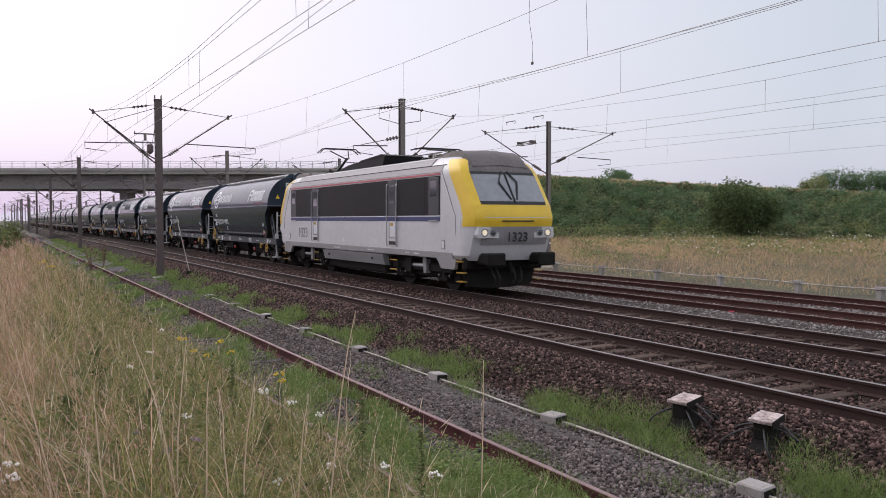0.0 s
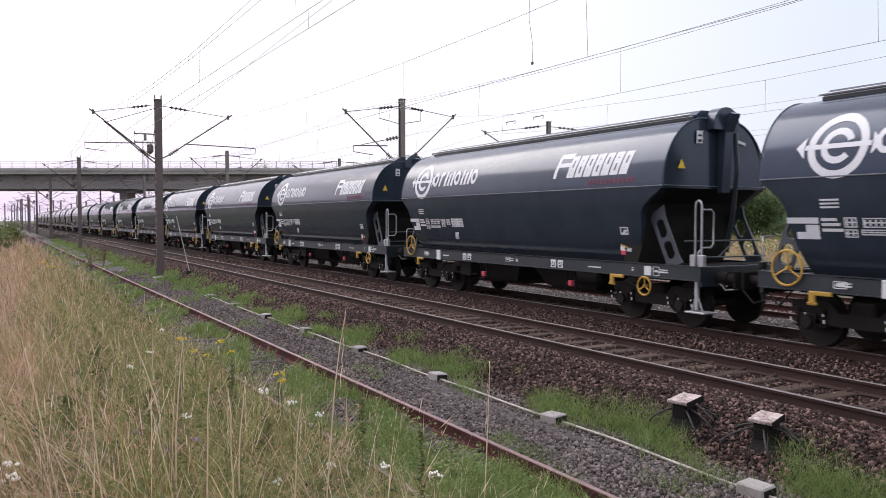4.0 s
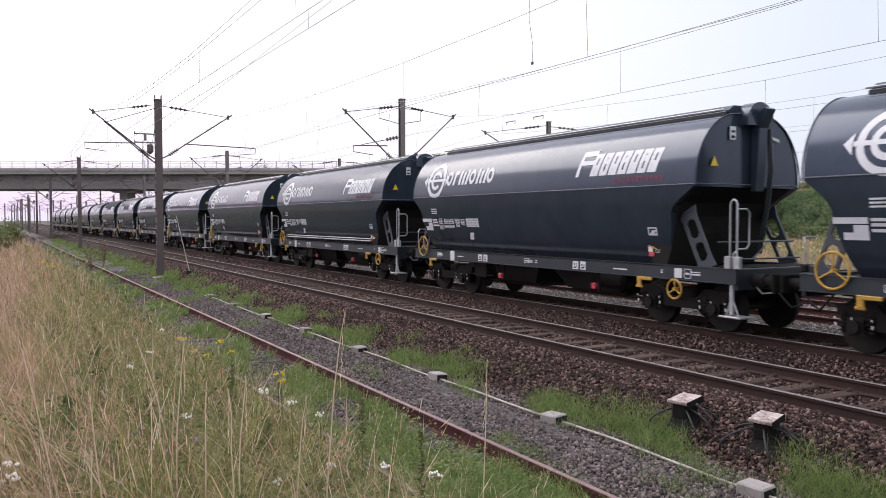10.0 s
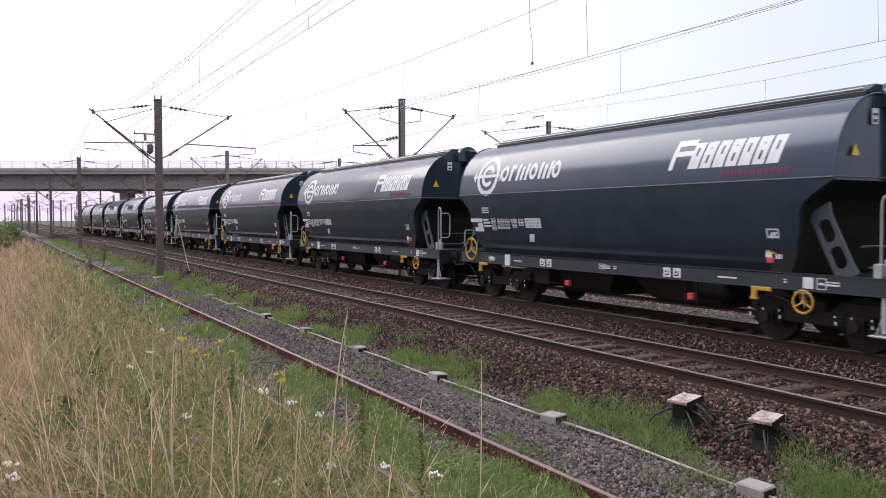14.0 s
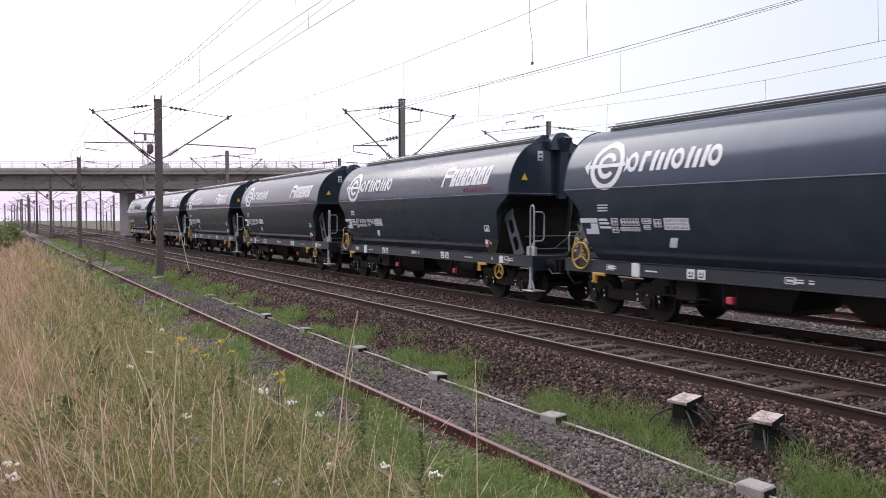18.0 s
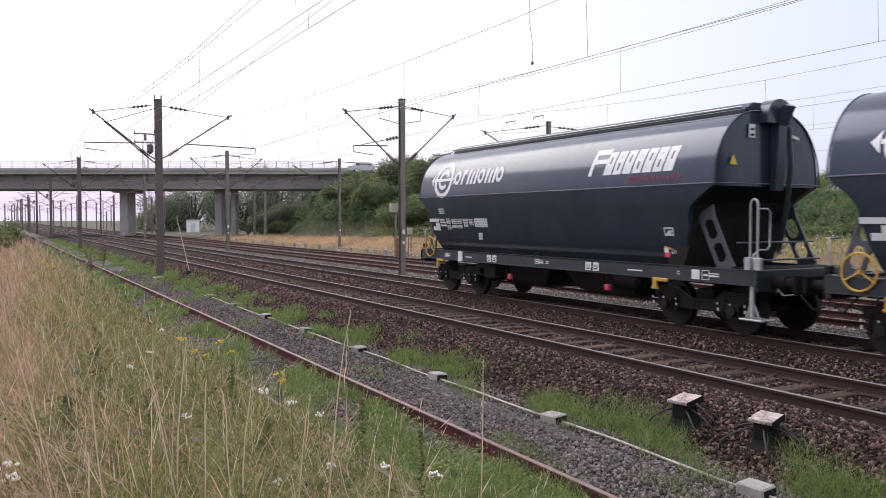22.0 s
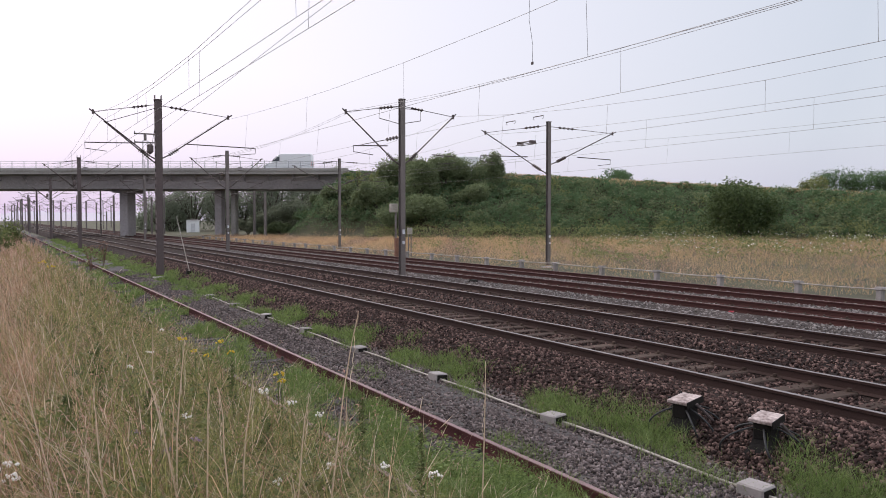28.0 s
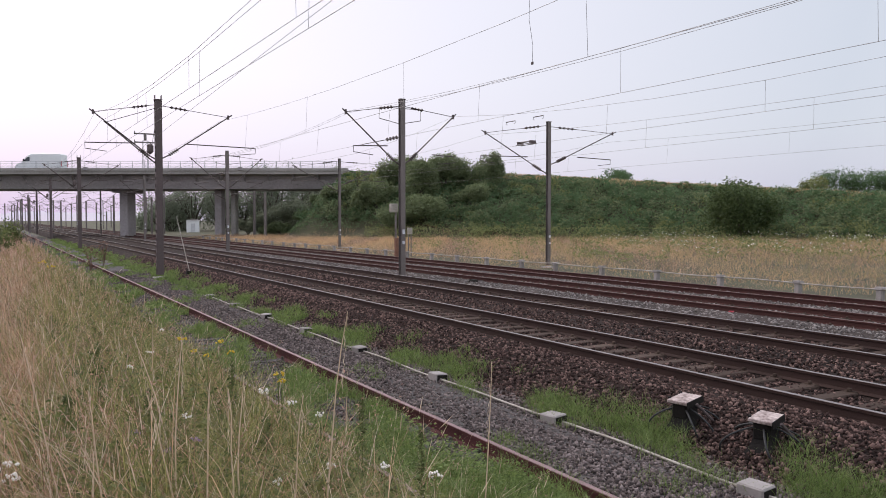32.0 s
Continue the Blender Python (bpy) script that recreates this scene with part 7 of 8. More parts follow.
def leafy_herb(px, py, d, r):
    """An upright feathery green plant standing in the grass; px, py: its tip."""
    x, y, z = ray_place(px, py, d)
    g0 = float(ground_z(x, y))
    h = max(z - g0, 0.3)
    t = thing("leafy_herb", "upright dark green feathery herb in the grass", "herb", pose(x, y, g0), "green herbs")
    part("stem", Geo().tube([(0, 0, 0), (0.01, 0.01, h * 0.6), (0, 0, h)], [0.006, 0.004, 0.002], 5), M_WEED, t)
    n = 420
    up = RNG.uniform(0.15, 1.0, n)
    a, q = RNG.uniform(0, 2 * math.pi, n), r * RNG.uniform(0.1, 1, n) * (1.15 - up)
    p = np.stack([q * np.cos(a), q * np.sin(a), up * h], 1)
    v, f = cards(p, RNG.uniform(0.007, 0.016, n), 0.6, 3.4)
    array_mesh("foliage", v, f, M_WEED, t)


for a in ((172, 606, 6.2, 0.12), (470, 735, 5.2, 0.11), (262, 690, 5.2, 0.12), (640, 700, 6.2, 0.10), (118, 700, 4.8, 0.13), (330, 800, 4.3, 0.12), (560, 790, 4.9, 0.10), (200, 790, 4.2, 0.14), (410, 640, 6.8, 0.10), (90, 560, 8.5, 0.16), (745, 760, 5.4, 0.09)):
    leafy_herb(*a)


# tall single stalks that sway in the wind
def stalk(px, py, d, bx, by):
    x1, y1, z1 = ray_place(px, py, d)
    x0, y0, _ = ray_place(bx, by, d)
    z0 = float(ground_z(x0, y0)) - 0.02
    t = thing("grass_stalk", "tall pale dry grass stalk with a feathery tip", "grass stalk", pose(x0, y0, z0), "swaying stalks")
    e = Vector((x1 - x0, y1 - y0, z1 - z0))
    side = Vector((e.y, -e.x, 0)) + Vector((0.35, -0.2, 0))
    bend = side.normalized() * e.length * RNG.uniform(-0.035, 0.035)
    wob = [e * f + bend * math.sin(f * 3.0) + side * RNG.uniform(-0.010, 0.010) for f in (0.0, 0.2, 0.4, 0.58, 0.74, 0.88)] + [e]
    part("stem", Geo().tube(wob, [0.0046, 0.0043, 0.0040, 0.0036, 0.0031, 0.0026, 0.0013], 5), M_SEED, t)
    g = Geo()
    for k in range(16):
        f = 0.72 + 0.28 * k / 16
        a = RNG.uniform(0, 2 * math.pi)
        b = e * f
        q = Vector((math.cos(a) * 0.008, math.sin(a) * 0.010, 0.036))
        w = Vector((-math.sin(a), math.cos(a), 0)) * 0.0019
        g.face_set([b, b + q * 0.5 + w, b + q, b + q * 0.5 - w], [(0, 1, 2, 3)])
    part("seed_head", g, M_SEED, t)
    return t


stalks = [stalk(*a) for a in ((624, 550, 3.4, 575, 860), (318, 602, 3.6, 322, 880), (395, 690, 3.2, 402, 900), (375, 676, 3.3, 365, 900), (440, 670, 3.4, 436, 900), (228, 600, 3.8, 330, 880), (30, 600, 3.6, 130, 900), (165, 690, 3.2, 200, 900), (540, 700, 3.6, 520, 900), (855, 640, 4.2, 842, 820), (165, 800, 2.8, 160, 960), (270, 700, 3.4, 335, 880))]

# ---- cable ducts, trackside boxes and other small things ----
def near_duct():
    d = thing("cable_pipe", "pale grey cable pipe along the siding", "cable pipe", pose(6.45, 0, 0))
    ys = np.arange(-4.0, 62, 3.32)
    pts = [(0.02 * math.sin(y), y, 0.135 + 0.012 * math.sin(y * 1.9)) for y in np.arange(-4, 30.5, 0.81)]
    part("pipe", Geo().tube(pts, 0.018, 8), M_PIPE, d, smooth=60)
    block = None
    for k, y in enumerate([5.27 + 3.24 * q for q in range(-2, 8)]):
        m = pose(6.45 + random.uniform(-0.02, 0.02), y, 0.05, random.uniform(-3, 3), random.uniform(-4, 4), random.uniform(-8, 8))
        if block is None:
            block = thing("pipe_support", "square concrete block carrying the cable pipe", "concrete block", m, "pipe supports")
            part("block", Geo().box(-0.11, 0.11, -0.15, 0.15, -0.10, 0.17, 0.015), M_BLOCK, block)
            part("opening", Geo().box(-0.095, 0.095, -0.156, -0.148, -0.02, 0.148), M_UNDER, block, "dark pipe opening")
        else:
            copy_thing(block, m)


near_duct()


def far_duct():
    x = 24.75
    d = thing("cable_duct", "grey cable pipe on concrete blocks beside the meadow", "cable pipe", pose(x, 0, 0))
    part("pipe", Geo().tube([(0.05 * math.sin(y * 0.3), y, 0.56 + 0.02 * math.sin(y)) for y in np.arange(4, 130, 1.5)], 0.024, 8), M_PIPE, d)
    first = None
    for k, y in enumerate(np.arange(12.0, 112, 3.4)):
        m = pose(x + random.uniform(-0.04, 0.04), y + random.uniform(-0.25, 0.25), 0.09, 0, random.uniform(-4, 4), random.uniform(-6, 6))
        if first is None:
            first = thing("duct_support", "pale concrete post block carrying the cable pipe", "concrete block", m, "duct supports")
            part("post", Geo().box(-0.10, 0.10, -0.10, 0.10, -0.2, 0.45, 0.02), M_BLOCK, first)
            part("saddle", Geo().box(-0.13, 0.13, -0.14, 0.14, 0.43, 0.55, 0.02), M_BLOCK, first)
        else:
            copy_thing(first, m)


far_duct()


def trackside_box(x, y, rz, tilt):
    t = thing("trackside_box", "low cable junction box with a pale weathered lid beside the track", "junction box", pose(x, y, 0.24, 0, 0, rz), "junction boxes")
    part("pedestal", Geo().loft([[(-a, -b, z), (a, -b, z), (a * 0.9, b, z), (-a, b * 0.9, z)] for a, b, z in ((0.30, 0.22, -0.12), (0.17, 0.12, 0.06), (0.10, 0.09, 0.20), (0.12, 0.10, 0.32))]), M_UNDER, t, "dark grimy pedestal")
    lid = part("lid", Geo().box(-0.20, 0.20, -0.135, 0.135, -0.012, 0.03, 0.008), M_SCRAP_TOP, t, "flaking pinkish-white lid", at=pose(0, 0, 0.32, tilt[0], tilt[1], 0))
    for s in (-1, 1):
        part("hinge", Geo().box(s * 0.14 - 0.025, s * 0.14 + 0.025, 0.122, 0.15, 0.0, 0.05, 0.006), M_UNDER, lid)
    part("lid_edge", Geo().box(-0.205, 0.205, -0.14, -0.133, -0.05, 0.034), M_UNDER, lid)
    part("case", Geo().box(-0.15, 0.15, -0.10, 0.10, 0.10, 0.31, 0.02), M_UNDER, t)
    for k in range(7):
        # cables leave the case, arch out and lie back over the stones
        a = (-0.2, 0.5, 2.7, 3.4, 5.5, 4.3, 1.4)[k] + random.uniform(-0.25, 0.25)
        e = Vector((math.cos(a), math.sin(a), 0))
        w = Vector((-e.y, e.x, 0)) * (1 if k % 2 else -1)
        s = random.uniform(0.9, 1.35)
        b = e * 0.10 + Vector((0, 0, 0.24))
        pts = []
        for q in range(13):
            f = q / 12
            out_ = math.sin(f * math.pi) * 0.34 * s
            pts.append(b + e * out_ + w * (0.30 * s * f) + Vector((0, 0, 0.05 * math.sin(f * 3.1) - 0.36 * min(1.0, f * 1.6) ** 1.2)))
        part("cable", Geo().tube(pts, 0.012, 6), M_RUBBER, t, smooth=60)
    part("brace", Geo().tube([(-0.05, -0.18, 0.30), (0.28, -0.36, -0.05)], 0.02, 6), M_MAST, t)


trackside_box(7.42, 7.15, 16, (2, -4))
trackside_box(7.50, 6.02, 20, (3, -3))


def small_items():
    # stay pole leaning against the first mast
    t = thing("stay_pole", "thin grey leaning pole on the ballast shoulder", "pole", pose(7.15, 38.2, 0.15))
    part("pole", Geo().tube([(0.55, -0.9, 0.3), (0.15, -0.15, 2.8)], 0.02, 8), M_PIPE, t)
    part("foot", Geo().box(0.42, 0.68, -1.05, -0.75, -0.1, 0.34, 0.02), M_UNDER, t)
    # grey cabinets
    for px, d, w, h, z in ((341, 163, 2.5, 2.6, 0.15),):
        x, y, _ = ray_place(px, 405, d)
        t = thing("equipment_cabin", "small white equipment cabin beside the track", "cabin", pose(x, y, 0.15, 0, 0, -12))
        part("walls", Geo().box(-w / 2, w / 2, -0.9, 0.9, -0.2, h, 0.02), M_VAN, t)
        part("roof", Geo().prism([(-w / 2 - 0.15, h), (w / 2 + 0.15, h), (0, h + 0.3)], "y", -1.05, 1.05), M_CONCRETE, t)
        part("door", Geo().box(-0.4, 0.4, -0.93, -0.9, 0.0, 1.9), M_DECAL, t)
    t = thing("signal_post", "slim post with a pale grey box beside the cable pipe", "signal post", pose(24.15, 49.9, 0.1))
    part("post", Geo().tube([(0, 0, 0), (0, 0, 3.7)], 0.07, 8), M_MAST_GREY, t)
    part("box", Geo().box(-0.42, 0.08, -0.2, 0.2, 3.2, 3.8, 0.04), M_PIPE, t, "pale grey metal box")
    t = thing("rusty_stake", "short rust-brown steel stake beside the cable pipe", "stake", pose(24.05, 49.5, 0.1))
    part("stake", Geo().box(-0.15, 0.15, -0.12, 0.12, -0.2, 1.45, 0.02), M_RUST, t)
    x, y, _ = ray_place(725, 412, 58)
    t = thing("relay_box", "small pale relay box standing in the meadow", "relay box", pose(x, y, 0.2))
    part("box", Geo().box(-0.17, 0.17, -0.12, 0.12, 1.55, 2.02, 0.02), M_PIPE, t)
    for s in (-0.11, 0.11):
        part("leg", Geo().box(s - 0.03, s + 0.03, -0.03, 0.03, -0.2, 1.56), M_MAST_GREY, t)
    # point machine and fittings between the tracks
    t = thing("point_machine", "low dark point machine case beside the rusty track", "point machine", pose(16.93, 27.77, 0.25, 0, 0, 2))
    part("case", Geo().box(-0.12, 0.12, -0.2, 0.2, -0.05, 0.10, 0.03), M_UNDER, t)
    part("rod", Geo().tube([(0.3, 0.1, 0.05), (0.95, 0.1, 0.05)], 0.02, 6), M_MAST, t)
    part("cover", Geo().box(-0.10, 0.10, -0.16, 0.16, 0.10, 0.13, 0.015), M_UNDER, t)
    t = thing("red_tag", "small red plastic tag lying beside the rusty rail", "tag", pose(17.36, 15.1, 0.29, 0, 0, 20))
    part("plate", Geo().box(-0.03, 0.03, -0.07, 0.07, 0.0, 0.03, 0.008), M_RED, t)
    part("clip", Geo().box(-0.045, -0.025, -0.02, 0.02, -0.02, 0.04, 0.005), M_RED, t)
    # floodlight tower far up the line
    x, y, _ = ray_place(258, 389, 330)
    t = thing("floodlight_tower", "tall lattice floodlight tower far up the line", "light tower", pose(x, y, 0.2))
    g = Geo()
    for a in (-1, 1):
        for b in (-1, 1):
            g.tube([(a * 1.4, b * 1.4, 0), (a * 0.9, b * 0.9, 35)], 0.12, 4)
    for k in range(12):
        g.tube([(-1.3, -1.3, k * 2.9), (1.3, -1.3, k * 2.9 + 2.9)], 0.07, 4).tube([(1.3, -1.3, k * 2.9), (-1.3, -1.3, k * 2.9 + 2.9)], 0.07, 4)
    # pale steel here paints the haze in front of the tower
    part("lattice", g, M_GALV, t)
    for z in (34, 37.5):
        part("lamp_frame", Geo().box(-4.2, 4.2, -0.3, 0.3, z, z + 0.5).box(-4.2, -3.9, -0.3, 0.3, z, z + 1.2).box(3.9, 4.2, -0.3, 0.3, z, z + 1.2), M_MAST_GREY, t)
    part("top_post", Geo().box(-0.5, 0.5, -0.5, 0.5, 35, 38), M_MAST_GREY, t)
    # head-spans and signals seen under the bridge
    for k, (px, d, h) in enumerate(((36, 190, 7.5), (52, 165, 7.3), (107, 210, 7.6), (126, 240, 7.6), (170, 230, 7.6), (201, 150, 7.2), (188, 210, 5.0), (20, 260, 7.5), (60, 280, 7.5), (258, 160, 7.2), (268, 150, 7.0), (469, 112, 6.6), (450, 118, 6.9), (8, 230, 7.4), (28, 300, 7.6), (44, 330, 7.6), (70, 260, 7.5), (84, 320, 7.6), (94, 190, 7.4), (116, 300, 7.6), (139, 280, 7.6), (152, 200, 7.4), (178, 310, 7.6), (196, 270, 7.5), (262, 240, 7.5))):
        x, y, _ = ray_place(px, 395, d)
        t = thing("line_mast", "slim dark overhead-line mast far up the tracks", "catenary mast", pose(x, y, 0.1), "far masts")
        # grey instead of brown steel: haze put into the far posts' colour
        part("post", Geo().box(-0.16, 0.16, -0.16, 0.16, -0.2, h, 0.02), M_MAST_GREY, t)
        part("arm", Geo().tube([(0, 0, h * 0.72), (-2.6, 0, h * 0.93)], 0.05, 5).tube([(0, 0, h * 0.95), (-2.6, 0, h * 0.93)], 0.03, 5), M_MAST, t)
    # dried dock plant beside the siding
    dock = leafy(mat("dried_dock_leaves", (0.10, 0.06, 0.045), (0.24, 0.145, 0.11), 0.85, island=0.8))
    for px, py, d in ((182, 425, 46.0), (160, 440, 40.0)):
        x, y, z = ray_place(px, py, d)
        g0 = 0.1
        t = thing("dock_plant", "dried reddish-brown dock plant beside the siding", "plant", pose(x, y, g0))
        g = Geo()
        for k in range(7):
            a, r = RNG.uniform(0, 6.28), RNG.uniform(0.1, 0.4)
            g.tube([(0, 0, 0), (r * 0.4 * math.cos(a), r * 0.4 * math.sin(a), 0.7), (r * math.cos(a), r * math.sin(a), RNG.uniform(1.0, 1.5))], 0.012, 4)
        part("stems", g, dock, t)
        n = 230
        p = np.stack([RNG.normal(0, 0.22, n), RNG.normal(0, 0.22, n), RNG.uniform(0.35, 1.45, n)], 1)
        v, f = cards(p, RNG.uniform(0.03, 0.08, n), 0.3)
        array_mesh("leaves", v, f, dock, t)


small_items()

# ---- road traffic ----
def wheels(t, ys, half, r):
    for y in ys:
        for s in (-1, 1):
            w = part("wheel", Geo().tube([(s * (half - 0.20), y, r), (s * (half - 0.19), y, r), (s * half, y, r)], [r * 0.9, r, r * 0.97], 18), M_RUBBER, t, smooth=40)
            part("hub_cap", Geo().tube([(s * half, y, r), (s * (half + 0.01), y, r)], r * 0.6, 14), M_GALV, w)


def build_van(label):
    t = thing("delivery_van", label, "van", None, "road traffic")
    prof = [(3.48, 0.45), (3.46, 0.95), (3.30, 1.08), (2.55, 1.32), (1.72, 2.22), (1.40, 2.50), (1.0, 2.60), (-3.3, 2.60), (-3.46, 2.45), (-3.48, 0.45)]
    g = Geo()
    rings = [[(x, y * sy, 0.40 + (z - 0.40) * sz) for y, z in prof] for x, sy, sz in ((-0.99, 0.985, 0.97), (-0.9, 1, 1), (0.9, 1, 1), (0.99, 0.985, 0.97))]
    g.loft(rings)
    body = part("body", g, M_VAN, t, "white panel van body", smooth=30)
    for s in (-1, 1):
        part("side_window", Geo().prism([(1.30, 1.45), (2.28, 1.45), (1.66, 2.10), (1.30, 2.12)], "x", s * 0.985, s * 1.0), M_GLASS, body)
        part("door_line", Geo().box(s * 0.99, s * 1.0, 1.16, 1.18, 0.6, 2.2).box(s * 0.99, s * 1.0, -0.6, -0.58, 0.6, 2.3), M_DECAL, body)
        part("tail_light", Geo().box(s * 0.93, s * 1.0, -3.5, -3.42, 0.75, 1.45), M_RED, body)
        part("headlight", Geo().prism([(3.0, 1.0), (3.38, 0.92), (3.42, 0.75), (3.1, 0.8)], "x", s * 0.90, s * 0.995), M_DECAL, body)
        part("mirror", Geo().box(s * 1.0, s * 1.22, 2.10, 2.22, 1.45, 1.80, 0.03), M_RUBBER, body)
        part("sill", Geo().box(s * 0.93, s * 1.0, -2.0, 1.6, 0.34, 0.50, 0.02), M_RUBBER, body)
    part("windscreen", Geo().prism([(2.52, 1.36), (2.60, 1.38), (1.80, 2.24), (1.74, 2.22)], "x", -0.82, 0.82), M_GLASS, body)
    part("bumper", Geo().box(-0.95, 0.95, 3.36, 3.56, 0.32, 0.66, 0.05), M_RUBBER, body)
    wheels(t, (2.35, -1.95), 0.96, 0.35)
    return t


def build_car(label, material, tall):
    t = thing("passenger_car", label, "car", None, "road traffic")
    h = 1.48 + tall
    low = [(2.08, 0.30), (2.10, 0.62), (1.95, 0.78), (1.15, 0.95), (-1.95, 0.98), (-2.08, 0.85), (-2.08, 0.30)]
    body = part("body", Geo().loft([[(x, y * sy, z * sz) for y, z in low] for x, sy, sz in ((-0.86, 0.95, 0.97), (-0.74, 1, 1), (0.74, 1, 1), (0.86, 0.95, 0.97))]), material, t, smooth=30)
    top = [(1.25, 0.92), (0.45, h - 0.06), (0.05, h), (-1.35, h - 0.02), (-1.75, h - 0.16), (-2.02, 0.95)]
    part("cabin", Geo().loft([[(x, y * sy, 0.92 + (z - 0.92) * sz) for y, z in top] for x, sy, sz in ((-0.80, 0.97, 0.0), (-0.64, 0.96, 1.0), (0.64, 0.96, 1.0), (0.80, 0.97, 0.0))]), material, body, smooth=20)
    for s in (-1, 1):
        win = [(1.02, 0.99), (0.40, h - 0.13), (-1.40, h - 0.12), (-1.66, 1.02)]
        g = Geo()
        a = [(s * 0.795, y, z) if z < 1.1 else (s * 0.665, y, z) for y, z in win]
        g.face_set(a, [(0, 1, 2, 3)])
        part("side_windows", g, M_GLASS, body)
        part("door_pillar", Geo().tube([(s * 0.80, -0.25, 0.98), (s * 0.67, -0.30, h - 0.1)], 0.03, 5), material, body)
        part("headlight", Geo().box(s * 0.52, s * 0.82, 1.9, 2.06, 0.62, 0.76, 0.03), M_DECAL, body)
        part("tail_light", Geo().box(s * 0.6, s * 0.84, -2.08, -1.98, 0.72, 0.92, 0.02), M_RED, body)
        part("mirror", Geo().box(s * 0.84, s * 1.0, 0.75, 0.87, 0.95, 1.08, 0.03), material, body)
    part("windscreen", Geo().face_set([(-0.74, 1.22, 0.99), (0.74, 1.22, 0.99), (0.60, 0.47, h - 0.08), (-0.60, 0.47, h - 0.08)], [(0, 1, 2, 3)]), M_GLASS, body)
    part("rear_window", Geo().face_set([(-0.62, -1.78, h - 0.18), (0.62, -1.78, h - 0.18), (0.72, -2.0, 1.02), (-0.72, -2.0, 1.02)], [(0, 1, 2, 3)]), M_GLASS, body)
    wheels(t, (1.32, -1.28), 0.84, 0.31)
    return t


# bearing of each vehicle (thousandths of the view's width of 1568) at times in seconds
TRAFFIC = [
    (build_car("small silver hatchback driving over the bridge", M_CAR_SILVER, 0.0), [(17.5, 375), (18.5, 175), (19.0, 68)]),
    (build_car("silver hatchback driving along the road", M_CAR_SILVER, 0.05), [(19.5, 458), (20.5, 240), (21.5, 25)]),
    (build_car("pale silver car driving over the bridge", M_CAR_SILVER, 0.0), [(22.5, 540), (23.0, 440), (24.5, 140)]),
    (build_car("grey-blue people carrier driving along the road", M_CAR_BLUE, 0.22), [(22.5, 1005), (23.0, 905), (24.5, 590), (25.5, 390), (27.5, 15)]),
    (build_van("long white high-roof delivery van on the road"), [(23.0, 1545), (24.0, 1330), (24.5, 1225), (25.5, 1027), (27.5, 620), (28.5, 406), (29.0, 297), (30.0, 88), (30.5, -22)]),
    (build_van("second long white delivery van on the road"), [(24.5, 1488), (25.5, 1272), (27.5, 900), (29.0, 630), (30.0, 448), (30.5, 355), (31.0, 258), (31.5, 167), (32.0, 75)]),
]


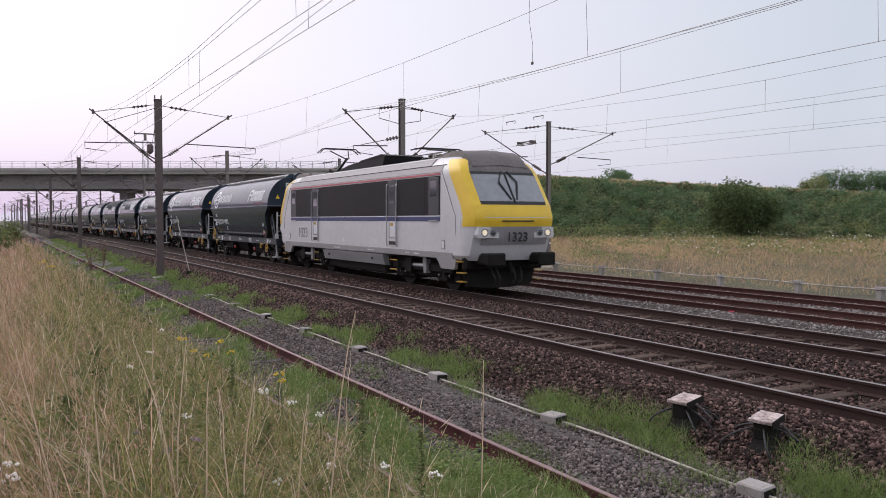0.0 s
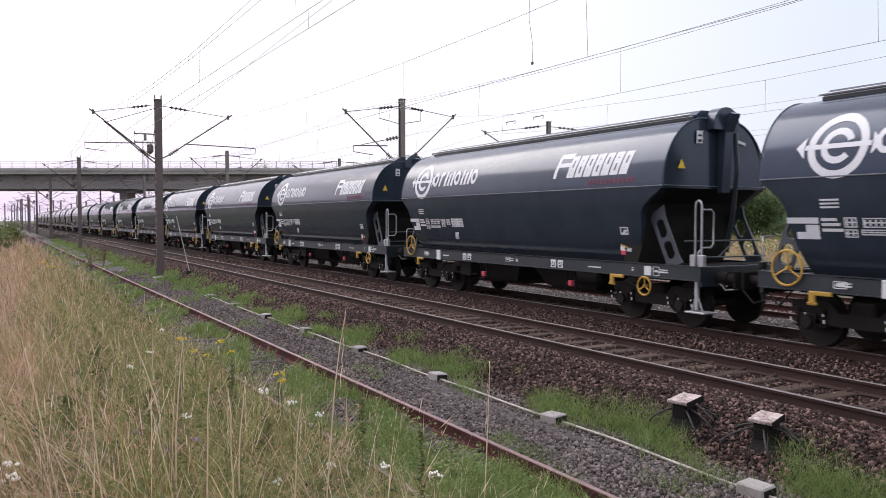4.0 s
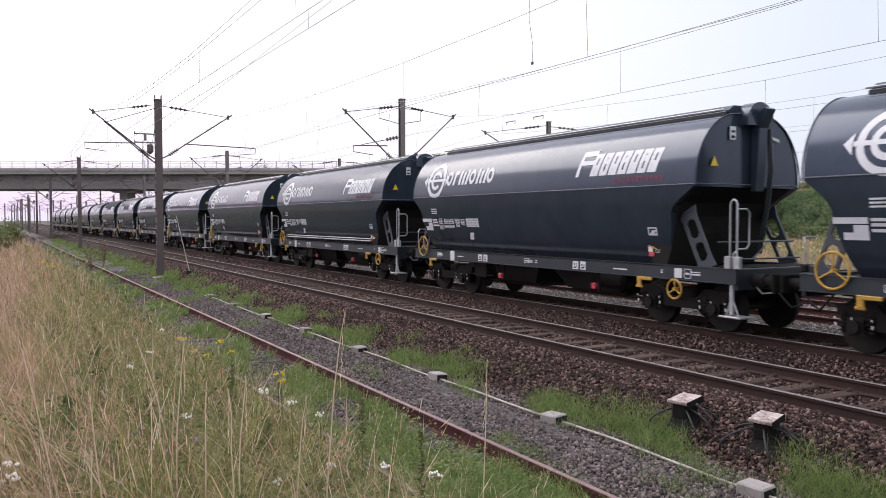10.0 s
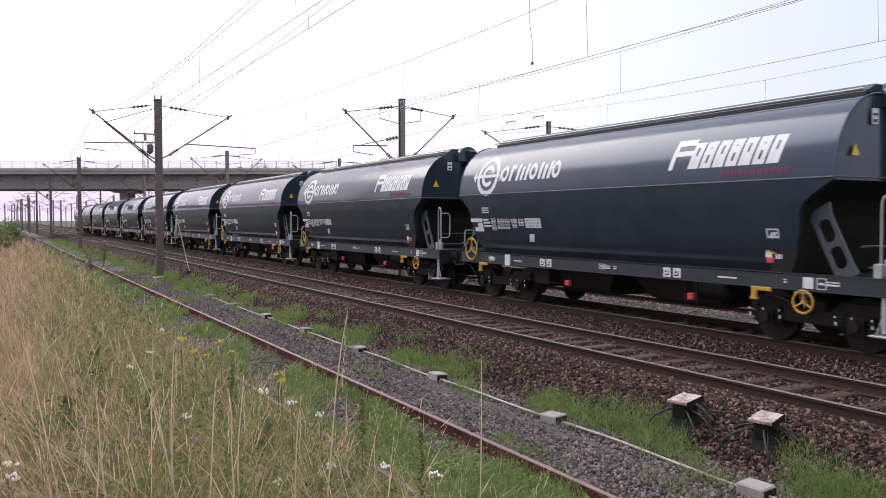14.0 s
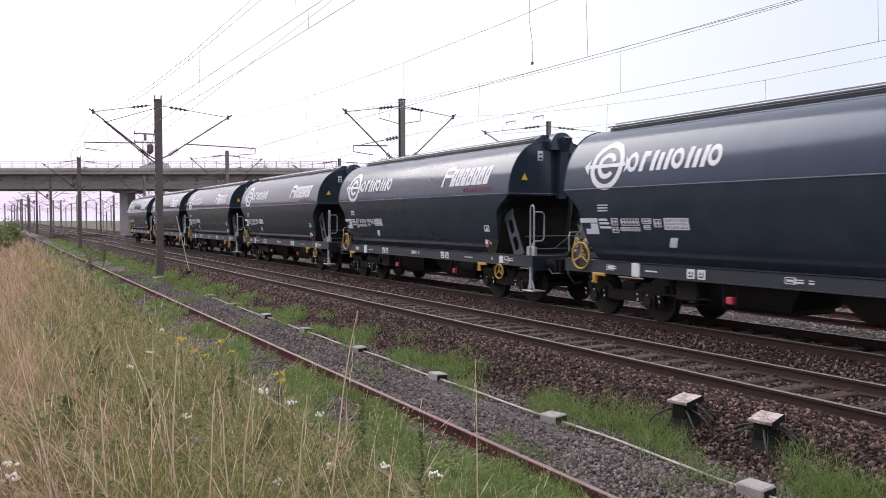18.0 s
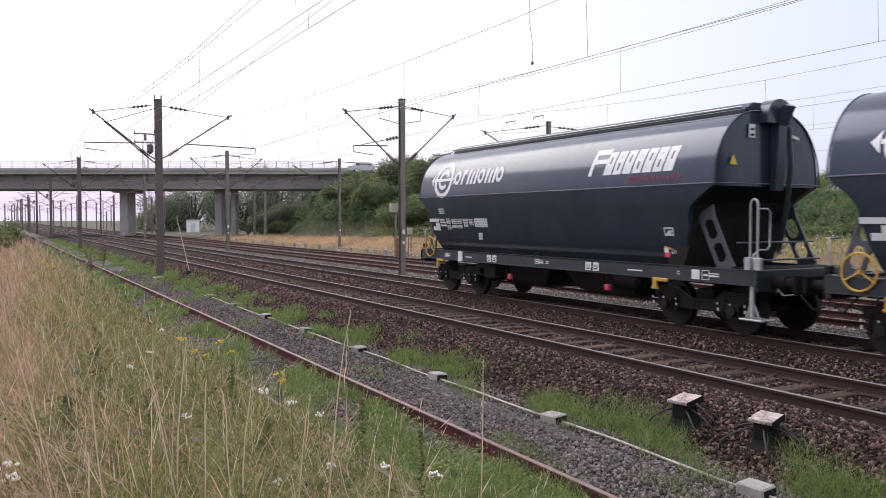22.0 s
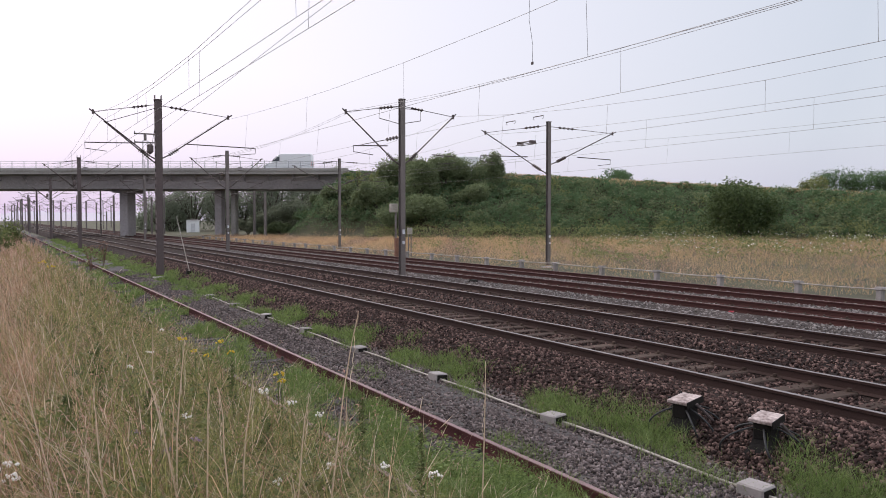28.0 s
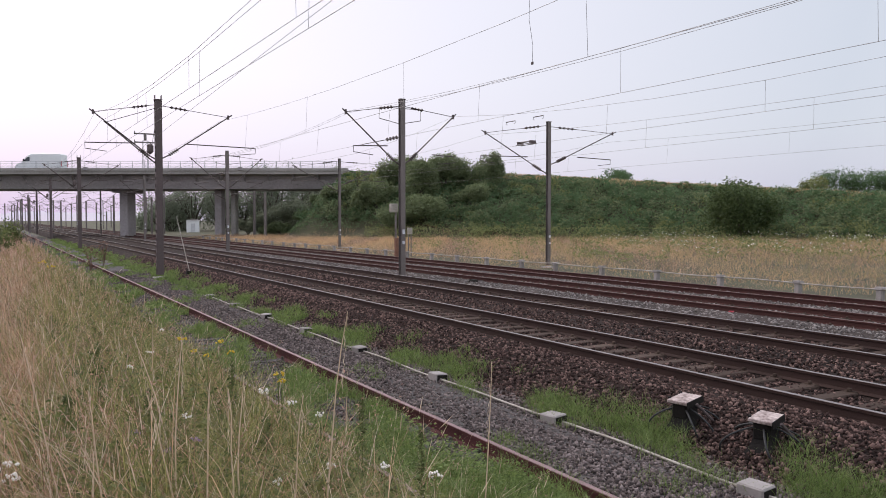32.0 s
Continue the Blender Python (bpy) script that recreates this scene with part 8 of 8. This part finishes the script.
def vehicle_motions():
    # the road's line by length, in its own frame
    us = np.concatenate([np.arange(-420, -12, 4.0), np.arange(-12, 120, 1.0), np.arange(120, 690, 5.0)])
    vs, zs = road_v(us) - 1.9, road_z(us)
    for k in range(12):
        vs = np.convolve(np.pad(vs, 2, "edge"), np.ones(5) / 5, "valid")
    length = np.concatenate([[0], np.cumsum(np.hypot(np.diff(us), np.diff(vs)))])
    bearing = 784 + 1425 * us / (ROAD_D + vs)
    front = us < 62
    for t, seen in TRAFFIC:
        ts = np.array([a for a, _ in seen])
        ss = np.interp([b for _, b in seen], bearing[front], length[front])
        v0, v1 = (ss[1] - ss[0]) / (ts[1] - ts[0]), (ss[-1] - ss[-2]) / (ts[-1] - ts[-2])
        rows = []
        for time in sorted(set([float(k) for k in range(33)] + [float(a) for a in ts])):
            s = ss[0] + v0 * (time - ts[0]) if time < ts[0] else ss[-1] + v1 * (time - ts[-1]) if time > ts[-1] else float(np.interp(time, ts, ss))
            s = min(max(s, 1.0), length[-1] - 1.0)
            u, v, z = (float(np.interp(s, length, q)) for q in (us, vs, zs))
            u2, v2, z2 = (float(np.interp(s - 1.0, length, q)) for q in (us, vs, zs))
            head = math.degrees(math.atan2(v2 - v, u2 - u)) - 90
            tilt = math.degrees(math.atan2(z2 - z, math.hypot(u2 - u, v2 - v)))
            rows.append((time, ROAD_POSE @ pose(u, v, z + 0.01, 0, 0, head) @ pose(0, 0, 0, tilt, 0, 0)))
        walk(t, rows)
    # stalks sway in the wind
    for k, t in enumerate(stalks):
        m = t.matrix_basis.copy()
        walk(t, [(q * 0.8, m @ pose(0, 0, 0, 1.1 * math.sin(q * 1.3 + k * 2.1), 1.5 * math.sin(q * 0.9 + k * 1.7 + 0.4), 0)) for q in range(41)])


# ---- what moves ----
def travelled(t):
    """Place of the first wagon's middle along the line."""
    k = (t - 10) / 10
    s = 45.7554 + 65.8892 * k + 2.6776 * k * k + 0.0506 * k ** 3
    return (6.3676 - 0.9483 - s) * 2.2122 - 6.763 - 0.1034 * (t - 2)


def motions():
    times = [0.5 * k for k in range(65)]
    for n, w in enumerate(wagons):
        walk(w, [(t, pose(TRACK_2, travelled(t) + n * WAGON_PITCH, RAIL_MAIN)) for t in times])
    walk(loco, [(t, pose(TRACK_2, travelled(t) - 15.87, RAIL_MAIN)) for t in times])
    # wheels roll by one keyed turn that all wheelsets of a kind share
    for radius, sets in ((0.46, [o for w in wagons for b in w.children if b.name.startswith("bogie") for o in b.children if o.name.startswith("wheelset")]),
                         (0.575, loco_sets)):
        rows = [(k / 30, Matrix.Rotation((travelled(0) - travelled(k / 30)) / radius, 4, "X")) for k in range(961)]
        walk(sets[0], rows)
        for o in sets[1:]:
            o.rotation_mode = "QUATERNION"
            o.animation_data_create()
            o.animation_data.action = sets[0].animation_data.action
            o.animation_data.action_slot = sets[0].animation_data.action_slot
    vehicle_motions()


motions()
